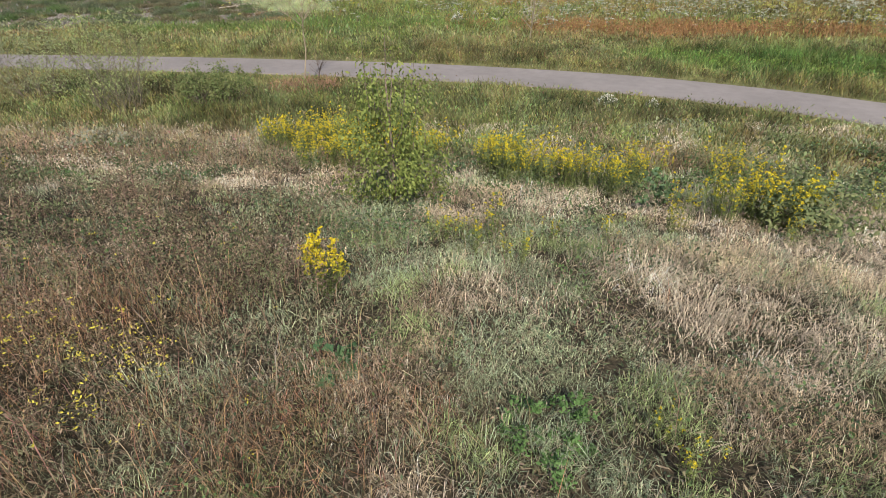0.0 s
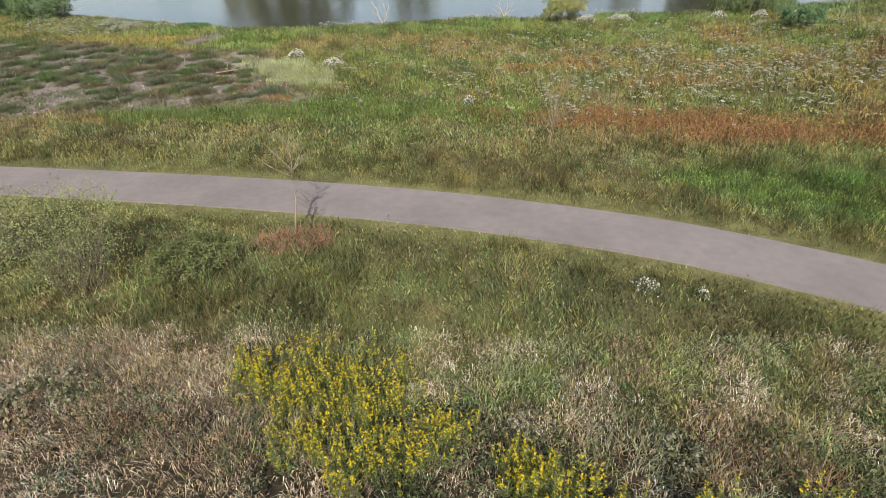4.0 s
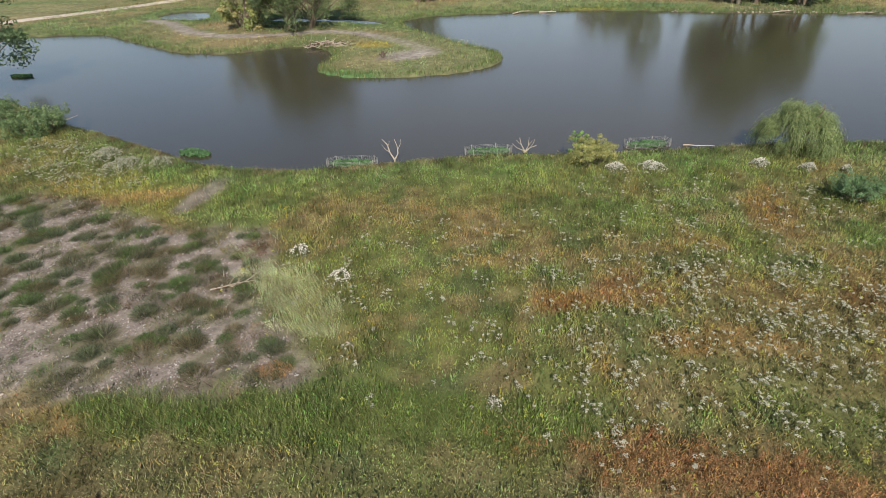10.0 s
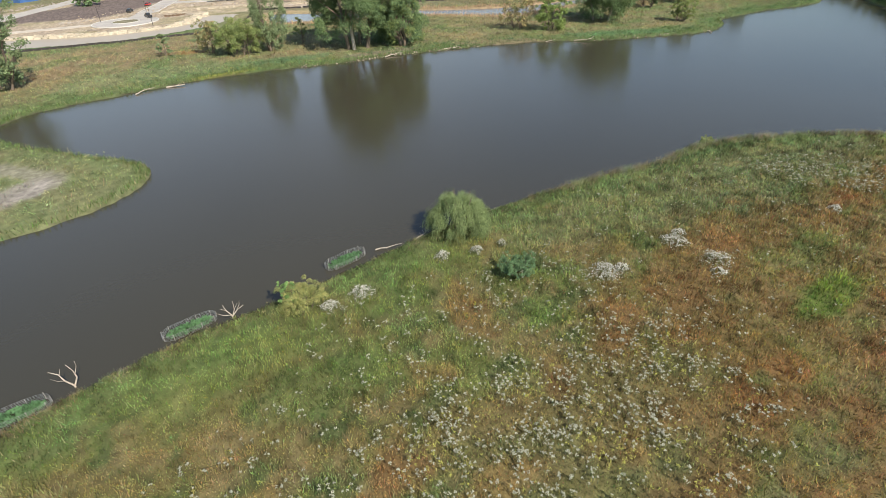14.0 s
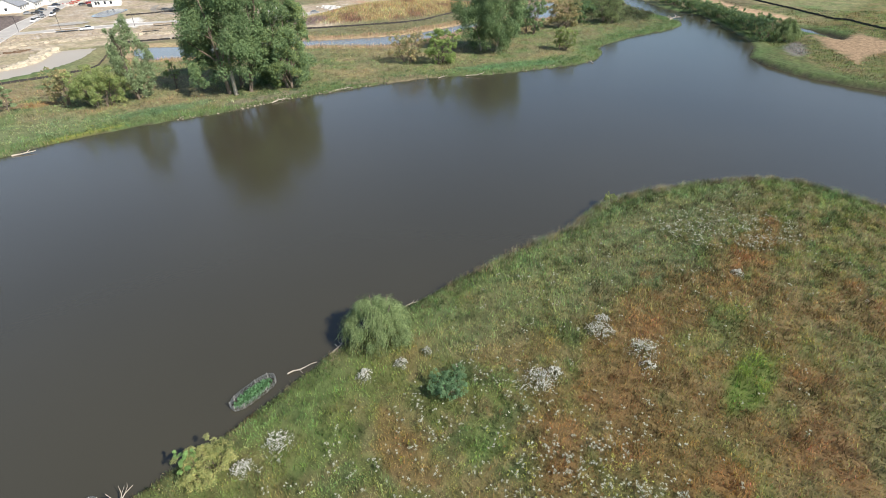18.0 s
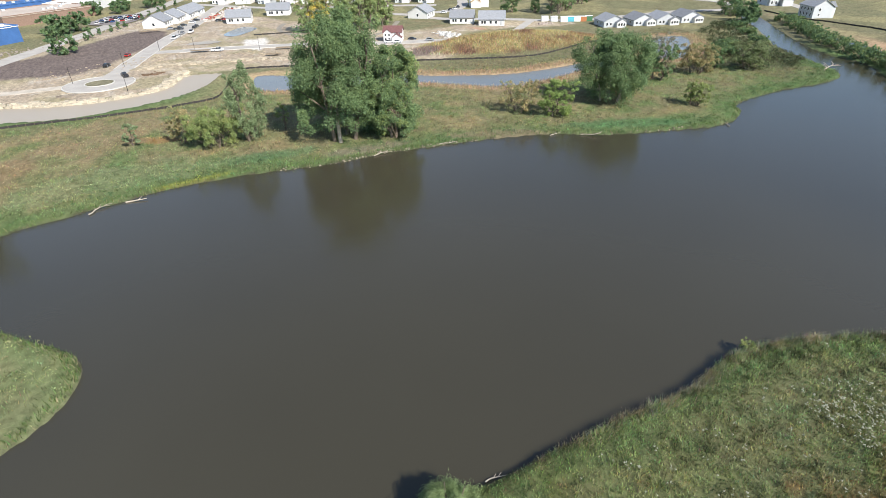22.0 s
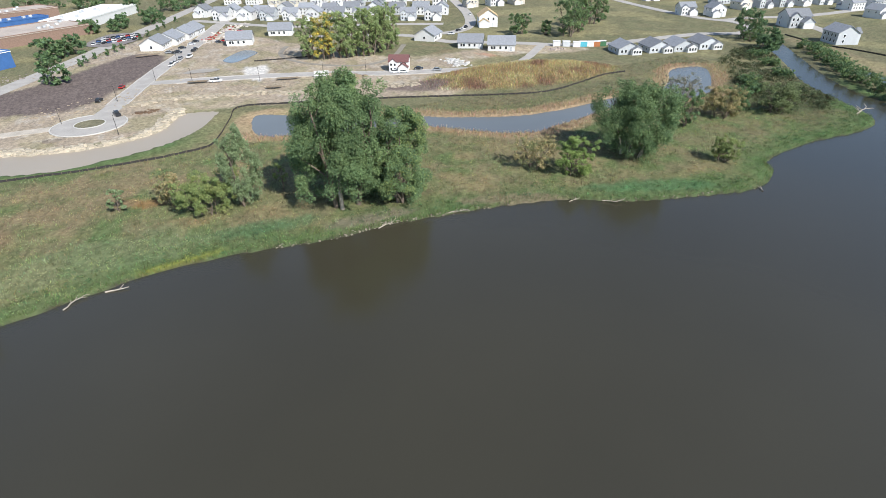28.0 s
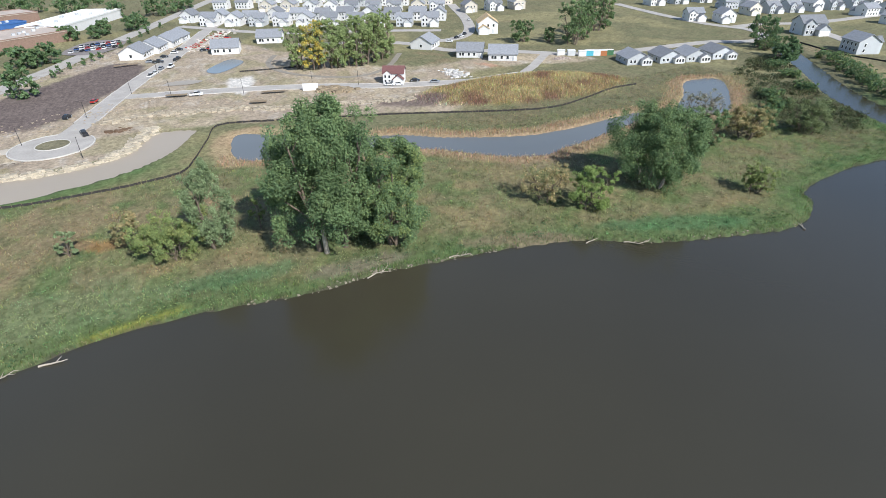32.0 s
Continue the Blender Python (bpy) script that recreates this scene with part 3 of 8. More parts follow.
def lookup(table, x, y):
    """Reads a table that is kept at the ground's grid, between its lines."""
    x, y = np.asarray(x, float), np.asarray(y, float)
    i, j = np.clip(np.searchsorted(gx, x) - 1, 0, len(gx) - 2), np.clip(np.searchsorted(gy, y) - 1, 0, len(gy) - 2)
    f, g = (x - gx[i]) / (gx[i + 1] - gx[i]), (y - gy[j]) / (gy[j + 1] - gy[j])
    if table.ndim == 3:
        f, g = f[..., None], g[..., None]
    return (table[j, i] * (1 - f) + table[j, i + 1] * f) * (1 - g) + (table[j + 1, i] * (1 - f) + table[j + 1, i + 1] * f) * g


def shore(x, y):
    return lookup(GSD, x, y)


def height(x, y):
    return lookup(GZ, x, y)


def cover(x, y):
    return lookup(GC, x, y)


def fill(name, line, z, mat, label, category="water"):
    bm = bmesh.new()
    f = bm.faces.new([bm.verts.new((x, y, z)) for x, y in line])
    bmesh.ops.triangulate(bm, faces=[f])
    for g in bm.faces:
        if g.normal.z < 0:
            g.normal_flip()
    me = bpy.data.meshes.new(name)
    bm.to_mesh(me)
    bm.free()
    me.materials.append(mat)
    return tagged(new(name, me), label, category, kind="structure")


def grown(line, by):
    """A closed line pushed outwards."""
    p = np.array(line)
    t = np.roll(p, -1, 0) - np.roll(p, 1, 0)
    n = np.stack([t[:, 1], -t[:, 0]], -1) / np.maximum(np.linalg.norm(t, axis=1), 1e-6)[:, None]
    area = np.sum(p[:, 0] * np.roll(p[:, 1], -1) - np.roll(p[:, 0], -1) * p[:, 1])
    return p + n * by * (1 if area > 0 else -1)


pond = mesh_object("pond_water", [(-300, -120, 0), (420, -120, 0), (420, 330, 0), (-300, 330, 0)], [(0, 1, 2, 3)], M_water)
tagged(pond, "still murky brown pond water reflecting the blue sky", "water", kind="structure")
# base colour is lightened to stand in for the sky's reflection
M_channel = water_material("sky_greyed_channel_water", (0.115, 0.12, 0.115), 0.2, 0.15, 1.0)
fill("channel_water", grown(CRESCENT, 0.6), 0.03, M_channel, "narrow back channel water, its grey standing in for reflected sky")
fill("back_pool_water", grown(BACKPOOL, 0.6), 0.03, M_channel, "small back pool water, its grey-blue standing in for reflected sky")
basin = fill("basin_water", grown(BASIN, 0.6), 0.03, M_silt, "pale silty water in a building-site basin")


def ribbon(name, line, width, mat, label, category, lift=0.06, thick=0.12):
    """A strip with thickness that follows the ground along a line."""
    p = np.array(line)
    t = np.gradient(p, axis=0)
    n = np.stack([-t[:, 1], t[:, 0]], -1) / np.linalg.norm(t, axis=1)[:, None]
    rows = []
    for off, dz in ((-width / 2, -thick), (-width / 2, 0), (-width / 6, 0.004), (width / 6, 0.004), (width / 2, 0), (width / 2, -thick)):
        q = p + n * off
        rows.append(np.stack([q[:, 0], q[:, 1], height(p[:, 0], p[:, 1]) + lift + dz], -1))
    v = np.stack(rows, 1)
    i = np.arange(v.shape[0] * v.shape[1]).reshape(v.shape[:2])
    f = np.stack([i[:-1, :-1], i[1:, :-1], i[1:, 1:], i[:-1, 1:]], -1).reshape(-1, 4)[:, ::-1]
    return tagged(mesh_object(name, v.reshape(-1, 3), f, mat, even=False), label, category, kind="structure")


trail = ribbon("path", spline(TRAIL, False, 2), 3.05, M_asphalt, "worn grey asphalt walking trail through the prairie", "path")


# ---- builders ----


def empty(name, x, y, z=None, turn=0.0, scale=1.0):
    ob = new(name)
    ob.empty_display_size = 0.3
    ob.matrix_world = pose(x, y, float(height(np.array([x]), np.array([y]))[0]) if z is None else z, 0, 0, turn) @ Matrix.Diagonal((scale, scale, scale, 1))
    return ob


def part(name, bm, mat, parent, label="", even=False):
    me = bpy.data.meshes.new(name)
    bm.to_mesh(me)
    bm.free()
    if even:
        for p in me.polygons:
            p.use_smooth = True
    me.materials.append(mat)
    ob = new(name, me)
    ob.parent = parent
    return tagged(ob, label)


def limb(verts, faces, a, b, ra, rb, sides=6):
    """Adds a tapered round limb between two places to lists of points and faces."""
    a, b = np.array(a, float), np.array(b, float)
    w = (b - a) / max(np.linalg.norm(b - a), 1e-6)
    u = np.cross(w, (0.31, 0.95, 0.05))
    u /= np.linalg.norm(u)
    v = np.cross(w, u)
    n = len(verts)
    for c, r in ((a, ra), (b, rb)):
        for k in range(sides):
            q = 2 * math.pi * k / sides
            verts.append(c + r * (math.cos(q) * u + math.sin(q) * v))
    for k in range(sides):
        faces.append((n + k, n + (k + 1) % sides, n + sides + (k + 1) % sides, n + sides + k))


def limbs_object(name, segs, mat, parent, sides=6, label=""):
    v, f = [], []
    for s in segs:
        limb(v, f, *s, sides)
    return tagged(mesh_object(name, v, f, mat, parent, even=True), label)


def leaf_cloud(centres, radii, count, size, colours, rng, droop=0.0, squash=0.8, narrow=0.6):
    """Many small bent leaves on the shells of clumps. Gives points, quads and colours."""
    centres, radii = np.array(centres), np.array(radii)
    share = radii ** 2 / np.sum(radii ** 2)
    pick = rng.choice(len(centres), count, p=share)
    d = rng.normal(size=(count, 3)) + np.array((0, 0, 0.25))
    d /= np.linalg.norm(d, axis=1)[:, None]
    r = radii[pick] * (0.4 + 0.72 * rng.rand(count) ** 0.7)
    p = centres[pick] + d * r[:, None] * np.array((1, 1, squash))
    p[:, 2] -= droop * rng.rand(count) * radii[pick]
    n = 0.7 * d + 0.55 * rng.normal(size=(count, 3)) + np.array((0, -0.15, 0.4))
    n /= np.linalg.norm(n, axis=1)[:, None]
    u = np.cross(n, rng.normal(size=(count, 3)))
    u /= np.linalg.norm(u, axis=1)[:, None]
    w = np.cross(n, u)
    s = (size * (0.6 + 0.8 * rng.rand(count)))[:, None]
    v = np.stack([p - u * s, p + w * s * narrow - n * s * 0.15, p + u * s, p - w * s * narrow - n * s * 0.15], 1)
    f = np.arange(count * 4).reshape(count, 4)
    tone = rng.randint(0, len(colours), len(centres))
    base = np.array(colours)[np.where(rng.rand(count) < 0.6, tone[pick], rng.randint(0, len(colours), count))]
    clump = (0.85 + 0.3 * rng.rand(len(centres)))[pick]
    c = 1.95 * base * (clump * np.clip(np.exp(0.14 * rng.normal(size=count)), 0.6, 1.4))[:, None]
    return v.reshape(-1, 3), f, np.repeat(c, 4, 0)


def tree(x, y, tall, wide, label, greens, seed, trunks=1, bare_stem=0.12, leaves=9000, leaf=0.3, name="tree", category="tree", bark=None, clumps=46, squash=0.8, group="", top=1.0, hollow=None, slim=1.0):
    """A leafy tree: tapered stems, forking limbs and a crown of clumps."""
    rng = np.random.RandomState(seed)
    t = empty(name, x, y)
    tagged(t, label, category, group)
    segs, limbs, tips = [], [], []
    for k in range(trunks):
        q = 2 * math.pi * (k + rng.rand()) / trunks
        off = 0.0 if trunks == 1 else wide * 0.13
        base = np.array((math.cos(q) * off, math.sin(q) * off, -0.25))
        lean = np.array((math.cos(q), math.sin(q), 0)) * (0.1 + 0.15 * rng.rand()) * wide * (1 if trunks > 1 else 0.3)
        last, r = base, tall * 0.022 * (1.3 if trunks == 1 else 0.9) * slim
        for i in range(5):
            nxt = base + lean * ((i + 1) / 5) + np.array((rng.normal() * 0.02 * wide, rng.normal() * 0.02 * wide, tall * 0.82 * (i + 1) / 5))
            segs.append((last, nxt, r, r * 0.76))
            if i >= 1 or bare_stem < 0.1:
                for j in range(3):
                    a = rng.rand() * 6.28
                    e = nxt + np.array((math.cos(a), math.sin(a), 0.55 + 0.3 * rng.rand())) * wide * (0.3 - 0.03 * i) * (0.6 + 0.6 * rng.rand())
                    limbs.append((nxt - (nxt - last) * rng.rand(), e, r * 0.45, r * 0.12))
                    tips.append(e)
            last, r = nxt, r * 0.76
        tips.append(last)
    if bark is M_palebark:
        for k in range(trunks):
            limbs_object("trunk", segs[5 * k:5 * k + 5], bark, t)
        tagged(limbs_object("branches", limbs, M_bark, t, 5), kind="stuff")
    else:
        limbs_object("trunk", segs + limbs, bark or M_bark, t)
    cen, rad = [], []
    lobes = 4 + clumps // 9
    for k in range(lobes):
        h = bare_stem + (1 - bare_stem) * ((k + rng.rand()) / lobes) ** 0.9
        prof = math.sin(math.pi * min(1, 0.16 + 0.80 * ((h - bare_stem) / (1 - bare_stem)) ** top)) ** 0.7
        a = 2.4 * k + 0.7 * rng.normal()
        rr = wide * 0.5 * prof * (0.42 + 0.42 * rng.rand())
        size = wide * (0.10 + 0.07 * rng.rand()) * (0.65 + 0.5 * prof)
        heart = np.array((math.cos(a) * rr, math.sin(a) * rr, min(h * tall * 0.94, tall - size)))
        if hollow and h < hollow[3] and math.hypot(heart[0] - hollow[0], heart[1] - hollow[1]) < hollow[2]:
            continue
        for i in range(max(4, clumps // lobes + 3)):
            d = rng.normal(size=3) + np.array((math.cos(a) * 0.6, math.sin(a) * 0.6, 0.5))
            d /= np.linalg.norm(d)
            cen.append(tuple(heart + d * size * (0.55 + 0.5 * rng.rand()) * np.array((1, 1, squash))))
            rad.append(size * (0.3 + 0.25 * rng.rand()))
    cen += [tuple(e) for e in tips if e[2] > bare_stem * tall and not (hollow and e[2] < hollow[3] * tall)]
    rad += [wide * 0.06] * (len(cen) - len(rad))
    v, f, c = leaf_cloud(cen, rad, leaves, leaf, greens, rng, squash=squash)
    tagged(mesh_object("crown", v, f, M_plant, t, c), "")
    return t


COTTONWOOD = [(0.068, 0.102, 0.047), (0.083, 0.120, 0.054), (0.072, 0.107, 0.051), (0.098, 0.134, 0.057)]
OLIVE = [(0.12, 0.15, 0.055), (0.10, 0.13, 0.05), (0.15, 0.165, 0.06)]
DARK = [(0.058, 0.092, 0.042), (0.072, 0.112, 0.048), (0.062, 0.098, 0.052)]
GOLD = [(0.33, 0.25, 0.05), (0.26, 0.22, 0.06), (0.17, 0.18, 0.06)]
BROWN = [(0.16, 0.14, 0.07), (0.12, 0.13, 0.06), (0.2, 0.16, 0.08)]
cottonwood = tree(73, 195, 34.5, 27, "tall leafy cottonwood with a pale trunk on the far bank", COTTONWOOD, 1, 3, 0.13, 90000, 0.24, clumps=330, top=0.7, hollow=(-2.2, -6.5, 3.8, 0.24), squash=1.1)
limbs_object("trunk", [((-2.4, -2.9, -0.3), (-2.6, -2.9, 5.5), 0.62, 0.5), ((-2.6, -2.9, 5.5), (-1.8, -2.2, 12.5), 0.5, 0.36)], M_palebark, cottonwood)
tree(86.8, 189, 25, 20, "broad cottonwood leaning over the far bank, paler at one side", COTTONWOOD + OLIVE[:1], 2, 3, 0.04, 48000, 0.23, clumps=200, squash=1.1)
tree(163, 176, 22, 24, "dark leafy cottonwood with several pale stems", COTTONWOOD, 3, 4, 0.13, 54000, 0.23, clumps=240, bark=M_palebark, squash=1.1)
tree(50.2, 209, 22, 10, "narrow grey-green poplar with an open crown", [(0.12, 0.155, 0.08), (0.105, 0.135, 0.07)], 4, 2, 0.06, 15000, 0.2, clumps=230, squash=1.4)
tree(40.5, 210, 9.5, 16, "wide low olive-green bush on the far bank", OLIVE, 5, 5, 0.02, 15000, 0.19, name="bush", category="bush", clumps=80)
tree(33, 219, 10, 10, "thin brownish shrub behind the olive bush", BROWN, 51, 4, 0.1, 2600, 0.26, name="bush", category="bush", clumps=26)
tree(61, 212, 9, 5, "slim half-bare young tree on the far bank", OLIVE, 52, 1, 0.25, 900, 0.24, clumps=12)
tree(20, 223.5, 7.5, 5, "small dark upright tree in the far meadow", [(0.12, 0.15, 0.08), (0.10, 0.13, 0.065)], 53, 1, 0.02, 2600, 0.22, clumps=20)
tree(137.5, 175, 11.5, 11, "round bright green bush by the pond", [(0.13, 0.17, 0.055), (0.11, 0.15, 0.05)], 54, 4, 0.02, 12000, 0.19, name="bush", category="bush", clumps=70)
tree(131, 185, 10, 12, "grey-brown half-bare bush by the pond", BROWN, 55, 5, 0.08, 2800, 0.26, name="bush", category="bush", clumps=26)
tree(183, 157, 7.5, 9, "small green bush near the point", OLIVE, 56, 4, 0.02, 6500, 0.18, name="bush", category="bush", clumps=26)
tree(221, 184, 11, 15, "brownish spreading shrub behind the point", BROWN, 57, 5, 0.03, 9000, 0.22, name="bush", category="bush", clumps=34)
tree(213, 197, 14, 15, "thin grey bare-looking tree by the back pool", [(0.14, 0.13, 0.10), (0.11, 0.115, 0.08)], 58, 5, 0.15, 2600, 0.26, clumps=30)
tree(200, 186, 13, 13, "dense green shrub beside the cottonwood", COTTONWOOD, 59, 4, 0.03, 9000, 0.23, name="bush", category="bush", clumps=36)
tree(243, 175, 10.5, 15, "wide olive shrub near the creek mouth", [(0.10, 0.12, 0.055), (0.085, 0.105, 0.05)], 60, 5, 0.03, 9000, 0.23, name="bush", category="bush", clumps=36)
tree(232, 184, 10, 10, "dark green shrub behind the point", DARK, 61, 4, 0.03, 4500, 0.32, name="bush", category="bush", clumps=30)
tree(-48, 163, 21, 27, "wide dark grove tree standing on the marshy spit", [(0.066, 0.088, 0.042), (0.078, 0.10, 0.05), (0.058, 0.08, 0.042)], 6, 7, 0.08, 40000, 0.22, clumps=120, squash=1.15)
tree(-62, 163, 14, 17, "olive bush on the marshy spit", OLIVE + BROWN[:1], 62, 5, 0.02, 9000, 0.3, name="bush", category="bush", clumps=40)
tree(-22, 209, 22, 18, "grey-green poplar group behind the spit", [(0.085, 0.115, 0.06), (0.10, 0.13, 0.065)], 63, 6, 0.06, 11000, 0.28, clumps=110)
tree(-90, 103.2, 15, 27, "dark bank tree hanging over the water", DARK + COTTONWOOD[:1], 64, 4, 0.02, 15000, 0.25, clumps=60)
for k in range(9):
    rr = np.random.RandomState(300 + k)
    tree(129 + 6.2 * k, 370 - 5 * math.sin(k * 0.42) * 2 + 6 * rr.rand(), 21 + 6 * rr.rand(), 15, "young poplar of a dense round grove" if k != 1 else "poplar turning yellow in a dense grove", GOLD if k == 1 else [(0.14, 0.175, 0.075), (0.16, 0.19, 0.08), (0.12, 0.155, 0.065)], 70 + k, 3, 0.05, 7000, 0.34, clumps=120, group="poplars of the grove")
for k, (x, y, h, w) in enumerate(((288, 338, 25, 20), (302, 345, 24, 15), (318, 358, 26, 16), (335, 364, 25, 16), (352, 372, 24, 15), (268, 362, 13, 14), (281, 352, 9, 7), (372, 268, 17, 19), (355, 246, 11, 13), (344, 238, 9, 12))):
    tree(x, y, h, w, "leafy tree in the open field by the houses" if k < 7 else "dark bush where the creek narrows", COTTONWOOD if k < 7 else DARK, 90 + k, 3, 0.04, 5200, 0.42, clumps=80)
for k, (x, y, h, w) in enumerate(((7.2,393,13,15),(1.7,463,11,13),(9.9,460,10,12),(17.8,468,11,13),(24.8,545,9,11),(29.9,541,9,11),
    (49.7,553,10,12),(43.8,541,8,10),(68,558,10,13),(75,568,11,14),(64.5,645,12,18),(48,690,12,24),
    (31,703,12,24),(95,630,14,20),(110.6,643,14,20),(5.6,723,12,26),(123.6,664,14,20),(-12,745,12,26))):
    tree(x, y, h, w, "dark leafy street tree beside the long road", DARK + COTTONWOOD[:2], 120 + k, 2, 0.05, 1800, 0.65, clumps=60)
for k, (x, y) in enumerate(((18.3, 427), (21, 435.5), (26, 445.5), (33, 452), (37.7, 460.7), (41.8, 466.8), (55, 493), (61, 504), (70, 527), (76, 538.7), (87, 559))):
    tree(x, y, 4.2 + 0.5 * math.sin(k * 2.1), 3.2, "small planted fir on the road bank", DARK, 150 + k, 1, 0.05, 260, 0.45, name="young_fir", category="tree", clumps=9, group="firs on the road bank", top=0.5)


# ---- meadow plants ----


def blades(name, label, x, y, h, w, col, lean, rng, segs=2, category="grass", mat=None, base=None, way=None):
    """A stand of bent blades as one mesh of kind stuff. way: the bearing in which each one bends."""
    n = len(x)
    z = height(x, y) if base is None else base
    a, b = rng.rand(n) * 6.283, rng.rand(n) * 6.283
    if way is not None:
        b = way
        a = np.where(rng.rand(n) < 0.7, way + 1.57, a)
    side = np.stack([np.cos(a), np.sin(a), np.zeros(n)], -1) * (w / 2)[:, None]
    bend = np.stack([np.cos(b), np.sin(b), np.zeros(n)], -1) * (lean * h)[:, None]
    foot = np.stack([x, y, z - 0.03], -1)
    up = np.array((0, 0, 1.0))
    tip = foot + bend + up * (h * np.sqrt(np.clip(1 - lean ** 2 * 0.6, 0.15, 1)))[:, None]
    if way is not None:
        tip = foot + bend + up * (h * np.clip(1.05 - lean, 0.05, 1))[:, None]
    if segs == 1:
        v = np.stack([foot - side, foot + side, tip], 1)
        f = np.arange(3 * n).reshape(n, 3)
    else:
        mid = foot + bend * (0.32 if way is None else 0.42) + up * (h * (0.62 if way is None else 0.58))[:, None]
        v = np.stack([foot, mid + side, mid - side, tip], 1)
        k = (np.arange(n) * 4)[:, None]
        f = np.concatenate([k + np.array((0, 1, 2)), k + np.array((2, 1, 3))], 1).reshape(-1, 3)
    m = v.shape[1]
    ob = mesh_object(name, v.reshape(-1, 3), f, mat or M_plant, None, np.repeat(np.clip(col, 0.01, 0.9), m, 0))
    return tagged(ob, label, category, kind="stuff")


def bits(name, label, p, size, col, rng, category="weeds", level=1.0, upright=0.0, stretch=0.55):
    """Small leaves, seed heads or petals at given places, as one mesh of kind stuff."""
    n = len(p)
    tip = np.array((1, 1, level))
    u = rng.normal(size=(n, 3)) * tip
    u /= np.linalg.norm(u, axis=1)[:, None]
    if upright:
        u = u * (1 - upright) + np.array((0, 0, upright))
        u /= np.linalg.norm(u, axis=1)[:, None]
    w = np.cross(u, np.where(level < 1, np.cross(u, (0, 0, 1)) + 0.3 * rng.normal(size=(n, 3)), rng.normal(size=(n, 3))))
    w = np.cross(u, np.cross(w, u)) if level == 1 else np.cross(w, u)
    w /= np.linalg.norm(w, axis=1)[:, None]
    s = (np.asarray(size) * (0.6 + 0.8 * rng.rand(n)))[:, None]
    v = np.stack([p - u * s, p + w * s * stretch, p + u * s, p - w * s * stretch], 1)
    f = np.arange(4 * n).reshape(n, 4)
    ob = mesh_object(name, v.reshape(-1, 3), f, M_plant, None, np.repeat(np.clip(col, 0.01, 0.95), 4, 0))
    return tagged(ob, label, category, kind="stuff")


def scatter(n, x0, x1, y0, y1, rng, keep=None):
    x, y = x0 + (x1 - x0) * rng.rand(n), y0 + (y1 - y0) * rng.rand(n)
    if keep is not None:
        k = rng.rand(n) < keep(x, y)
        x, y = x[k], y[k]
    return x, y


def jitter(col, rng, amount=0.35, straw=0.2, at=None, size=0.6):
    """Plant colours that vary from blade to blade, some dried to straw."""
    n = len(col)
    c = col * np.clip(np.exp(amount * rng.normal(size=n) - 0.3 * amount ** 2), 0.2, 1.6)[:, None] * (1 + 0.12 * rng.normal(size=(n, 3)))
    if at is not None:
        c = c * (0.3 + 1.3 * noise2(at[0], at[1], size, 191) ** 1.25)[:, None] * (0.4 + 1.2 * fbm(at[0], at[1], size * 4.5, 195))[:, None]
        c = c * (1 + (noise2(at[0], at[1], size * 1.7, 193) - 0.5)[:, None] * np.array((0.26, 0.0, -0.12)))
    if at is not None:
        c = c * np.minimum(1, 0.24 / np.maximum(c.mean(1), 0.01))[:, None] ** 0.65
    dry = rng.rand(n) < straw
    c[dry] = c[dry] * 0.35 + np.array((0.42, 0.34, 0.21)) * (0.5 + 0.4 * rng.rand(int(dry.sum())))[:, None]
    return c


def off_trail(x, y):
    return smooth(1.6, 1.95, distance(x, y, TRAIL))


def in_view_wedge(x, y):
    """1 inside the wedge of the rise that the camera looks over."""
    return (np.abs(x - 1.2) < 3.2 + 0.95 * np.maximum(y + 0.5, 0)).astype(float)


G = 1.9
rng = np.random.RandomState(11)
# the near rise: tussocks whose blades arch outwards and lie matted over one another
def dry_side(a, b):
    """1 where the dried brown weeds stand."""
    return 1 - smooth(-1.2, 1.6, a + 0.25 * b - 1.2 + 3.4 * (fbm(a, b, 2.2, 31) - 0.5))


def straw_land(a, b):
    """1 where the grass has dried to straw."""
    return np.maximum.reduce([blob(a, b, -8.4, 14.1, 5.6, 3.6, -6, 211, 0.8), 0.9 * blob(a, b, -4.2, 11.9, 2.4, 1.5, -20, 212, 0.8), blob(a, b, 4.2, 4.2, 1.5, 1.0, -25, 73, 1.0), blob(a, b, 3.2, 9.3, 3.0, 1.4, -8, 72), blob(a, b, 9.0, 6.8, 4.6, 2.6, -20, 210, 0.9), blob(a, b, 5.3, 5.6, 2.2, 1.3, 10, 214, 1.0)])


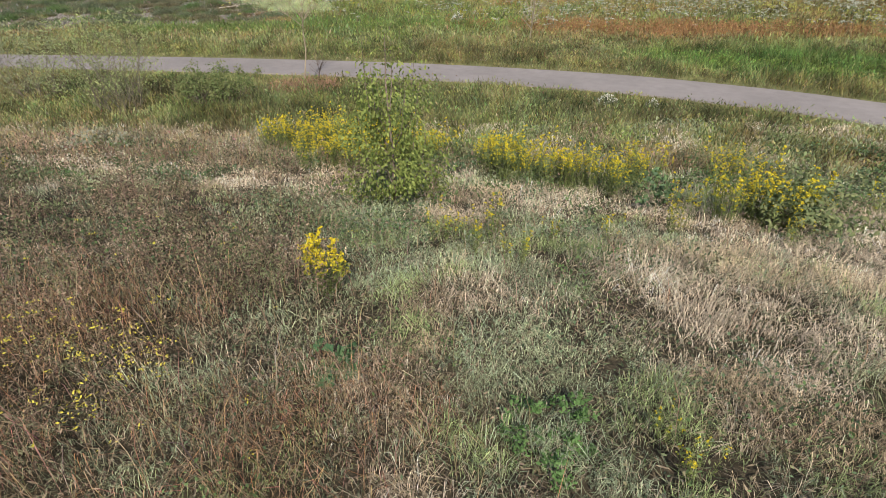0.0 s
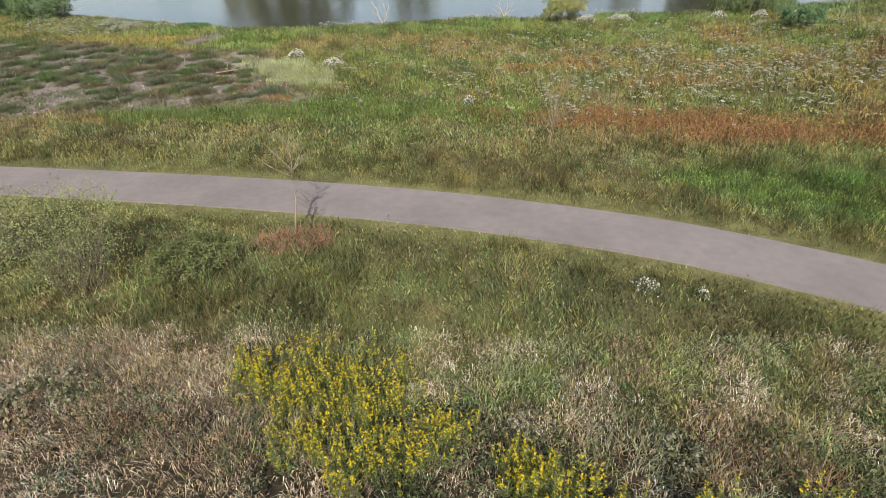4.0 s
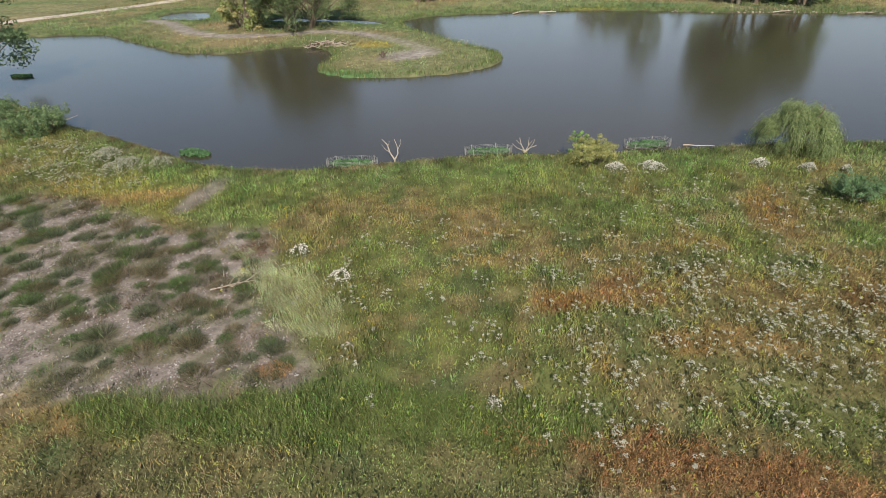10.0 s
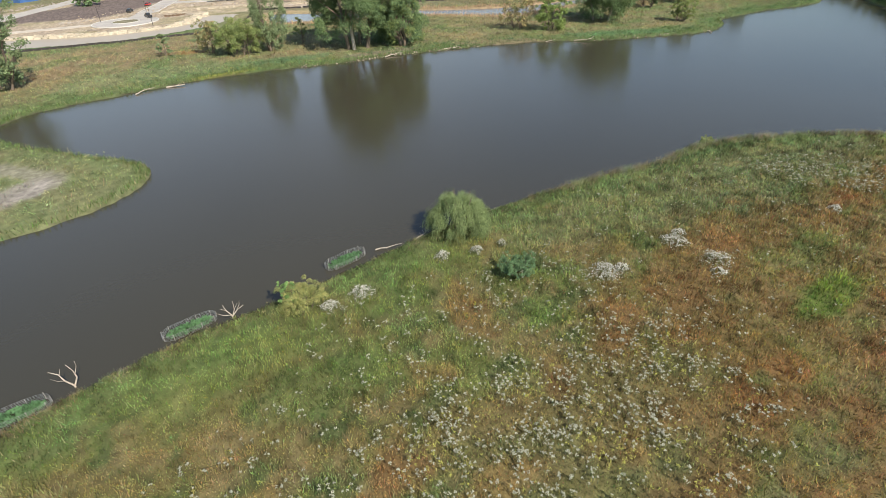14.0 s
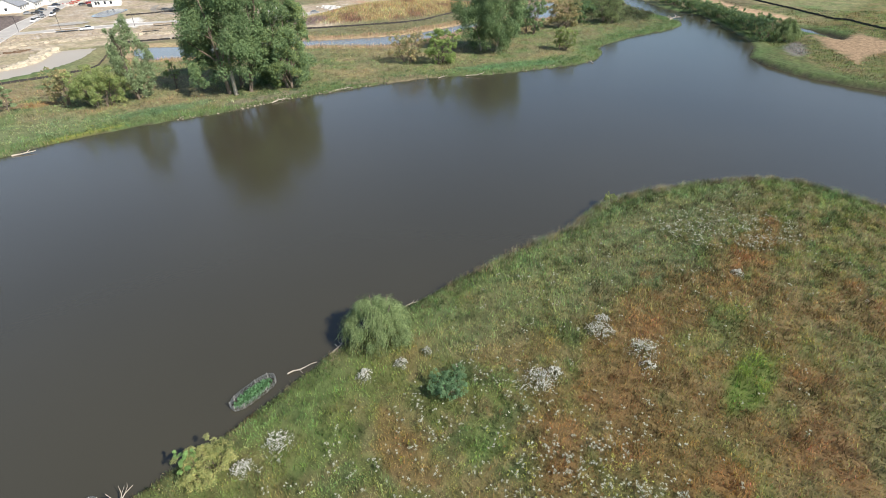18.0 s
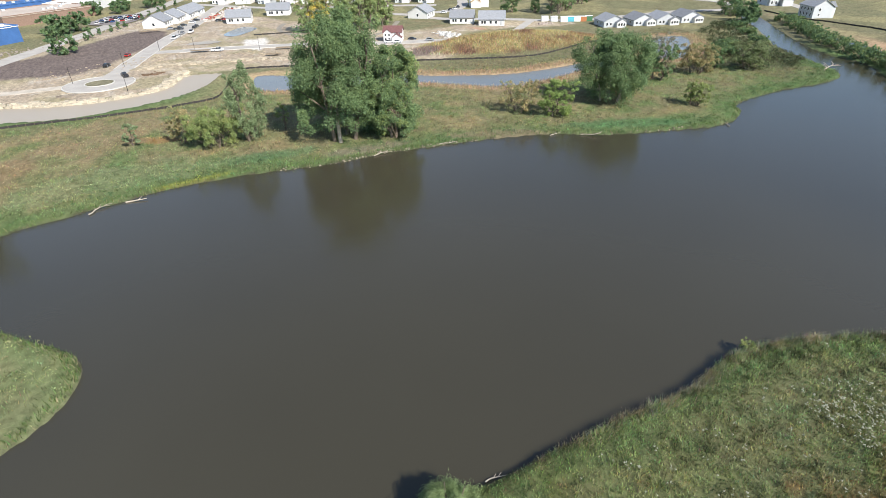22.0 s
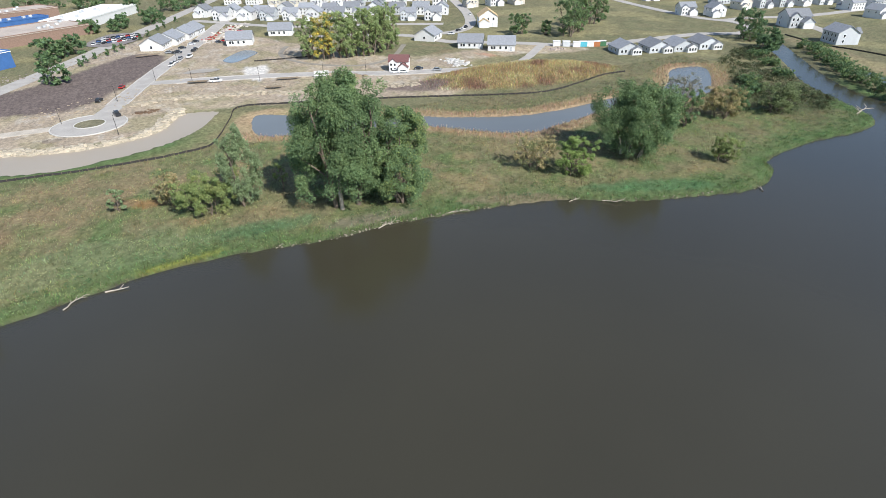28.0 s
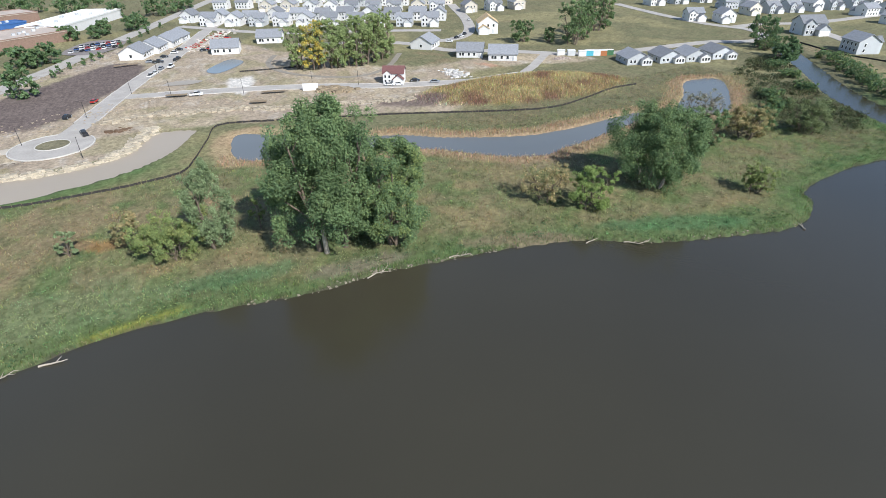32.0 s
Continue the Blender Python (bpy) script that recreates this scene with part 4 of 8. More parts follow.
def tussocks(name, label, n, y0, y1, per, long, wide, spread, seed):
    """Clumps of bent blades between two lines across the rise."""
    rng = np.random.RandomState(seed)
    x1 = 3.4 + 0.92 * y1
    cx, cy = scatter(n, 1.3 - x1, 1.3 + x1, y0, y1, rng, lambda a, b: (np.abs(a - 1.3) < 3.0 + 0.92 * b) * (1 - 0.62 * dry_side(a, b) * (1 - smooth(8, 11, b))) * (1 - 0.8 * blob(a, b, -2.6, 2.5, 1.7, 1.3, 0, 238, 0.9)) * (0.12 + 0.88 * smooth(0.34, 0.46, fbm(a, b, 0.55, 226))))
    m = len(cx)
    green = smooth(0.44, 0.52, fbm(cx, cy, 1.3, 220) + 0.035 * rng.normal(size=m)) * (1 - 0.8 * straw_land(cx, cy))
    which = fbm(cx, cy, 1.0, 233) + 0.05 * rng.normal(size=m)
    kind = np.where(rng.rand(m) < green, np.digitize(which, (0.46, 0.56)), 3 + np.digitize(which, (0.5, 0.57)))
    kind = np.where((kind == 5) & (straw_land(cx, cy) > 0.4), 4, kind)
    tint = np.array([(0.34, 0.385, 0.235), (0.27, 0.33, 0.215), (0.255, 0.315, 0.14), (0.68, 0.57, 0.43), (0.52, 0.42, 0.29), (0.33, 0.26, 0.17)])[kind] * ((0.7 + 0.5 * rng.rand(m)) * (0.62 + 0.85 * noise2(cx, cy, 0.45, 234)))[:, None]
    comb = 6.283 * fbm(cx, cy, 1.6, 228) * 3 + 0.9 * rng.normal(size=m)
    size = (0.5 + 0.6 * rng.rand(m)) * (0.55 + 1.0 * noise2(cx, cy, 0.6, 235))
    k = np.repeat(np.arange(m), per)
    a, r = rng.rand(len(k)) * 6.283, spread * np.sqrt(rng.rand(len(k))) * size[k]
    x, y = cx[k] + r * np.cos(a), cy[k] + r * np.sin(a)
    way = np.arctan2(np.sin(a) + 0.8 * np.sin(comb[k]), np.cos(a) + 0.8 * np.cos(comb[k])) + 0.6 * rng.normal(size=len(k))
    h = long * size[k] * (0.45 + 0.8 * rng.rand(len(k)))
    dead = rng.rand(len(k)) < 0.14
    col = tint[k] * np.clip(np.exp(0.3 * rng.normal(size=len(k))), 0.4, 1.9)[:, None]
    col[dead] = np.array((0.58, 0.49, 0.36)) * (0.5 + 0.6 * rng.rand(int(dead.sum())))[:, None]
    blades(name, label, x, y, h, wide * (0.6 + 0.8 * rng.rand(len(k))), col, 0.42 + 0.6 * rng.rand(len(k)), rng, segs=2, way=way)


x, y = scatter(60000, -6, 9, 0.5, 7.5, rng, lambda a, b: (np.abs(a - 1.3) < 3.0 + 0.92 * b) * np.clip(1.25 - 0.12 * b, 0.3, 1))
p = np.stack([x, y, height(x, y) + 0.005 + 0.045 * rng.rand(len(x))], -1)
c = np.array([(0.20, 0.155, 0.10), (0.30, 0.24, 0.16), (0.12, 0.10, 0.07), (0.15, 0.165, 0.09)])[rng.randint(0, 4, len(x))] * (0.4 + 0.9 * rng.rand(len(x)))[:, None]
bits("leaf_litter", "dead stalks and leaf litter lying between the plants", p, 0.03 + 0.004 * np.clip(y, 0, 8), c, rng, "litter", 0.35, stretch=0.16)
tussocks("rough_grass", "matted arching tussocks of grey-green and straw grass on the rise", 3600, 0.6, 3.3, 24, 0.27, 0.0034, 0.07, 12)
tussocks("matted_grass", "matted tussocks of straw and green grass farther up the rise", 5200, 3.3, 6.5, 18, 0.29, 0.0052, 0.09, 13)
tussocks("rise_grass", "tussocks of dry and green grass over the crest of the rise", 7600, 6.5, 10.5, 13, 0.32, 0.008, 0.12, 14)
tussocks("crest_grass", "tussocks of dry and green grass down the back of the rise", 12500, 10.5, 17.5, 9, 0.34, 0.014, 0.16, 15)
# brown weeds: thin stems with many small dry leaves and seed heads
x, y = scatter(15000, -15, 6, -0.6, 13.5, rng, in_view_wedge)
keep = rng.rand(len(x)) < (dry_side(x, y) * (0.12 + 0.88 * smooth(0.36, 0.54, fbm(x, y, 0.9, 205))) + 0.07) * (1 - 0.85 * smooth(6.5, 9.5, y)) * (1 - 0.75 * blob(x, y, -1.0, 7.0, 1.6, 1.5, 0, 206, 0.9))
x, y = x[keep], y[keep]
h = (0.25 + 0.62 * smooth(0.3, 0.7, fbm(x, y, 0.8, 207))) * (0.75 + 0.45 * rng.rand(len(x)))
col = jitter(np.tile((0.25, 0.175, 0.115), (len(x), 1)), rng, 0.35, 0.15)
blades("dry_weed_stems", "thin brown stalks of dried weeds on the rise", x, y, h, 0.003 + 0.004 * rng.rand(len(x)) + 0.0004 * np.clip(y, 0, 10), col, 0.15 + 0.3 * rng.rand(len(x)), rng, category="weeds")
z = height(x, y)
rep = 34
px, py = np.repeat(x, rep), np.repeat(y, rep)
pz = np.repeat(z, rep) + np.repeat(h, rep) * (0.35 + 0.7 * rng.rand(len(px)))
p = np.stack([px + 0.09 * rng.normal(size=len(px)), py + 0.09 * rng.normal(size=len(px)), pz], -1)
tone = np.repeat(rng.rand(len(x)), rep)
c = np.repeat((0.55 + 0.8 * rng.rand(len(x))) * (0.65 + 0.7 * noise2(x, y, 0.5, 208)), rep)[:, None] * np.where((tone > 0.62)[:, None], np.array((0.15, 0.15, 0.082)), np.array((0.215, 0.155, 0.11))) * (0.35 + 1.3 * rng.rand(len(px)))[:, None]
bits("dry_weed_leaves", "small curled brown leaves and seed heads of dried weeds", p, 0.0115 + 0.0019 * np.clip(py, 0, 12), c, rng, upright=0.35, stretch=0.32)
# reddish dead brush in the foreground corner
x, y = scatter(52000, -8, 2.2, -0.4, 5.2, rng, lambda a, b: in_view_wedge(a, b) * np.maximum(blob(a, b, -0.1, 1.7, 1.5, 1.0, 0, 209, 0.9), blob(a, b, -3.0, 2.8, 2.2, 1.2, 30, 229, 0.9)) * (0.08 + 0.92 * smooth(0.4, 0.52, fbm(a, b, 0.5, 227))))
col = jitter(np.tile((0.33, 0.205, 0.12), (len(x), 1)), rng, 0.6, 0.2)
blades("dead_brush", "tangled reddish-brown dead stalks", x, y, (0.2 + 0.45 * rng.rand(len(x))) * (1 + 0.6 * (x < -1.3)), 0.0018 + 0.003 * rng.rand(len(x)), col, 0.35 + 0.75 * rng.rand(len(x)), rng, category="weeds", way=rng.rand(len(x)) * 6.283)
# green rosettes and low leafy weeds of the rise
x, y = scatter(3600, -15, 14, -0.4, 15, rng, lambda a, b: in_view_wedge(a, b) * np.maximum(smooth(0.48, 0.6, fbm(a, b, 1.3, 215)), 0.8 * blob(a, b, -1.0, 7.0, 1.8, 1.6, 0, 206, 0.9)) * (1 - 0.7 * straw_land(a, b)))
rep = 44
px, py = np.repeat(x, rep) + 0.16 * rng.normal(size=len(x) * rep), np.repeat(y, rep) + 0.16 * rng.normal(size=len(x) * rep)
p = np.stack([px, py, height(px, py) + 0.08 + 0.34 * rng.rand(len(px))], -1)
c = np.repeat(np.array([(0.11, 0.17, 0.065), (0.16, 0.18, 0.09), (0.11, 0.16, 0.085), (0.17, 0.155, 0.09)])[rng.randint(0, 4, len(x))], rep, 0) * (0.45 + 1.0 * rng.rand(len(px)))[:, None]
bits("green_weeds", "low green leafy weeds between the grass", p, 0.011 + 0.0022 * np.clip(py, 0, 14), c, rng)
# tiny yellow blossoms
x, y = scatter(420, -6.5, 0.5, 0.2, 6, rng, lambda a, b: in_view_wedge(a, b) * (0.25 + 0.75 * blob(a, b, -1.6, 1.2, 2.4, 1.2, 0, 218)))
a, b = scatter(420, -2.6, 0.0, 0.8, 3.0, rng, lambda a, b: blob(a, b, -1.25, 1.9, 0.95, 0.7, 20, 228, 0.9))
x, y = np.concatenate([x[::2], a]), np.concatenate([y[::2], b])
rep = 6
px, py = np.repeat(x, rep) + 0.02 * rng.normal(size=len(x) * rep), np.repeat(y, rep) + 0.02 * rng.normal(size=len(x) * rep)
p = np.stack([px, py, height(px, py) + np.repeat(0.5 + 0.35 * rng.rand(len(x)), rep)], -1)
bits("yellow_blossoms", "scattered small yellow flowers among dry weeds", p, 0.009, np.tile((0.58, 0.52, 0.08), (len(px), 1)), rng, "flowers")

# slope down to the trail and its verges
x, y = scatter(170000, -34, 30, 12.5, 33, rng, lambda a, b: off_trail(a, b) * np.clip(1.2 - np.abs(a) * 0.012, 0, 1))
d = distance(x, y, TRAIL)
h = (0.16 + 0.5 * fbm(x, y, 2.4, 221)) * (0.5 + 1.0 * noise2(x, y, 0.7, 222)) * (0.42 + 0.58 * smooth(1.7, 3.2, d + 1.0 * (noise2(x, y, 1.1, 223) - 0.5))) * (0.7 + 0.6 * rng.rand(len(x)))
w = 0.014 + 0.022 * rng.rand(len(x))
blades("slope_grass", "mixed green and brown meadow grass beside the trail", x, y, h, w, jitter(cover(x, y) * 1.5, rng, 0.42, 0.03, (x, y), 0.5), 0.25 + 0.55 * rng.rand(len(x)), rng, segs=1)

# meadow between trail and pond
BARE_SD = lambda a, b: smooth(-0.5, 2.0, distance(a, b, BARE, True) + 4.0 * (fbm(a, b, 2.2, 31) - 0.5))
x, y = scatter(330000, -72, 117, 18, 101, rng, lambda a, b: smooth(0.1, 0.6, shore(a, b)) * np.where(b < 31, smooth(24, 27, a) * off_trail(a, b), 1.0) * (0.02 + 0.98 * BARE_SD(a, b)) * (1 - 0.75 * blob(a, b, -13.8, 49.3, 2.2, 7.5, 42, 91, 1.4)) * (1 - 0.85 * blob(a, b, -28.6, 66, 1.5, 4.4, -12, 96)) * (1 - smooth(24, 40, b - 78 + 0.0 * a)))
keep = (shore(x, y) < 75) & ((y < 82) | (x < -20))
x, y = x[keep], y[keep]
h = (0.15 + 0.6 * fbm(x, y, 3.2, 231)) * (0.4 + 1.2 * noise2(x, y, 0.9, 232)) * (0.65 + 0.6 * rng.rand(len(x))) * (0.7 + 0.3 * smooth(0.2, 3.0, shore(x, y)))
w = (0.04 + 0.055 * rng.rand(len(x))) * (1 + 0.8 * np.clip((x - 25) / 50, 0, 1))
blades("meadow_grass", "tall mixed prairie grass between the trail and the pond", x, y, h, w, jitter(cover(x, y) * G, rng, 0.24, 0.02, (x, y), 1.1), 0.15 + 0.5 * rng.rand(len(x)), rng, segs=1)
sel = rng.rand(len(x)) < 0.66
px, py, ph = x[sel] + 0.1 * rng.normal(size=int(sel.sum())), y[sel] + 0.1 * rng.normal(size=int(sel.sum())), h[sel]
p = np.stack([px, py, height(px, py) + ph * (0.45 + 0.6 * rng.rand(len(px)))], -1)
bits("meadow_leaves", "dense small leaves of prairie herbs over the meadow", p, 0.125 * (1 + 0.5 * np.clip((px - 25) / 50, 0, 1)), jitter(cover(px, py) * 2.2, rng, 0.24, 0.02, (px, py), 1.1), rng, "herbs", upright=0.62, stretch=0.26)
# taller single herbs standing out of the grass
x, y = scatter(6000, -60, 116, 31, 80, rng, lambda a, b: smooth(0.6, 1.5, shore(a, b)) * BARE_SD(a, b))
rep = 7
kind = rng.randint(0, 6, len(x))
tint = np.array([(0.09, 0.12, 0.045), (0.17, 0.20, 0.065), (0.21, 0.165, 0.09), (0.18, 0.20, 0.12), (0.07, 0.085, 0.035), (0.17, 0.11, 0.05)])[kind]
tint = 0.55 * tint + 0.45 * cover(x, y) * 1.5
px, py = np.repeat(x, rep) + 0.13 * rng.normal(size=len(x) * rep), np.repeat(y, rep) + 0.13 * rng.normal(size=len(x) * rep)
p = np.stack([px, py, height(px, py) + np.repeat(0.35 + 0.35 * rng.rand(len(x)), rep) * (0.5 + 0.6 * rng.rand(len(px)))], -1)
bits("meadow_forbs", "taller single herbs standing out of the prairie grass", p, 0.11 * (1 + 0.7 * np.clip((px - 25) / 50, 0, 1)), np.repeat(tint * (0.6 + 0.8 * rng.rand(len(x)))[:, None], rep, 0) * (0.8 + 0.4 * rng.rand(len(px)))[:, None], rng, "herbs", upright=0.6, stretch=0.24)
# dense fine herbs over the middle of the meadow
x, y = scatter(95000, -16, 52, 31, 66, rng, lambda a, b: BARE_SD(a, b) * np.clip(1.3 - np.abs(a - 15) / 45, 0.2, 1) * (0.35 + 0.65 * smooth(0.35, 0.6, fbm(a, b, 1.6, 236))))
p = np.stack([x, y, height(x, y) + (0.12 + 0.5 * fbm(x, y, 1.2, 237)) * (0.5 + 0.6 * rng.rand(len(x)))], -1)
bits("meadow_herbs", "fine leafy herbs crowding the meadow", p, 0.085, jitter(cover(x, y) * 2.35, rng, 0.22, 0.015, (x, y), 0.7), rng, "herbs", upright=0.55, stretch=0.24)
# short turf on the verges
x, y = scatter(90000, -40, 32, 8, 34, rng, lambda a, b: smooth(1.46, 1.6, distance(a, b, TRAIL) + 0.12 * (noise2(a, b, 0.5, 224) - 0.5)) * (1 - smooth(2.6, 3.8, distance(a, b, TRAIL))))
blades("verge_turf", "short mown grass along both sides of the trail", x, y, 0.07 + 0.14 * rng.rand(len(x)), 0.014 + 0.014 * rng.rand(len(x)), jitter(cover(x, y) * 1.2, rng, 0.5, 0.08, (x, y), 0.4), 0.3 + 0.5 * rng.rand(len(x)), rng, segs=1)
x, y = scatter(9000, -24, 8, 26, 32, rng, lambda a, b: np.maximum.reduce([blob(a, b, cx, cy, rx, 0.45, -9, 440 + i, 1.2) for i, (cx, cy, rx) in enumerate(((-8.2, 28.9, 2.2), (1.4, 28.0, 2.6), (4.6, 27.0, 1.8), (-16.2, 29.7, 1.6), (-20.4, 30.1, 1.4), (-3.6, 28.3, 1.6)))]) * smooth(1.7, 1.9, distance(a, b, TRAIL)))
blades("verge_thatch", "pale dead thatch on the trail's verge", x, y, 0.08 + 0.12 * rng.rand(len(x)), 0.012 + 0.012 * rng.rand(len(x)), jitter(np.tile((0.46, 0.42, 0.31), (len(x), 1)), rng, 0.4, 0.0), 0.6 + 0.4 * rng.rand(len(x)), rng, segs=1)
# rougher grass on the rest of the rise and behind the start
x, y = scatter(60000, -50, 50, -24, 31, rng, lambda a, b: off_trail(a, b) * np.maximum((1 - in_view_wedge(a, b)) * (b < 13.5), np.where((b >= 13.5) & (np.abs(a) > 32), 1.0, 0.0)))
blades("outer_grass", "coarse dry and green grass on the outer rise", x, y, 0.2 + 0.35 * rng.rand(len(x)), 0.05 + 0.05 * rng.rand(len(x)), jitter(cover(x, y) * 1.2, rng, 0.4, 0.04, (x, y), 0.8), 0.3 + 0.5 * rng.rand(len(x)), rng, segs=1)
# leafy herbs beside the trail
x, y = scatter(110000, -34, 30, 13, 37, rng, lambda a, b: off_trail(a, b) * smooth(1.8, 3.2, distance(a, b, TRAIL)) * np.clip(1.2 - np.abs(a) * 0.012, 0, 1))
p = np.stack([x, y, height(x, y) + (0.12 + 0.45 * fbm(x, y, 1.8, 235)) * (0.5 + 0.6 * rng.rand(len(x)))], -1)
bits("slope_herbs", "small leafy herbs in the grass beside the trail", p, 0.064, jitter(cover(x, y) * 1.85, rng, 0.38, 0.01, (x, y), 0.5), rng, "herbs", upright=0.55, stretch=0.3)
# pale feathery grass along the wash
x, y = scatter(40000, -22, -6, 42, 57, rng, lambda a, b: blob(a, b, -13.8, 49.3, 2.2, 7.0, 42, 91, 1.8) ** 1.3 * (0.3 + 0.7 * smooth(0.4, 0.58, fbm(a, b, 1.5, 94))))
blades("feather_grass", "swath of pale fine feathery grass", x, y, 0.7 + 0.5 * rng.rand(len(x)), 0.009 + 0.008 * rng.rand(len(x)), jitter(np.tile((0.44, 0.49, 0.27), (len(x), 1)) * (0.6 + 0.8 * noise2(x, y, 1.3, 239))[:, None], rng, 0.25, 0.02), 0.5 + 0.4 * rng.rand(len(x)), rng, segs=2, way=2.4 + 3.0 * (fbm(x, y, 2.5, 93) - 0.5) + 0.35 * rng.normal(size=len(x)))
x, y = scatter(26000, -26, 6, 35, 42, rng, lambda a, b: blob(a, b, -9, 38.5, 16, 2.2, 2, 89, 1.0))
blades("green_sedge", "bright green sedge fringing the bare soil", x, y, 0.4 + 0.35 * rng.rand(len(x)), 0.018 + 0.016 * rng.rand(len(x)), jitter(np.tile((0.145, 0.20, 0.065), (len(x), 1)), rng, 0.35, 0.05), 0.3 + 0.4 * rng.rand(len(x)), rng, segs=1)


def flower_heads(name, label, x, y, lift, spread, size, rep, colour, rng, flat=0.25, level=1.0, stretch=0.55):
    """Flat-topped clusters of small blossoms over the grass."""
    n = len(x)
    z = height(x, y) + lift * (0.8 + 0.4 * rng.rand(n))
    a, r = rng.rand(n, rep) * 6.283, spread * np.sqrt(rng.rand(n, rep)) * (0.6 + 0.7 * rng.rand(n))[:, None]
    p = np.stack([x[:, None] + r * np.cos(a), y[:, None] + r * np.sin(a), z[:, None] + flat * spread * rng.normal(size=(n, rep)) - 0.3 * r], -1).reshape(-1, 3)
    c = np.array(colour) * (0.7 + 0.4 * rng.rand(len(p)))[:, None]
    return bits(name, label, p, size, c, rng, "flowers", level, stretch=stretch)


def white_zone(a, b):
    k = 0.7 * blob(a, b, 27, 42.5, 16, 8, 0, 247, 0.9) * smooth(0.42, 0.6, fbm(a, b, 2.6, 248)) + 0.4 * blob(a, b, 20, 46, 22, 11, 0, 241, 0.9) * smooth(0.42, 0.62, fbm(a, b, 3.2, 243)) + 0.17 * blob(a, b, 18, 52, 30, 17, 0, 242)
    k = k + 0.5 * blob(a, b, 24, 50.5, 18, 5, 0, 249, 0.9) * smooth(0.42, 0.58, fbm(a, b, 2.6, 250)) + 0.6 * blob(a, b, 88, 58, 12, 7, -50, 244) + 0.05 * blob(a, b, 60, 56, 50, 18, 0, 245) + 0.6 * blob(a, b, -47, 73, 13, 5, -28, 246, 0.8)
    return np.clip(k, 0, 1) * (shore(a, b) > 1.2)


x, y = scatter(34000, -62, 112, 32, 92, rng, white_zone)
k = np.repeat(np.arange(len(x)), rng.randint(0, 4, len(x)))
x, y = x[k] + 0.24 * rng.normal(size=len(k)), y[k] + 0.24 * rng.normal(size=len(k))
flower_heads("white_flower_heads", "off-white flat-topped flower heads over the meadow", x, y, 0.76, 0.125, 0.05, 11, (0.435, 0.445, 0.35), rng, 0.12, 0.3, 0.8)
k = np.repeat(np.arange(len(x)), 5)
px, py = x[k] + 0.11 * rng.normal(size=len(k)), y[k] + 0.11 * rng.normal(size=len(k))
p = np.stack([px, py, height(px, py) + 0.15 + 0.48 * rng.rand(len(k))], -1)
bits("flower_stems", "grey-green stems and leaves under white flower heads", p, 0.12, jitter(np.tile((0.205, 0.225, 0.125), (len(k), 1)), rng, 0.3, 0.05), rng, "herbs", upright=0.7, stretch=0.22)
x, y = scatter(4600, -20, 40, 34, 60, rng, lambda a, b: 0.6 * blob(a, b, 22, 45, 20, 11, 10, 251, 0.9) * smooth(0.45, 0.6, fbm(a, b, 4, 252)) + 0.03)
flower_heads("pale_yellow_flowers", "dull yellow-green flower heads in the meadow", x, y, 0.6, 0.16, 0.06, 9, (0.42, 0.43, 0.11), rng, 0.4, 0.6)
x, y = scatter(2600, 30, 112, 40, 70, rng, lambda a, b: np.maximum(blob(a, b, 52, 50, 34, 12, 4, 85, 1.3) * smooth(0.36, 0.58, fbm(a, b, 3.4, 80)), blob(a, b, 84, 53, 13, 3.2, 10, 86, 0.9)))
flower_heads("rust_seed_heads", "rust-brown seed heads of drying plants", x, y, 0.6, 0.22, 0.05, 14, (0.27, 0.145, 0.06), rng, 0.6)
x, y = scatter(3000, -2, 30, 31, 40, rng, lambda a, b: blob(a, b, 13, 35.2, 12.5, 2.3, -12, 82, 0.8))
flower_heads("rust_grass_heads", "rust-red seed heads of a grass band", x, y, 0.6, 0.2, 0.04, 16, (0.34, 0.185, 0.09), rng, 0.7)
# shore fringe
sx = spline(NEAR_SHORE[3:25], False, 60)
k = rng.randint(0, len(sx), 40000)
x, y = sx[k, 0] + 0.7 * rng.normal(size=40000), sx[k, 1] - 0.6 + 0.9 * rng.normal(size=40000)
k = (shore(x, y) > 0.05) & (shore(x, y) < 2.6)
x, y = x[k], y[k]
east = smooth(38, 60, x)
h = (0.25 + 0.35 * rng.rand(len(x))) * (1 - east) + east * (0.85 + 0.7 * rng.rand(len(x))) * (0.65 + 0.6 * fbm(x, y, 4, 255))
tint = np.where((noise2(x, y, 2.2, 256) > 0.5)[:, None], np.array((0.20, 0.18, 0.10)), np.array((0.13, 0.16, 0.07))) * (1 + 0.7 * east)[:, None]
tint = lay(tint, (0.40, 0.37, 0.27), east * (rng.rand(len(x)) < 0.3))
blades("shore_fringe", "rank green and brown growth along the water's edge", x, y, h, 0.035 + 0.045 * rng.rand(len(x)), jitter(tint, rng, 0.4, 0.06, (x, y), 0.9), 0.2 + 0.5 * rng.rand(len(x)), rng, segs=1)

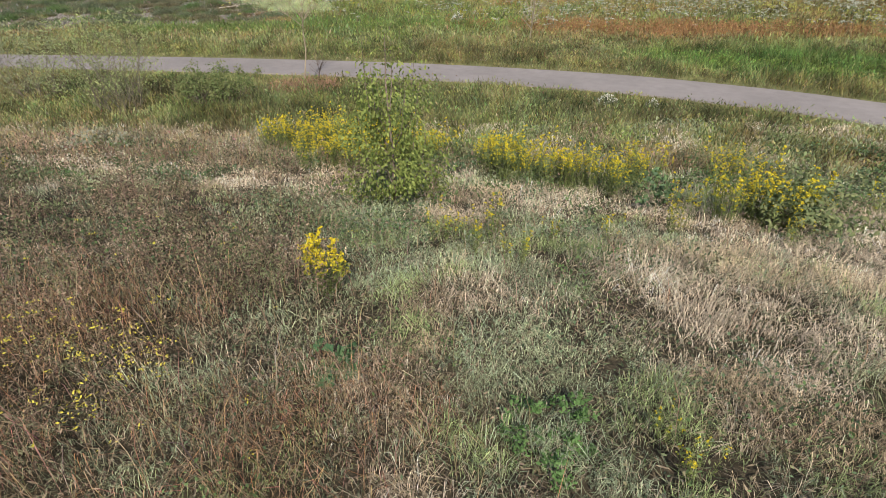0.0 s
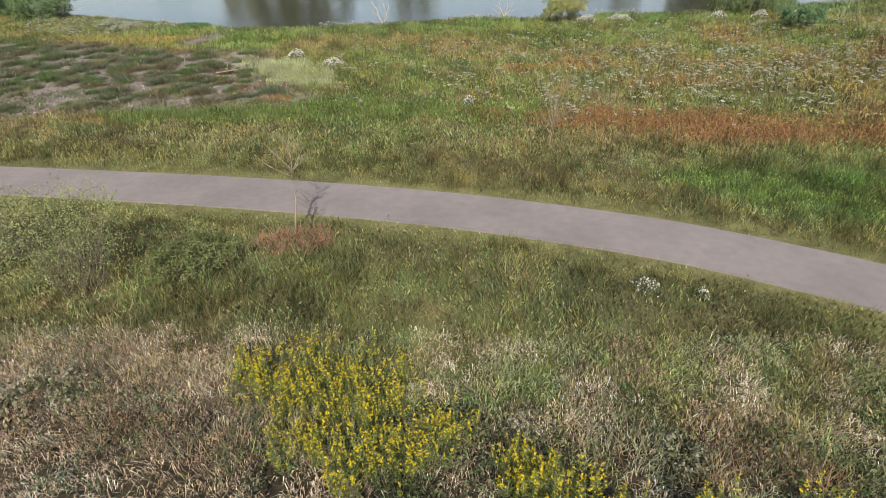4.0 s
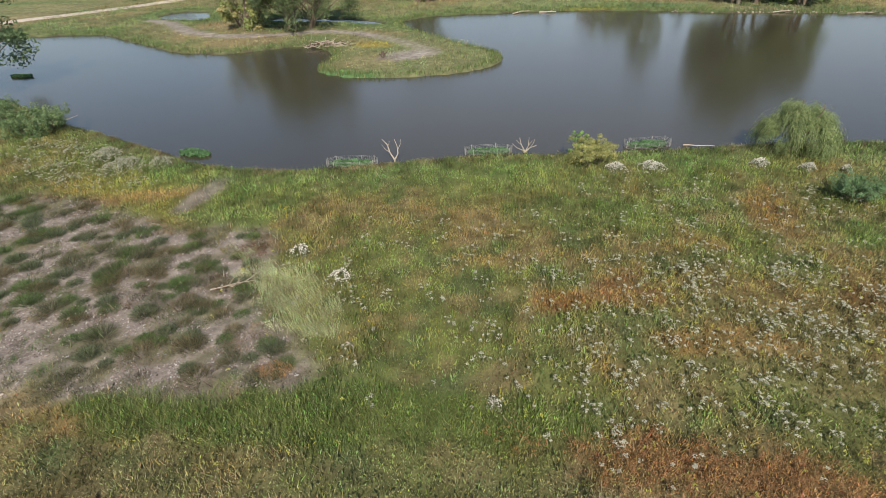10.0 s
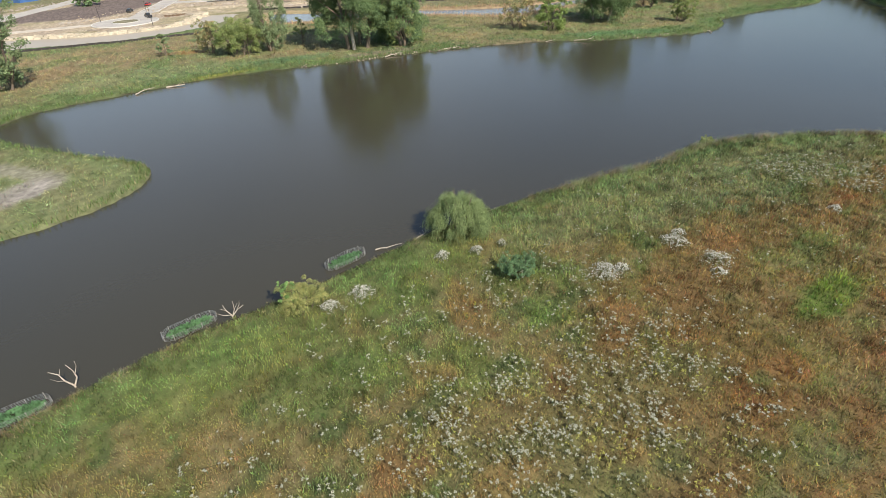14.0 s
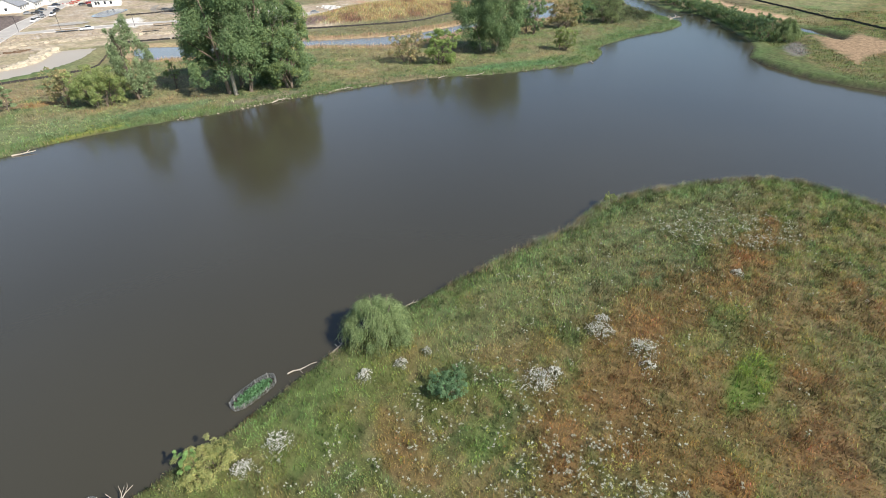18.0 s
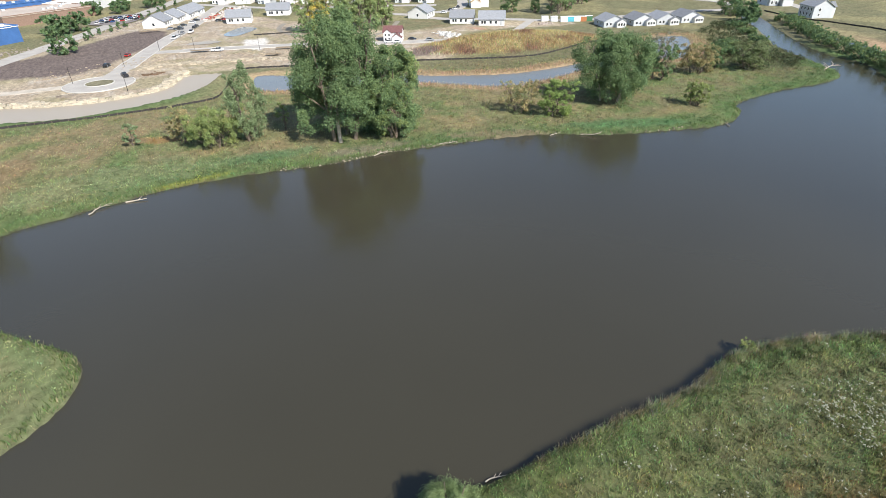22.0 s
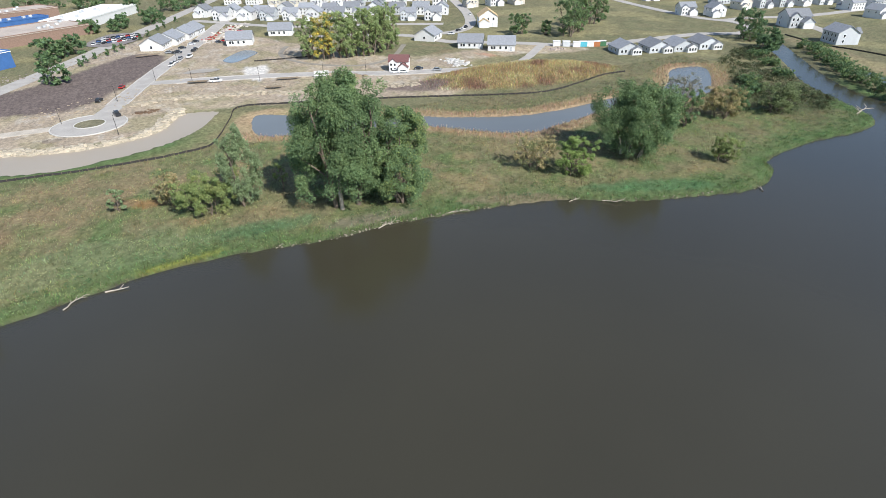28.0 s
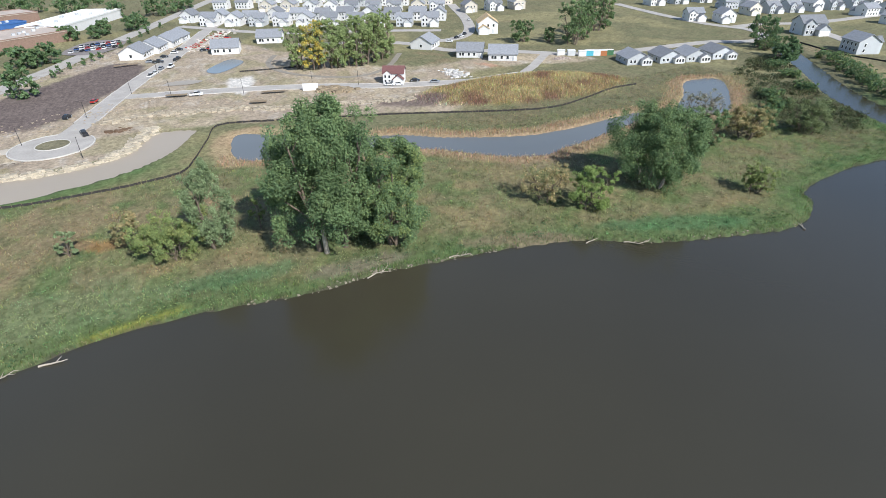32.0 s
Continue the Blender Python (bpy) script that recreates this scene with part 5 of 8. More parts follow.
# far bank and spit
x, y = scatter(250000, -135, 300, 110, 262, rng, lambda a, b: smooth(0.1, 1.0, shore(a, b)))
sdx = shore(x, y)
keep = rng.rand(len(x)) < np.clip(1.15 - sdx / 110, 0.12, 1)
keep &= (distance(x, y, SPIT_TRACK) > 2.0) | (x > 0)
x, y, sdx = x[keep], y[keep], sdx[keep]
h = (0.2 + 0.8 * fbm(x, y, 5.0, 261)) * (0.5 + 1.0 * noise2(x, y, 1.6, 262)) * (0.6 + 0.7 * rng.rand(len(x))) * (0.5 + 0.5 * smooth(0, 4, sdx))
blades("far_bank_growth", "rank green and tawny growth on the far bank", x, y, h, (0.07 + 0.09 * rng.rand(len(x))) * np.where(y < 165, 0.75, 1.15), jitter(cover(x, y) * 1.95, rng, 0.28, 0.008, (x, y), 1.5), 0.2 + 0.5 * rng.rand(len(x)), rng, segs=1)
fx = spline(FAR_SHORE, False, 30)
k = rng.randint(0, len(fx), 16000)
x, y = fx[k, 0] + 1.2 * rng.normal(size=16000), fx[k, 1] + 1.2 * rng.normal(size=16000)
k = (shore(x, y) > 0.05) & (shore(x, y) < 2.2)
x, y = x[k], y[k]
blades("bank_reeds", "green reeds along the far water's edge", x, y, 0.5 + 0.7 * rng.rand(len(x)), 0.07 + 0.08 * rng.rand(len(x)), jitter(np.tile((0.12, 0.175, 0.06), (len(x), 1)), rng, 0.4, 0.12), 0.15 + 0.4 * rng.rand(len(x)), rng, segs=1, category="reeds")
x, y = scatter(42000, 60, 300, 200, 268, rng, lambda a, b: smooth(0.2, 0.8, shore(a, b)) * (1 - smooth(4.0, 8.5, np.minimum(distance(a, b, CRESCENT, True), distance(a, b, BACKPOOL, True)) + 5 * (fbm(a, b, 7.0, 21) - 0.5))))
blades("tawny_reeds", "dry tawny reeds round the back pool", x, y, 0.8 + 0.8 * rng.rand(len(x)), 0.1 + 0.1 * rng.rand(len(x)), jitter(np.tile((0.46, 0.335, 0.21), (len(x), 1)), rng, 0.35, 0.0), 0.1 + 0.3 * rng.rand(len(x)), rng, segs=1, category="reeds")
x, y = scatter(34000, 145, 255, 245, 305, rng, lambda a, b: smooth(0.05, 0.25, earth_mound(a, b)))
blades("mound_grass", "dry brown grass on the earth mound", x, y, 0.7 + 0.9 * rng.rand(len(x)), 0.16 + 0.16 * rng.rand(len(x)), jitter(cover(x, y) * G, rng, 0.2, 0.0), 0.2 + 0.4 * rng.rand(len(x)), rng, segs=1)

x, y = scatter(110000, -49, -10, 38, 66, rng, lambda a, b: (distance(a, b, BARE, True) < 0) * smooth(0.34, 0.46, fbm(a, b, 1.7, 95)) * (0.25 + 0.75 * smooth(0.4, 0.55, fbm(a, b, 0.7, 99))))
p = np.stack([x, y, height(x, y) + 0.03 * rng.rand(len(x))], -1)
bits("soil_crust", "curled pale flakes of cracked dry soil", p, 0.04 + 0.06 * rng.rand(len(x)) ** 2, np.clip(np.array((0.29, 0.25, 0.222)) * np.exp(0.42 * rng.normal(size=len(x)))[:, None], 0.05, 0.46), rng, "soil", 0.5, stretch=0.75)
# patchy low sedge and herbs that close in on the bare soil
x, y = scatter(190000, -49, -10, 38, 66, rng, lambda a, b: (distance(a, b, BARE, True) < 0.8) * smooth(0.5, 0.6, fbm(a, b, 1.5, 401) + 0.16 * smooth(-3.0, 0.0, distance(a, b, BARE, True) + 2 * (fbm(a, b, 3, 404) - 0.5))))
tone = np.array([(0.085, 0.145, 0.05), (0.145, 0.15, 0.065), (0.19, 0.19, 0.06), (0.125, 0.135, 0.088), (0.16, 0.115, 0.062)])
k = np.clip((noise2(x, y, 2.6, 402) * 6.4 - 0.7 + 0.5 * rng.normal(size=len(x))).astype(int), 0, 4)
k = np.where((k == 2) & (y < 55), 1, k)
blades("soil_sedge", "patchy low sedge and herbs over the cracked soil", x, y, (0.1 + 0.32 * noise2(x, y, 1.0, 403)) * (0.6 + 0.7 * rng.rand(len(x))), 0.014 + 0.016 * rng.rand(len(x)), jitter(tone[k] * 1.15, rng, 0.4, 0.04, (x, y), 0.6), 0.3 + 0.6 * rng.rand(len(x)), rng, segs=1)
x, y = scatter(9000, -24, -16, 50, 59, rng, lambda a, b: np.maximum(blob(a, b, -19.6, 55.4, 1.3, 1.6, 15, 405, 1.1), 0.7 * blob(a, b, -18.5, 51.5, 0.8, 3.0, 15, 406, 1.1)))
blades("russet_weeds", "dark russet weeds at the edge of the bare soil", x, y, 0.2 + 0.3 * rng.rand(len(x)), 0.014 + 0.014 * rng.rand(len(x)), jitter(np.tile((0.20, 0.10, 0.062), (len(x), 1)), rng, 0.4, 0.05), 0.4 + 0.4 * rng.rand(len(x)), rng, segs=1)
x, y = scatter(3600, -15, -11, 40, 44, rng, lambda a, b: blob(a, b, -12.9, 41.9, 1.15, 0.8, 0, 407, 0.9))
blades("orange_grass", "dry orange-tan grass tuft by the bare soil", x, y, 0.25 + 0.3 * rng.rand(len(x)), 0.014 + 0.014 * rng.rand(len(x)), jitter(np.tile((0.42, 0.26, 0.12), (len(x), 1)), rng, 0.35, 0.0), 0.3 + 0.4 * rng.rand(len(x)), rng, segs=1)

# lush broad-leaved weeds along the far shore
cx, cy = scatter(9000, 0, 300, 110, 200, rng, lambda a, b: smooth(0.3, 1.0, shore(a, b)) * (1 - smooth(6, 13, shore(a, b))) * ((b > 160) | (a > 120)) * (0.15 + 0.85 * smooth(0.42, 0.56, fbm(a, b, 6.0, 273))))
k = np.repeat(np.arange(len(cx)), 14)
d = rng.normal(size=(len(k), 3))
d[:, 2] = np.abs(d[:, 2])
d /= np.linalg.norm(d, axis=1)[:, None]
wide = (0.4 + 0.7 * rng.rand(len(cx)))[k]
px, py = cx[k] + wide * d[:, 0], cy[k] + wide * d[:, 1]
p = np.stack([px, py, height(px, py) + wide * (0.15 + 0.95 * d[:, 2])], -1)
tint = np.array([(0.11, 0.205, 0.095), (0.15, 0.225, 0.08), (0.10, 0.18, 0.085), (0.19, 0.23, 0.10)])[rng.randint(0, 4, len(cx))] * (0.7 + 0.5 * rng.rand(len(cx)))[:, None]
bits("shore_weeds", "lush green broad-leaved weeds along the far shore", p, 0.15, tint[k] * (0.7 + 0.6 * rng.rand(len(k)))[:, None], rng, "weeds", stretch=0.6)

# low shrubs and rank clumps of the far bank
cx, cy = scatter(16000, -105, 300, 110, 240, rng, lambda a, b: smooth(0.3, 1.2, shore(a, b)) * (0.25 + 0.75 * smooth(0.4, 0.58, fbm(a, b, 7.0, 271))) * np.clip(1.2 - shore(a, b) / 55, 0.1, 1) * np.where(a < 0, smooth(2.0, 2.8, distance(a, b, SPIT_TRACK)), 1.0))
rep = 13
tint = cover(cx, cy) * 1.75 * (0.55 + 0.7 * rng.rand(len(cx)))[:, None] * (1 + 0.08 * rng.normal(size=(len(cx), 3)))
wide = 0.35 + 0.95 * rng.rand(len(cx)) ** 1.6
k = np.repeat(np.arange(len(cx)), rep)
d = rng.normal(size=(len(k), 3))
d[:, 2] = np.abs(d[:, 2])
d /= np.linalg.norm(d, axis=1)[:, None]
px, py = cx[k] + wide[k] * d[:, 0], cy[k] + wide[k] * d[:, 1]
p = np.stack([px, py, height(px, py) + wide[k] * (0.1 + 1.05 * d[:, 2] * (0.75 + 0.4 * rng.rand(len(k))))], -1)
bits("bank_scrub", "low leafy herbs and scrub in mounds over the far bank", p, 0.15, np.minimum(tint[k], np.array((0.42, 0.40, 0.22))) * np.clip(np.exp(0.22 * rng.normal(size=len(k))), 0.5, 1.6)[:, None], rng, "scrub", stretch=0.5)

x, y = scatter(30000, -60, -10, 38, 66, rng, lambda a, b: (distance(a, b, BARE, True) < 0) * (0.2 + 0.8 * smooth(0.4, 0.65, fbm(a, b, 1.1, 281))))
blades("soil_sprigs", "thin short grey-green sprigs on the cracked soil", x, y, 0.1 + 0.2 * rng.rand(len(x)), 0.02 + 0.02 * rng.rand(len(x)), jitter(np.tile((0.14, 0.16, 0.085), (len(x), 1)), rng, 0.5, 0.15), 0.3 + 0.5 * rng.rand(len(x)), rng, segs=1)


# ---- single plants and waterside things ----


def bit_quads(p, size, rng, stretch=0.55):
    n = len(p)
    u = rng.normal(size=(n, 3))
    u /= np.linalg.norm(u, axis=1)[:, None]
    w = np.cross(u, rng.normal(size=(n, 3)))
    w /= np.linalg.norm(w, axis=1)[:, None]
    s = (size * (0.6 + 0.8 * rng.rand(n)))[:, None]
    return np.stack([p - u * s, p + w * s * stretch, p + u * s, p - w * s * stretch], 1).reshape(-1, 3), np.arange(4 * n).reshape(n, 4)


def coloured(n, colour, rng, spread=0.3, per=4):
    return np.repeat(np.array(colour) * (1 - spread + 2 * spread * rng.rand(n))[:, None], per, 0)


def goldenrod(seed, tall, stems, spread, plume, label, group="", arms=6):
    """A flowering goldenrod clump: stems, narrow leaves and arching yellow plumes. Built at the origin."""
    rng = np.random.RandomState(seed)
    t = new("goldenrod")
    tagged(t, label, "flower", group)
    sv, sf, lv, pv = [], [], [], []
    for k in range(stems):
        a, r = rng.rand() * 6.283, spread * math.sqrt(rng.rand())
        foot = np.array((math.cos(a) * r, math.sin(a) * r, -0.05))
        h = tall * (0.75 + 0.3 * rng.rand())
        top = foot + np.array((math.cos(a) * 0.12, math.sin(a) * 0.12, h))
        limb(sv, sf, foot, top, 0.006, 0.003, 3)
        for j in range(20):
            q = foot + (top - foot) * (0.15 + 0.75 * rng.rand())
            b = rng.rand() * 6.283
            out = np.array((math.cos(b), math.sin(b), 0.5)) * (0.07 + 0.05 * rng.rand())
            side = np.array((-math.sin(b), math.cos(b), 0)) * 0.011
            lv.append((q, q + out * 0.5 + side, q + out, q + out * 0.5 - side))
        for j in range(arms):
            b, length = rng.rand() * 6.283, plume * (0.5 + 0.6 * rng.rand())
            q = top - np.array((0, 0, tall * 0.32 * rng.rand() - 0.03))
            for m in range(15):
                u = m / 14
                pv.append(q + np.array((math.cos(b) * length * u, math.sin(b) * length * u, 0.7 * length * u * (1 - 0.55 * u))) + 0.008 * rng.normal(size=3))
    tagged(mesh_object("stem", sv, sf, M_plant, t, np.tile((0.13, 0.16, 0.06), (len(sv), 1))), kind="stuff")
    lv = np.array(lv)
    tagged(mesh_object("leaf", lv.reshape(-1, 3), np.arange(len(lv) * 4).reshape(-1, 4), M_plant, t, coloured(len(lv), (0.19, 0.225, 0.075), rng)), kind="stuff")
    pv = np.array(pv)
    v, f = bit_quads(pv, 0.0125, rng, 0.7)
    ripe = smooth(0.5, 0.82, pv[:, 2] / tall + 0.12 * rng.normal(size=len(pv)))[:, None]
    tone = (np.array((0.36, 0.375, 0.06)) * (1 - ripe) + np.array((0.68, 0.545, 0.04)) * ripe) * (0.7 + 0.55 * rng.rand(len(pv), 1))
    tagged(mesh_object("flower_plume", v, f, M_plant, t, np.repeat(tone, 4, 0)), kind="stuff")
    return t


def stand(kind, x, y, turn, scale=1.0, sink=0.0):
    """Copies a built plant to a place on the ground."""
    z = float(height(np.array([x]), np.array([y]))[0]) - sink
    return copy_thing(kind, pose(x, y, z, 0, 0, turn) @ Matrix.Diagonal((scale, scale, scale, 1)))


def settle(ob, x, y, turn=0.0, scale=1.0, sink=0.0):
    ob.matrix_basis = pose(x, y, float(height(np.array([x]), np.array([y]))[0]) - sink, 0, 0, turn) @ Matrix.Diagonal((scale, scale, scale, 1))
    return ob


M_twig = material("grey_tan_twigs", (0.17, 0.145, 0.105), 0.9, spread=0.2, scale=4, spec=0.1)
rng = np.random.RandomState(42)
settle(goldenrod(1, 0.74, 14, 0.07, 0.085, "bright single goldenrod clump in full yellow flower among brown weeds", "", 11), 0.0, 4.1)
kinds = [goldenrod(10 + k, 1.1, 9, 0.3, 0.06, "goldenrod with yellow plumes in a dense drift", "goldenrod drift", 4) for k in range(4)]
spots = []
DRIFT = np.array([(-5.0, 15.4), (-3.0, 16.2), (-0.2, 15.0), (1.0, 13.2), (0.1, 11.7), (-2.4, 12.3), (-3.2, 13.7)])
while len(spots) < 105:
    a, b = -5.2 + 6.4 * rng.rand(), 11.5 + 5 * rng.rand()
    if distance(np.array([a]), np.array([b]), DRIFT, True)[0] < 0.25 * rng.normal():
        spots.append((a, b))
while len(spots) < 150:
    a, b = rng.rand(), rng.rand()
    spots.append((1.9 + 3.3 * a, 12.0 - 1.7 * a + (b - 0.5) * 1.7))
while len(spots) < 166:
    a, b = rng.rand() * 6.283, math.sqrt(rng.rand())
    spots.append((6.5 + 0.75 * b * math.cos(a), 8.0 + 0.45 * b * math.sin(a)))
while len(spots) < 176:
    spots.append((5.3 + 3.4 * rng.rand(), 11.2 + 0.9 * rng.rand()))
for k, (x, y) in enumerate(spots):
    (settle if k < 4 else stand)(kinds[k % 4], x, y, 360 * rng.rand(), 0.75 + 0.4 * rng.rand())
for k, (x, y, s) in enumerate(((1.85, 6.4, 0.75), (1.5, 5.6, 0.7), (2.1, 5.15, 0.45), (3.6, 6.2, 0.6), (5.0, 7.4, 0.7), (2.75, 6.4, 0.5), (1.15, 6.1, 0.55), (6.4, 6.6, 0.6), (7.6, 8.2, 0.8), (5.4, 8.4, 0.9), (8.8, 8.1, 0.9), (9.6, 8.9, 0.8), (4.7, 6.9, 0.5), (2.9, 2.0, 0.35), (2.95, 1.65, 0.3), (-9.2, 10.5, 0.6))):
    ob = stand(kinds[k % 4], x, y, 77 * k, s)
    tagged(ob, "small scattered goldenrod clump with yellow tips in the grass", group="goldenrod in the grass")
for k, (x, y) in enumerate(((-8.7, 48.4), (-8.2, 47.2), (-14.8, 56.4), (-7.6, 45.8), (0.9, 40.2), (2.4, 40.6), (26.2, 63.5), (28.9, 62.6), (-18.1, 60.4), (-0.6, 59.8), (-18.8, 61.6), (24.4, 62.8), (-13.6, 60.8))):
    tagged(stand(kinds[k % 4], x, y, 50 * k, 0.95), "lone goldenrod standing out of the meadow", group="goldenrod in the meadow")

# the young tree on the rise and other leafy bushes


def young_tree(x, y, tall, wide, seed, label):
    """A young tree of slender upswept limbs with narrow leaves hanging in sprays."""
    rng = np.random.RandomState(seed)
    t = empty("young_tree", x, y)
    tagged(t, label, "tree")
    segs, spots, ways = [], [], []
    for k in range(26):
        u = (k + rng.rand()) / 26
        a = 2.4 * k + rng.rand()
        start = np.array((0.05 * math.cos(a), 0.05 * math.sin(a), tall * (0.02 + 0.55 * u)))
        reach = wide * 0.5 * (0.95 - 0.45 * u) * (0.55 + 0.6 * rng.rand())
        end = start + np.array((math.cos(a) * reach, math.sin(a) * reach, tall * (0.16 + 0.28 * rng.rand())))
        end[2] = min(end[2], tall * 0.99)
        mid = (start + end) / 2 + np.array((math.cos(a), math.sin(a), -0.6)) * 0.08 * wide
        segs += [(start, mid, 0.011, 0.008), (mid, end, 0.008, 0.003)]
        n = 270 if u < 0.6 else 150
        w = rng.rand(n) ** 0.7
        base = np.where((w < 0.5)[:, None], start + (mid - start) * (2 * w)[:, None], mid + (end - mid) * (2 * w - 1)[:, None])
        spots.append(base + rng.normal(size=(n, 3)) * np.array((0.11, 0.11, 0.09)) * (0.5 + 0.9 * w)[:, None])
        ways.append(np.tile((math.cos(a) * 0.5, math.sin(a) * 0.5, -0.75), (n, 1)) + 0.45 * rng.normal(size=(n, 3)))
    stems = [((0, 0, -0.2), (0.03, 0, tall * 0.35), 0.035, 0.026), ((0.03, 0, tall * 0.35), (-0.02, 0.03, tall * 0.7), 0.026, 0.015), ((-0.02, 0.03, tall * 0.7), (0.02, 0, tall * 0.96), 0.015, 0.005)]
    limbs_object("trunk", stems, M_bark, t)
    for k in range(0, len(segs), 2):
        limbs_object("branch", segs[k:k + 2], M_bark, t, 4)
    p, d = np.concatenate(spots), np.concatenate(ways)
    d /= np.linalg.norm(d, axis=1)[:, None]
    w = np.cross(d, rng.normal(size=d.shape))
    w /= np.linalg.norm(w, axis=1)[:, None]
    s = (0.036 * (0.7 + 0.6 * rng.rand(len(p))))[:, None]
    v = np.stack([p, p + d * s + w * s * 0.5, p + 2 * d * s, p + d * s - w * s * 0.5], 1)
    c = np.array([(0.20, 0.245, 0.065), (0.25, 0.285, 0.085), (0.15, 0.195, 0.055)])[rng.randint(0, 3, len(p))] * (0.7 + 0.6 * rng.rand(len(p)))[:, None]
    tagged(mesh_object("crown", v.reshape(-1, 3), np.arange(4 * len(p)).reshape(-1, 4), M_plant, t, np.repeat(c, 4, 0)), "")
    return t


young_tree(0.15, 8.3, 3.2, 1.9, 21, "young willow-like tree with drooping yellow-green leaves")
tree(0.42, 2.6, 0.36, 0.5, "dark green broad-leaved weed in the dry grass", [(0.04, 0.078, 0.036), (0.05, 0.09, 0.042)], 22, 3, 0.02, 110, 0.055, name="broadleaf_weed", category="plant", clumps=14)
tree(5.0, 8.7, 1.0, 0.7, "dark green upright leafy weed beside goldenrod", DARK, 23, 3, 0.02, 420, 0.045, name="leafy_weed", category="plant", clumps=14)
tree(7.2, 8.0, 0.95, 2.6, "dark olive bushy weed patch below the goldenrod", [(0.08, 0.10, 0.045), (0.10, 0.11, 0.05)], 24, 7, 0.02, 2600, 0.04, name="weed_bush", category="plant", clumps=34)
tree(2.1, 1.95, 0.3, 0.75, "dark green feathery weed in the grass", [(0.05, 0.092, 0.03), (0.06, 0.105, 0.036)], 25, 5, 0.02, 1300, 0.017, name="feathery_weed", category="plant", clumps=16)
tree(-12.0, 19.6, 3.6, 4.2, "thin many-stemmed willow shrub beside the trail", [(0.12, 0.145, 0.06), (0.14, 0.155, 0.065)], 26, 16, 0.08, 5200, 0.034, bark=M_twig, name="shrub", category="bush", clumps=90, squash=1.2, slim=0.3)
tree(-8.6, 20.6, 1.3, 3.4, "dark green low shrub beside the trail", [(0.07, 0.09, 0.035), (0.09, 0.10, 0.04)], 27, 8, 0.02, 5000, 0.042, name="shrub", category="bush", clumps=34)
tree(-15.8, 20.5, 3.0, 3.4, "thin grey-green willow shrub beside the trail", [(0.12, 0.135, 0.07)], 28, 12, 0.08, 3200, 0.034, bark=M_twig, name="shrub", category="bush", clumps=60, squash=1.2, slim=0.3)
tree(11.0, 74.4, 2.7, 5.4, "rounded yellow-green bush at the water's edge", [(0.20, 0.19, 0.075), (0.165, 0.175, 0.065), (0.13, 0.15, 0.055)], 29, 6, 0.02, 11000, 0.06, name="bush", category="bush", clumps=40)
tree(9.8, 75.6, 3.6, 2.0, "small dark green tree behind the yellow bush", [(0.09, 0.15, 0.05)], 30, 2, 0.1, 1300, 0.11, name="bush", category="bush", clumps=18)
tree(33.6, 65.9, 2.2, 4.4, "dense blue-green bush in the meadow", [(0.075, 0.125, 0.06), (0.065, 0.11, 0.055)], 31, 7, 0.02, 10000, 0.06, name="bush", category="bush", clumps=38)
tree(84, 77, 1.8, 2.6, "small green bush on the point", OLIVE, 32, 4, 0.02, 1200, 0.10, name="bush", category="bush", clumps=18)
tree(-60, 84, 2.0, 9.0, "dark green shrubs at the shore's bend", DARK + COTTONWOOD, 33, 9, 0.02, 6500, 0.12, name="bush", category="bush", clumps=44)
tree(-70, 88, 2.4, 8.0, "dark green shrubs crowding the shore", DARK, 34, 8, 0.02, 6000, 0.12, name="bush", category="bush", clumps=40)


def bare_tree(x, y, tall, wide, seed, mat, label, forks=4, name="bare_sapling", category="tree", thick=0.028, first=0.3):
    """A leafless tree of forking limbs."""
    rng = np.random.RandomState(seed)
    t = empty(name, x, y)
    tagged(t, label, category)
    trunk, twigs = [], []
    top = np.array((rng.normal() * 0.06 * tall, rng.normal() * 0.06 * tall, tall))
    pts = [np.array((0, 0, -0.15)) + top * k / 5 + np.array((rng.normal(), rng.normal(), 0)) * 0.015 * tall for k in range(6)]
    for k in range(5):
        trunk.append((pts[k], pts[k + 1], thick * tall * 0.5 * (1 - 0.17 * k), thick * tall * 0.5 * (0.83 - 0.17 * k)))
    for k in range(forks * 5):
        u = first + (1 - first) * rng.rand()
        i = min(4, int(u * 5))
        s = pts[i] + (pts[i + 1] - pts[i]) * (u * 5 - i)
        a, ln = rng.rand() * 6.283, wide * (0.25 + 0.35 * rng.rand()) * (1.25 - 0.6 * u)
        e = s + np.array((math.cos(a), math.sin(a), 0.7 + 0.7 * rng.rand())) * ln
        twigs.append((s, e, 0.008 * tall * (1.2 - u), 0.002 * tall))
        for j in range(3):
            q = s + (e - s) * (0.4 + 0.6 * rng.rand())
            twigs.append((q, q + np.array((rng.normal(), rng.normal(), 0.8)) * ln * 0.3, 0.003 * tall, 0.001 * tall))
    limbs_object("trunk", trunk, mat, t)
    for tw in range(0, len(twigs), 4):
        limbs_object("branch", twigs[tw:tw + 4], mat, t, 4)
    return t


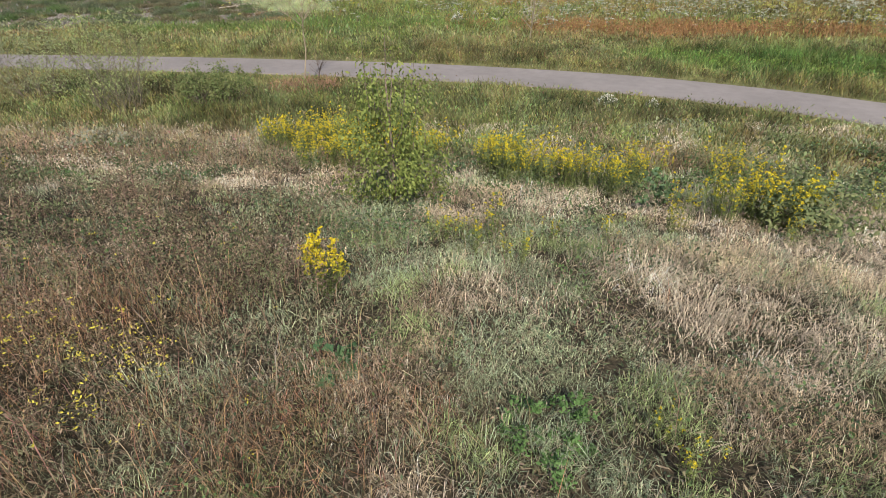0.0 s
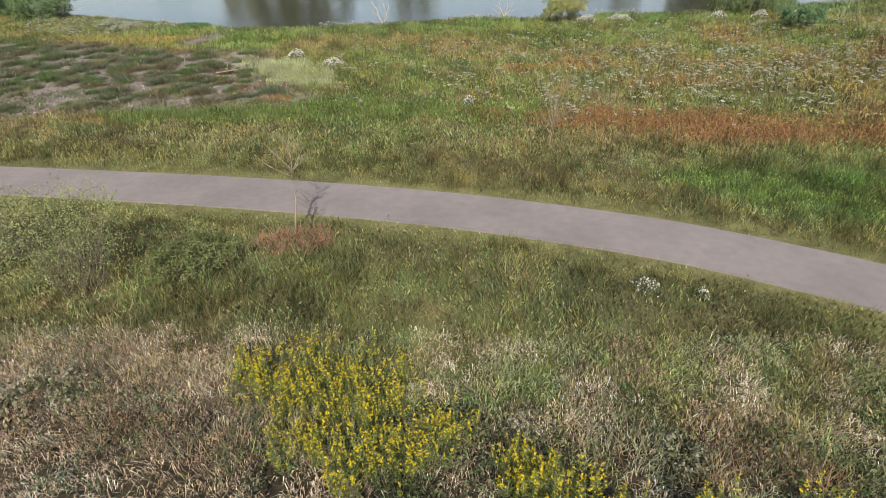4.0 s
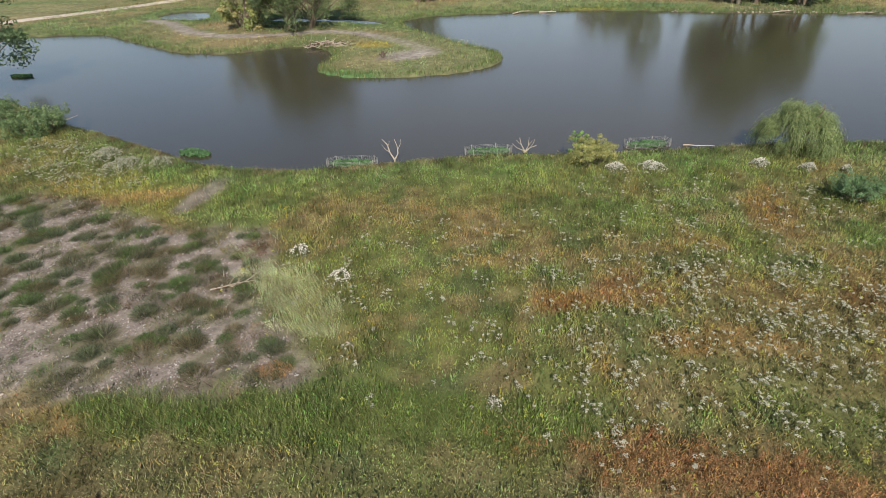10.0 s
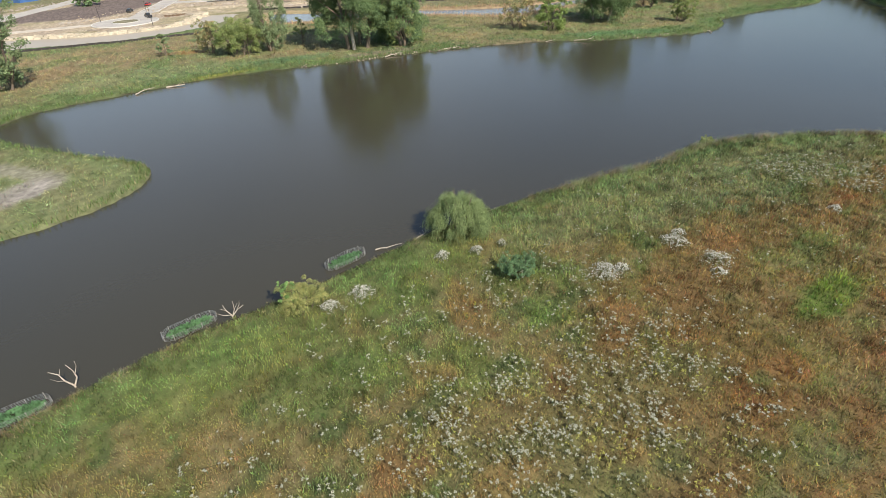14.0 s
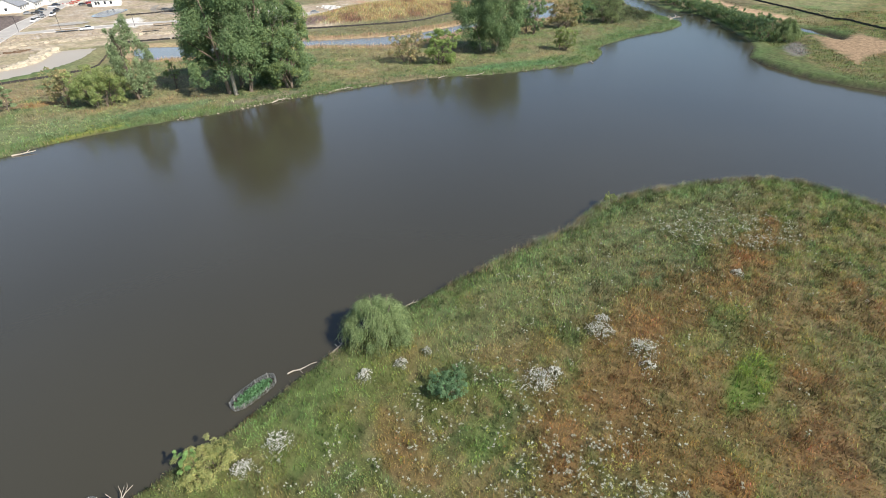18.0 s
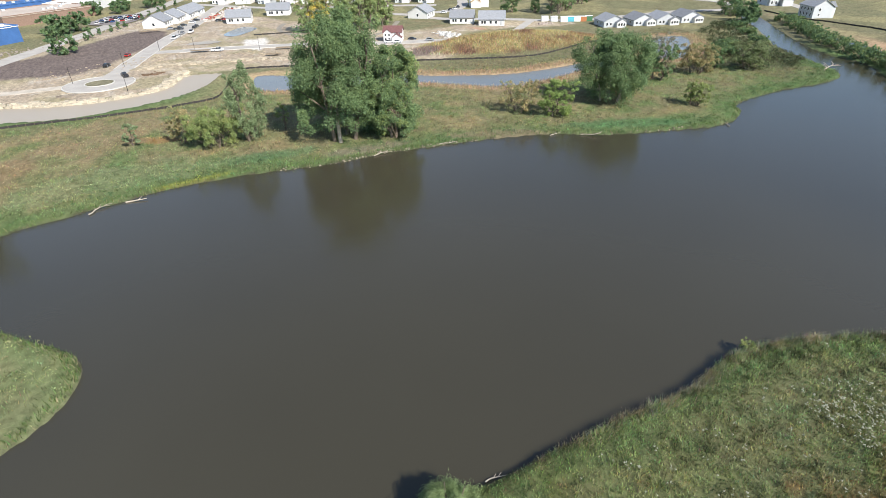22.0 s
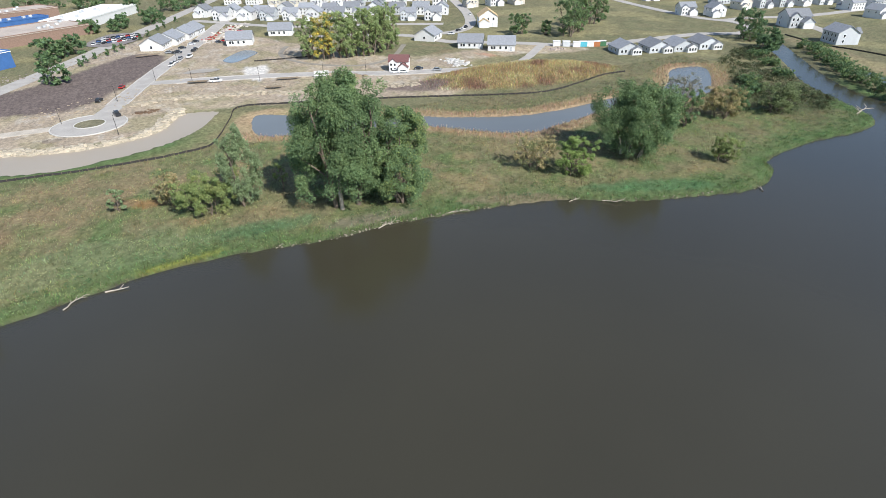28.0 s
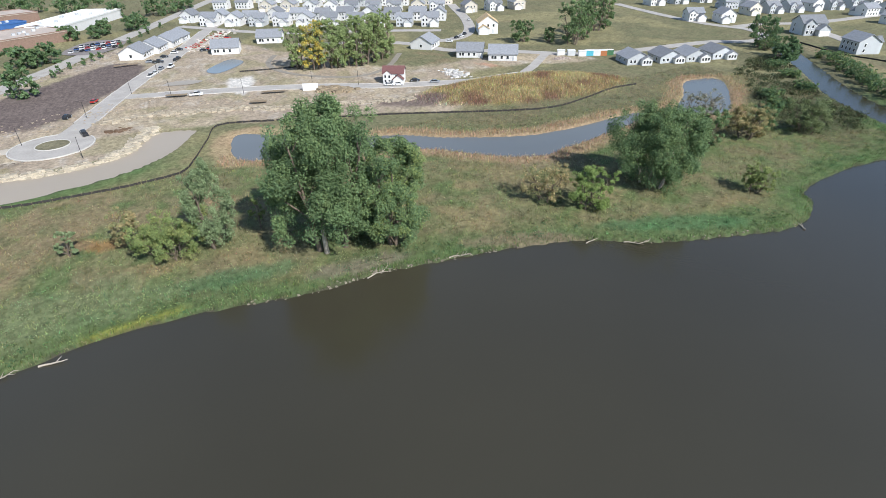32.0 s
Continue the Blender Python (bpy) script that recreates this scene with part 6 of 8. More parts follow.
M_tan = material("dry_twigs", (0.30, 0.245, 0.175), 0.9, spread=0.2, scale=4, spec=0.1)
M_dead = material("dead_dark_twigs", (0.10, 0.075, 0.06), 0.9, spread=0.2, scale=4, spec=0.1)
bare_tree(-5.75, 23.3, 3.9, 1.7, 1, M_tan, "thin leafless sapling with tan twigs beside the trail", 3, thick=0.02)
bare_tree(-5.1, 23.5, 1.5, 1.2, 2, M_dead, "small dead dark shrub beside the leafless sapling", 4)
bare_tree(4.9, 32.4, 3.2, 2.4, 3, M_tan, "leafless grey sapling in the meadow grass", 5, thick=0.022)


def snag(x, y, turn, scale, limbs, label):
    """A barkless dead tree: each limb is a chain of places with a thickness at its foot."""
    t = empty("snag", x, y, None, turn, scale)
    tagged(t, label, "dead tree")
    for k, (thick, chain) in enumerate(limbs):
        n = len(chain) - 1
        limbs_object("trunk" if k == 0 else "branch", [(chain[i], chain[i + 1], 0.7 * thick * (1 - 0.75 * i / n), 0.7 * thick * (1 - 0.75 * (i + 1) / n)) for i in range(n)], M_palebark, t, 6)
    return t


snag(-10.6, 76.0, 25, 1.0, (
    (0.17, ((0, 0, -0.3), (-0.1, 0, 0.9), (-0.55, 0.1, 1.8), (-0.75, 0.2, 2.7), (-1.3, 0.3, 3.4))),
    (0.13, ((-0.1, 0, 0.8), (0.35, -0.1, 1.6), (0.3, -0.1, 2.5), (0.05, 0.1, 3.3))),
    (0.06, ((-0.55, 0.1, 1.8), (-1.1, 0, 2.3), (-1.5, -0.2, 3.0))),
    (0.05, ((0.33, -0.1, 2.0), (0.75, 0.1, 2.6), (0.8, 0.2, 3.1))),
    (0.04, ((-0.7, 0.2, 2.5), (-0.4, 0.4, 3.0)))), "bleached forked dead snag at the water's edge")
snag(4.2, 77.2, 0, 1.0, (
    (0.13, ((0, 0, -0.3), (-0.1, 0, 0.7), (-0.5, 0.1, 1.4), (-0.7, 0.1, 2.2))),
    (0.10, ((-0.05, 0, 0.5), (0.5, 0.1, 1.0), (1.3, 0.2, 1.3))),
    (0.08, ((0, 0, 0.6), (0.3, 0, 1.3), (0.35, 0.1, 2.3))),
    (0.07, ((-0.1, 0, 0.7), (-0.9, 0, 1.0), (-1.5, 0.1, 1.5))),
    (0.05, ((0.5, 0.1, 1.0), (0.9, 0, 1.7), (1.0, 0.1, 2.1))),
    (0.05, ((-0.5, 0.1, 1.4), (-1.1, 0.1, 1.9))),
    (0.04, ((0.3, 0, 1.3), (0.75, 0.1, 1.9)))), "bleached many-branched dead snag at the water's edge")
x, y = scatter(6500, -7.6, -3.6, 20.9, 24.2, rng, lambda a, b: blob(a, b, -5.6, 22.5, 1.45, 1.0, 0, 301))
blades("dead_mulch", "reddish dead grass ring under the sapling", x, y, 0.2 + 0.4 * rng.rand(len(x)), 0.015 + 0.02 * rng.rand(len(x)), jitter(np.tile((0.36, 0.215, 0.145), (len(x), 1)), rng, 0.3, 0.1), 0.5 + 0.4 * rng.rand(len(x)), rng, segs=1)
x, y = scatter(2600, 2, 10, 12, 20.5, rng, lambda a, b: np.maximum(blob(a, b, 2.2, 20.2, 1.1, 0.6, 0, 302), blob(a, b, 7.4, 13.6, 1.6, 1.0, -30, 303)))
blades("rusty_weeds", "rusty red-brown weeds in the slope grass", x, y, 0.3 + 0.3 * rng.rand(len(x)), 0.012 + 0.012 * rng.rand(len(x)), jitter(np.tile((0.30, 0.15, 0.075), (len(x), 1)), rng, 0.35, 0.1), 0.3 + 0.4 * rng.rand(len(x)), rng, segs=1)


def willow(x, y, tall, wide, seed, label):
    """A weeping willow: stems and hanging strands of narrow leaves."""
    rng = np.random.RandomState(seed)
    t = empty("weeping_willow", x, y)
    tagged(t, label, "tree")
    segs, lv, shade = [], [], []
    for k in range(7):
        a = k * 0.9 + rng.rand()
        e = np.array((math.cos(a) * wide * 0.22, math.sin(a) * wide * 0.22, tall * (0.6 + 0.25 * rng.rand())))
        segs.append((np.array((math.cos(a) * 0.2, math.sin(a) * 0.2, -0.2)), e, 0.13, 0.05))
    for s in segs:
        limbs_object("stem", [s], M_bark, t)
    cen, rad = [], []
    for k in range(64):
        a, r = rng.rand() * 6.283, math.sqrt(rng.rand())
        top = tall * (0.98 - 0.55 * r ** 1.8) * (0.72 + 0.28 * rng.rand())
        cen.append((math.cos(a) * r * wide * 0.44, math.sin(a) * r * wide * 0.44, max(0.35, top - tall * 0.14)))
        rad.append(wide * (0.055 + 0.06 * rng.rand()))
    v, f, c = leaf_cloud(cen, rad, 24000, tall * 0.016, [(0.10, 0.135, 0.058), (0.12, 0.155, 0.068), (0.085, 0.12, 0.052)], rng, droop=0.8, squash=1.2, narrow=0.3)
    mesh_object("crown", v, f, M_plant, t, c)
    for k in range(2300):
        tress = rng.randint(0, 64)
        x0, y0, z0 = cen[tress]
        a = math.atan2(y0, x0) + 0.5 * rng.normal()
        start = np.array((x0, y0, z0 + tall * 0.06)) + wide * 0.032 * rng.normal(size=3)
        fall, out = tall * (0.2 + 0.4 * rng.rand()), wide * (0.06 + 0.13 * rng.rand())
        for m in range(5):
            u = (m + rng.rand()) / 5
            p = start + np.array((math.cos(a) * out * u ** 0.7, math.sin(a) * out * u ** 0.7, -fall * u ** 2))
            b = rng.rand() * 6.283
            d = np.array((math.cos(a) * 0.9 * (1 - u), math.sin(a) * 0.9 * (1 - u), -0.15 - 0.85 * u)) * tall * 0.042
            q = np.array((math.cos(b), math.sin(b), 0)) * tall * 0.0045
            lv.append((p - d, p + q, p + d, p - q))
            shade.append(0.45 + 0.9 * ((tress * 0.618) % 1) - 0.2 * u)
    lv = np.array(lv)
    lv[:, :, 2] = np.maximum(lv[:, :, 2], 0.05)
    tone = np.array(shade)[:, None] * (0.8 + 0.4 * rng.rand(len(lv), 1))
    tagged(mesh_object("hanging_strand", lv.reshape(-1, 3), np.arange(len(lv) * 4).reshape(-1, 4), M_plant, t, np.repeat(np.array((0.25, 0.315, 0.14)) * tone, 4, 0)), kind="stuff")
    return t


willow(33.9, 78.4, 6.4, 8.4, 7, "pale green weeping willow drooping over the pond's edge")

M_post = material("grey_stakes", (0.40, 0.38, 0.34), 0.8, spread=0.15, scale=3)
M_net = material("galvanised_wire", (0.34, 0.35, 0.34), 0.5, 0.6, spread=0.1, scale=5)


def cage(x, y, turn, length, wide, seed, fenced=True, label="oval wire-fenced planting of green water plants at the shore"):
    """An oval of stakes and wire in the shallows round green water plants."""
    rng = np.random.RandomState(seed)
    t = new("planting_cage" if fenced else "water_plant_island")
    t.matrix_world = pose(x, y, 0, 0, 0, turn)
    tagged(t, label, "planter" if fenced else "plants", "fenced plantings in the pond" if fenced else "")
    n = 18
    ring = []
    for k in range(n):
        a = 2 * math.pi * k / n
        ca, sa = math.cos(a), math.sin(a)
        ring.append(np.array((length / 2 * np.sign(ca) * abs(ca) ** 0.6, wide / 2 * np.sign(sa) * abs(sa) ** 0.8, 0)))
    if fenced:
        for k, q in enumerate(ring):
            if k % 2 == 0:
                limbs_object("stake", [(q - np.array((0, 0, 0.5)), q + np.array((0, 0, 0.72 + 0.2 * rng.rand())), 0.035, 0.03)], M_post, t, 5)
        wires = []
        for k in range(n):
            a, b = ring[k], ring[(k + 1) % n]
            for z in (0.06, 0.22, 0.38, 0.54, 0.68):
                wires.append((a + np.array((0, 0, z)), b + np.array((0, 0, z)), 0.012, 0.012))
            for u in (0.0, 0.25, 0.5, 0.75):
                q = a + (b - a) * u
                wires.append((q, q + np.array((0, 0, 0.7)), 0.010, 0.010))
        limbs_object("wire_mesh", wires, M_net, t, 3)
    n = 900
    a, r = rng.rand(n) * 6.283, np.sqrt(rng.rand(n)) * 0.86
    p = np.stack([length / 2 * r * np.cos(a), wide / 2 * r * np.sin(a), 0.05 + 0.36 * rng.rand(n)], -1)
    v, f = bit_quads(p, 0.15, rng)
    tagged(mesh_object("water_foliage", v, f, M_plant, t, coloured(n, (0.11, 0.225, 0.10), rng, 0.45)), kind="stuff")
    return t


cage(-15.4, 74.9, 4, 5.8, 2.0, 1)
cage(0.0, 78.7, 8, 5.6, 1.9, 2)
cage(18.8, 81.2, 10, 5.6, 2.0, 3)
cage(-35.4, 77.8, -12, 4.8, 2.2, 4, False, "low island of dark green water plants by the shore")
cage(-88, 116, 0, 5.0, 2.0, 5, False, "patch of dark water plants under the bank tree")


def driftwood(x, y, z, turn, length, thick, seed, label, forks=2):
    rng = np.random.RandomState(seed)
    t = new("driftwood")
    t.matrix_world = pose(x, y, z, 0, 0, turn)
    tagged(t, label, "log")
    segs, p, d = [], np.array((-length / 2, 0, 0.0)), np.array((1.0, 0, 0.02))
    for k in range(5):
        e = p + d * length / 5 + np.array((0, rng.normal() * 0.05 * length, abs(rng.normal()) * 0.01 * length))
        segs.append((p, e, thick * (1 - 0.13 * k), thick * (0.87 - 0.13 * k)))
        p = e
    for k in range(forks):
        s = segs[1 + k % 4][1]
        limbs_object("branch", [(s, s + np.array((0.15 + 0.2 * rng.rand(), rng.choice((-1, 1)) * (0.2 + 0.2 * rng.rand()), 0.15 * rng.rand())) * length * 0.6, thick * 0.45, thick * 0.15)], M_palebark, t, 6)
    limbs_object("stem", segs, M_palebark, t, 7)
    return t


driftwood(24.4, 80.4, 0.12, -28, 3.4, 0.09, 1, "bleached branch lying from the fenced planting to the shore", 1)
driftwood(29.4, 81.0, 0.25, 35, 2.6, 0.10, 2, "bleached forked driftwood under the willow", 4)
driftwood(41.5, 80.5, 0.2, -20, 2.6, 0.09, 3, "bleached branch on the bank", 2)
driftwood(16.2, 184.6, 0.1, -8, 4.6, 0.22, 4, "pale log floating off the far bank", 2)
driftwood(8.5, 183.8, 0.2, 30, 5.0, 0.16, 5, "tangled bleached branches at the far bank", 6)
driftwood(77, 178.6, 0.25, 15, 6.0, 0.16, 6, "bleached fallen branches under the cottonwood", 6)
driftwood(95.5, 174.2, 0.25, -20, 5.0, 0.18, 7, "bleached stump and roots at the far bank", 7)
driftwood(134, 156.5, 0.25, -35, 5.5, 0.15, 8, "bleached branches at the far waterline", 6)
driftwood(126, 163, 0.2, 10, 4.0, 0.12, 9, "grey branch reaching into the water", 2)
driftwood(174.5, 139.4, 0.2, 60, 3.2, 0.14, 10, "dark branch at the point", 2)
driftwood(271, 157, 0.3, 10, 12.0, 0.3, 11, "fallen tree in the creek mouth", 7)
driftwood(-19.0, 50.3, 0.5, 15, 3.2, 0.06, 12, "dead pale branches on bare cracked soil", 6)
driftwood(-18.2, 51.2, 0.5, 40, 2.6, 0.05, 13, "dead pale branches lying on bare soil", 5)
driftwood(-8.4, 43.9, 0.6, -50, 1.6, 0.07, 14, "pale weathered stick in the feathery grass", 0)
driftwood(-62, 87.5, 0.6, 8, 6.5, 0.12, 15, "long pale dead branch over the shrubs", 4)
# heap of sticks on the spit
heap = empty("brush_pile", -35.0, 139.8)
tagged(heap, "heap of bleached sticks like a beaver lodge by the water", "brush pile")
for k in range(120):
    a, r = rng.rand() * 6.283, 4.0 * rng.rand()
    p = np.array((math.cos(a) * r * 1.4, math.sin(a) * r * 0.7, 0.15 + 1.3 * (1 - r / 3.8) * rng.rand()))
    b = rng.rand() * 6.283
    d = np.array((math.cos(b), math.sin(b), 0.25 * rng.normal())) * (0.7 + 0.9 * rng.rand())
    limbs_object("stick", [(p - d, p + d, 0.07, 0.035)], M_palebark if k % 3 else M_dead, heap, 5)
stump = empty("stump", -21.0, 127.5)
tagged(stump, "dark rotten stump on the spit", "stump")
limbs_object("wood", [((0, 0, -0.1), (0.1, 0.2, 1.3), 0.45, 0.3), ((0, 0, 0.4), (0.9, 0.1, 1.0), 0.2, 0.1), ((0, 0, 0.3), (-0.7, 0.4, 0.7), 0.2, 0.1)], M_dead, stump, 8)

# rush tufts on the bare soil


def tuft(seed, n, tall, wide, colour):
    rng = np.random.RandomState(seed)
    a, r = rng.rand(n) * 6.283, np.sqrt(rng.rand(n)) * wide * 0.5
    foot = np.stack([np.cos(a) * r, np.sin(a) * r, -0.05 + 0 * a], -1)
    b = a + 0.5 * rng.normal(size=n)
    h = tall * (0.6 + 0.5 * rng.rand(n))
    tip = foot + np.stack([np.cos(b) * (0.10 * wide + 0.5 * r), np.sin(b) * (0.10 * wide + 0.5 * r), h * (1.1 - 0.75 * (2 * r / wide) ** 2)], -1)
    c = rng.rand(n) * 6.283
    s = np.stack([np.cos(c), np.sin(c), 0 * c], -1) * 0.010
    v = np.stack([foot - s, foot + s, tip], 1).reshape(-1, 3)
    ob = mesh_object("rush_tuft", v, np.arange(3 * n).reshape(-1, 3), M_plant, None, coloured(n, np.array(colour), rng, 0.65, 3))
    return tagged(ob, "tuft of rush on bare cracked soil", "grass tuft", "rush tufts on bare soil")


TUFTS = [tuft(1, 760, 0.5, 1.25, (0.105, 0.165, 0.06)), tuft(2, 760, 0.5, 1.3, (0.145, 0.15, 0.092)), tuft(3, 700, 0.55, 1.0, (0.125, 0.155, 0.09)), tuft(4, 700, 0.42, 1.2, (0.16, 0.14, 0.08))]
made = 0
for k in range(1800):
    x, y = -49 + 37 * rng.rand(), 39 + 25 * rng.rand()
    if distance(np.array([x]), np.array([y]), BARE, True)[0] < -0.3 and noise2(x, y, 3.0, 305) > 0.2 and made < 300:
        s = 0.65 + 0.85 * rng.rand() ** 1.2
        if made < 4:
            settle(TUFTS[made], x, y, 0, s)
        else:
            ob = TUFTS[int(rng.randint(0, 4))].copy()
            scene.collection.objects.link(ob)
            settle(ob, x, y, 360 * rng.rand(), s)
        made += 1


def aster(seed, wide, tall, label, colour=(0.40, 0.405, 0.345)):
    """A mound of small white flowers over grey-green stems."""
    rng = np.random.RandomState(seed)
    t = new("aster_clump")
    tagged(t, label, "flower", "white aster clumps")
    n = int(520 * wide) if seed < 418 else int(170 * wide)
    a, r = rng.rand(n) * 6.283, np.sqrt(rng.rand(n)) * (1 + 0.25 * rng.normal(size=n))
    r = r * (0.65 + 0.7 * noise2(np.cos(a) * 1.7 + seed, np.sin(a) * 1.7, 1.0, seed + 9))
    ok = noise2(np.cos(a) * r * wide * 2.6 + seed, np.sin(a) * r * wide * 2.6, 1.0, seed + 5) > 0.38
    a, r = a[ok], r[ok]
    n = len(a)
    lump = 0.65 + 0.5 * noise2(np.cos(a) * r * 3 + seed, np.sin(a) * r * 3, 1.0, seed)
    z = tall * np.clip(1 - 0.45 * r ** 2, 0.25, 1) * lump * (0.75 + 0.35 * rng.rand(n))
    p = np.stack([np.cos(a) * r * wide / 2, np.sin(a) * r * wide / 2, z], -1)
    v, f = bit_quads(p, 0.05 if wide > 1.35 else 0.03, rng, 0.7)
    tagged(mesh_object("blossom", v, f, M_plant, t, coloured(n, colour, rng, 0.2)), kind="stuff")
    p[:, 2] *= 0.2 + 0.75 * rng.rand(n)
    v, f = bit_quads(p, 0.07, rng)
    tagged(mesh_object("foliage", v, f, M_plant, t, coloured(n, (0.17, 0.19, 0.11), rng, 0.4)), kind="stuff")
    return t


for k, (x, y, w, h) in enumerate(((17.2, 73.0, 2.6, 0.9), (28.7, 74.3, 1.7, 1.0), (32.6, 72.6, 1.5, 1.0), (35.9, 72.0, 1.1, 0.9), (41.1, 59.8, 3.6, 1.0), (43.2, 59.2, 1.6, 0.9), (52.4, 59.5, 3.0, 0.9), (54.5, 60.4, 1.6, 0.9), (53.3, 54.3, 3.0, 0.9), (51.2, 52.6, 1.5, 0.8), (76.1, 52.8, 1.6, 0.8), (13.4, 72.6, 2.0, 1.0), (0.6, 39.7, 1.0, 0.8), (-11.0, 51.6, 1.8, 0.9), (-15.2, 55.2, 1.5, 0.9), (-41, 72.5, 4.0, 1.1), (-37, 73.4, 2.6, 1.0), (-45, 75.5, 3.6, 1.1), (6.6, 19.6, 0.9, 0.45), (8.2, 19.3, 0.5, 0.4), (5.7, 13.1, 1.3, 0.6), (-9.6, 14.1, 2.2, 0.7))):
    settle(aster(400 + k, w, h, "mound of small white asters in the meadow" if k < 18 else "small patch of white wildflowers near the trail" if k < 20 else "silver-grey flowering weed on the slope", (0.42, 0.43, 0.33) if x < -30 else (0.66, 0.655, 0.58) if k < 20 else (0.30, 0.30, 0.22)), x, y, 37 * k)


# ---- roads, building site and town ----
M_street = material("street_concrete", (0.40, 0.375, 0.34), 0.9, spread=0.10, scale=0.2, bump=0.2, bump_scale=20, spec=0.2)
M_haul = material("gravel_haul_road", (0.47, 0.42, 0.35), 0.95, spread=0.15, scale=0.25, bump=0.5, bump_scale=12, spec=0.1)
M_path = material("grey_gravel_path", (0.27, 0.245, 0.205), 0.95, spread=0.12, scale=0.4, bump=0.4, bump_scale=20, spec=0.1)
M_kerb = material("kerb_concrete", (0.54, 0.52, 0.475), 0.9, spread=0.08, scale=0.5, spec=0.2)
ribbon("haul_road", spline([(-150, 160), (-141, 179), (-122, 205), (-106, 240), (-86, 282), (-62, 304), (-32, 317), (6, 314)], False, 6), 6.0, M_haul, "pale gravel haul road to the building site", "road", 0.12, 0.4)
ribbon("avenue", spline([(-90, 262), (-60, 316), (-3, 414), (20, 454), (73, 555), (128, 661), (190, 780)], False, 6), 10.0, M_street, "long pale concrete avenue beside the school", "road", 0.15, 0.4)
ribbon("street", spline([(20, 318), (28, 335), (40, 364), (55, 398), (72, 432), (92, 478), (112, 525), (130, 560)], False, 8), 8.0, M_street, "new pale concrete street ending in a turning circle", "road", 0.15, 0.4)
ribbon("street_2", spline([(43, 368), (75, 356), (105, 344), (130, 330), (150, 317.5), (170, 308), (188, 301), (216, 298)], False, 8), 7.5, M_street, "new concrete cross street on the building site", "road", 0.17, 0.4)
ribbon("lane", spline([(214, 297), (230, 307), (244, 317.5), (258, 328)], False, 6), 5.0, M_street, "short concrete lane beside a lawn", "road", 0.15, 0.4)
ribbon("street_3", spline([(150, 440), (203, 407), (217, 370), (244, 345), (266, 322), (294, 306), (357, 296), (386, 281), (409, 288), (421, 309), (418, 336), (429, 387), (450, 450)], False, 6), 8.0, M_street, "curving residential street", "road", 0.15, 0.4)
ribbon("street_4", spline([(214, 400), (240, 396), (264, 414), (290, 455), (311, 498), (331, 540)], False, 6), 8.0, M_street, "residential street between houses", "road", 0.18, 0.4)
ribbon("street_5", spline([(420, 318), (446, 314), (484, 296), (563, 284), (660, 270)], False, 6), 8.0, M_street, "residential street beyond the creek", "road", 0.15, 0.4)
ribbon("street_6", spline([(474, 298), (450, 274), (433, 253), (418, 236)], False, 6), 8.0, M_street, "residential side street beyond the creek", "road", 0.17, 0.4)
ribbon("street_7", spline([(100, 560), (150, 488), (205, 458), (250, 428)], False, 6), 8.0, M_street, "residential street between rows of houses", "road", 0.15, 0.4)
ribbon("loop_path", spline([(128, 415), (118.7, 397.6), (117.5, 377), (125.3, 358.6), (139.6, 344.5), (153.1, 342), (168.6, 351.2), (189.6, 377.3)], False, 6), 3.0, M_path, "narrow loop path round the grove", "path", 0.12, 0.2)


def ring(cx, cy, r, n=40, seed=0):
    return [(cx + r * math.cos(2 * math.pi * k / n), cy + r * math.sin(2 * math.pi * k / n)) for k in range(n)]


circle = fill("turning_circle", ring(17, 311, 12.8), 0.72, M_street, "round concrete turning circle", "road")
isle = mesh_object("island_kerb", [(x, y, z) for r in (5.6, 5.2) for z in (0.70, 0.90) for x, y in ring(17.2, 312.2, r, 32)],
                   [(o + k, o + (k + 1) % 32, p + (k + 1) % 32, p + k) for o, p in ((0, 32), (32, 96), (96, 64)) for k in range(32)], M_kerb)
edge = mesh_object("kerb", [(17 + r * math.cos(radians(a)), 311 + r * math.sin(radians(a)), z) for r in (13.3, 12.85) for z in (0.5, 0.86) for a in range(82, 82 + 301, 6)],
                   [(o + k, o + k + 1, p + k + 1, p + k) for o, p in ((0, 51), (51, 153), (153, 102)) for k in range(50)], M_kerb)
tagged(edge, "pale kerb round the outside of the turning circle", "kerb", kind="structure")
tagged(isle, "pale kerb ring of the turning circle's island", "kerb", kind="structure")
fill("island_turf", ring(17.2, 312.2, 5.25, 32), 0.80, material("weedy_turf", (0.17, 0.155, 0.09), 0.95, spread=0.35, scale=0.6), "weedy green turf island in the turning circle", "turf")
fill("rain_pool", spline([(86, 397), (89, 388), (97, 393), (108, 407), (104, 418), (96, 412)], True, 4), 0.66, water_material("shallow_rain_water", (0.15, 0.17, 0.17), 0.12, 0.1, 1.0), "blue rain pool on the building land", "water")
fill("rain_pool_2", spline([(62, 377), (75, 373), (80, 378), (68, 383)], True, 4), 0.66, M_silt, "shallow silty puddle on the building land", "water")

M_fabric = material("black_silt_fabric", (0.035, 0.032, 0.03), 0.8, spread=0.3, scale=1.0)
M_stake = material("fence_stakes", (0.25, 0.19, 0.12), 0.9, spread=0.2, scale=3)


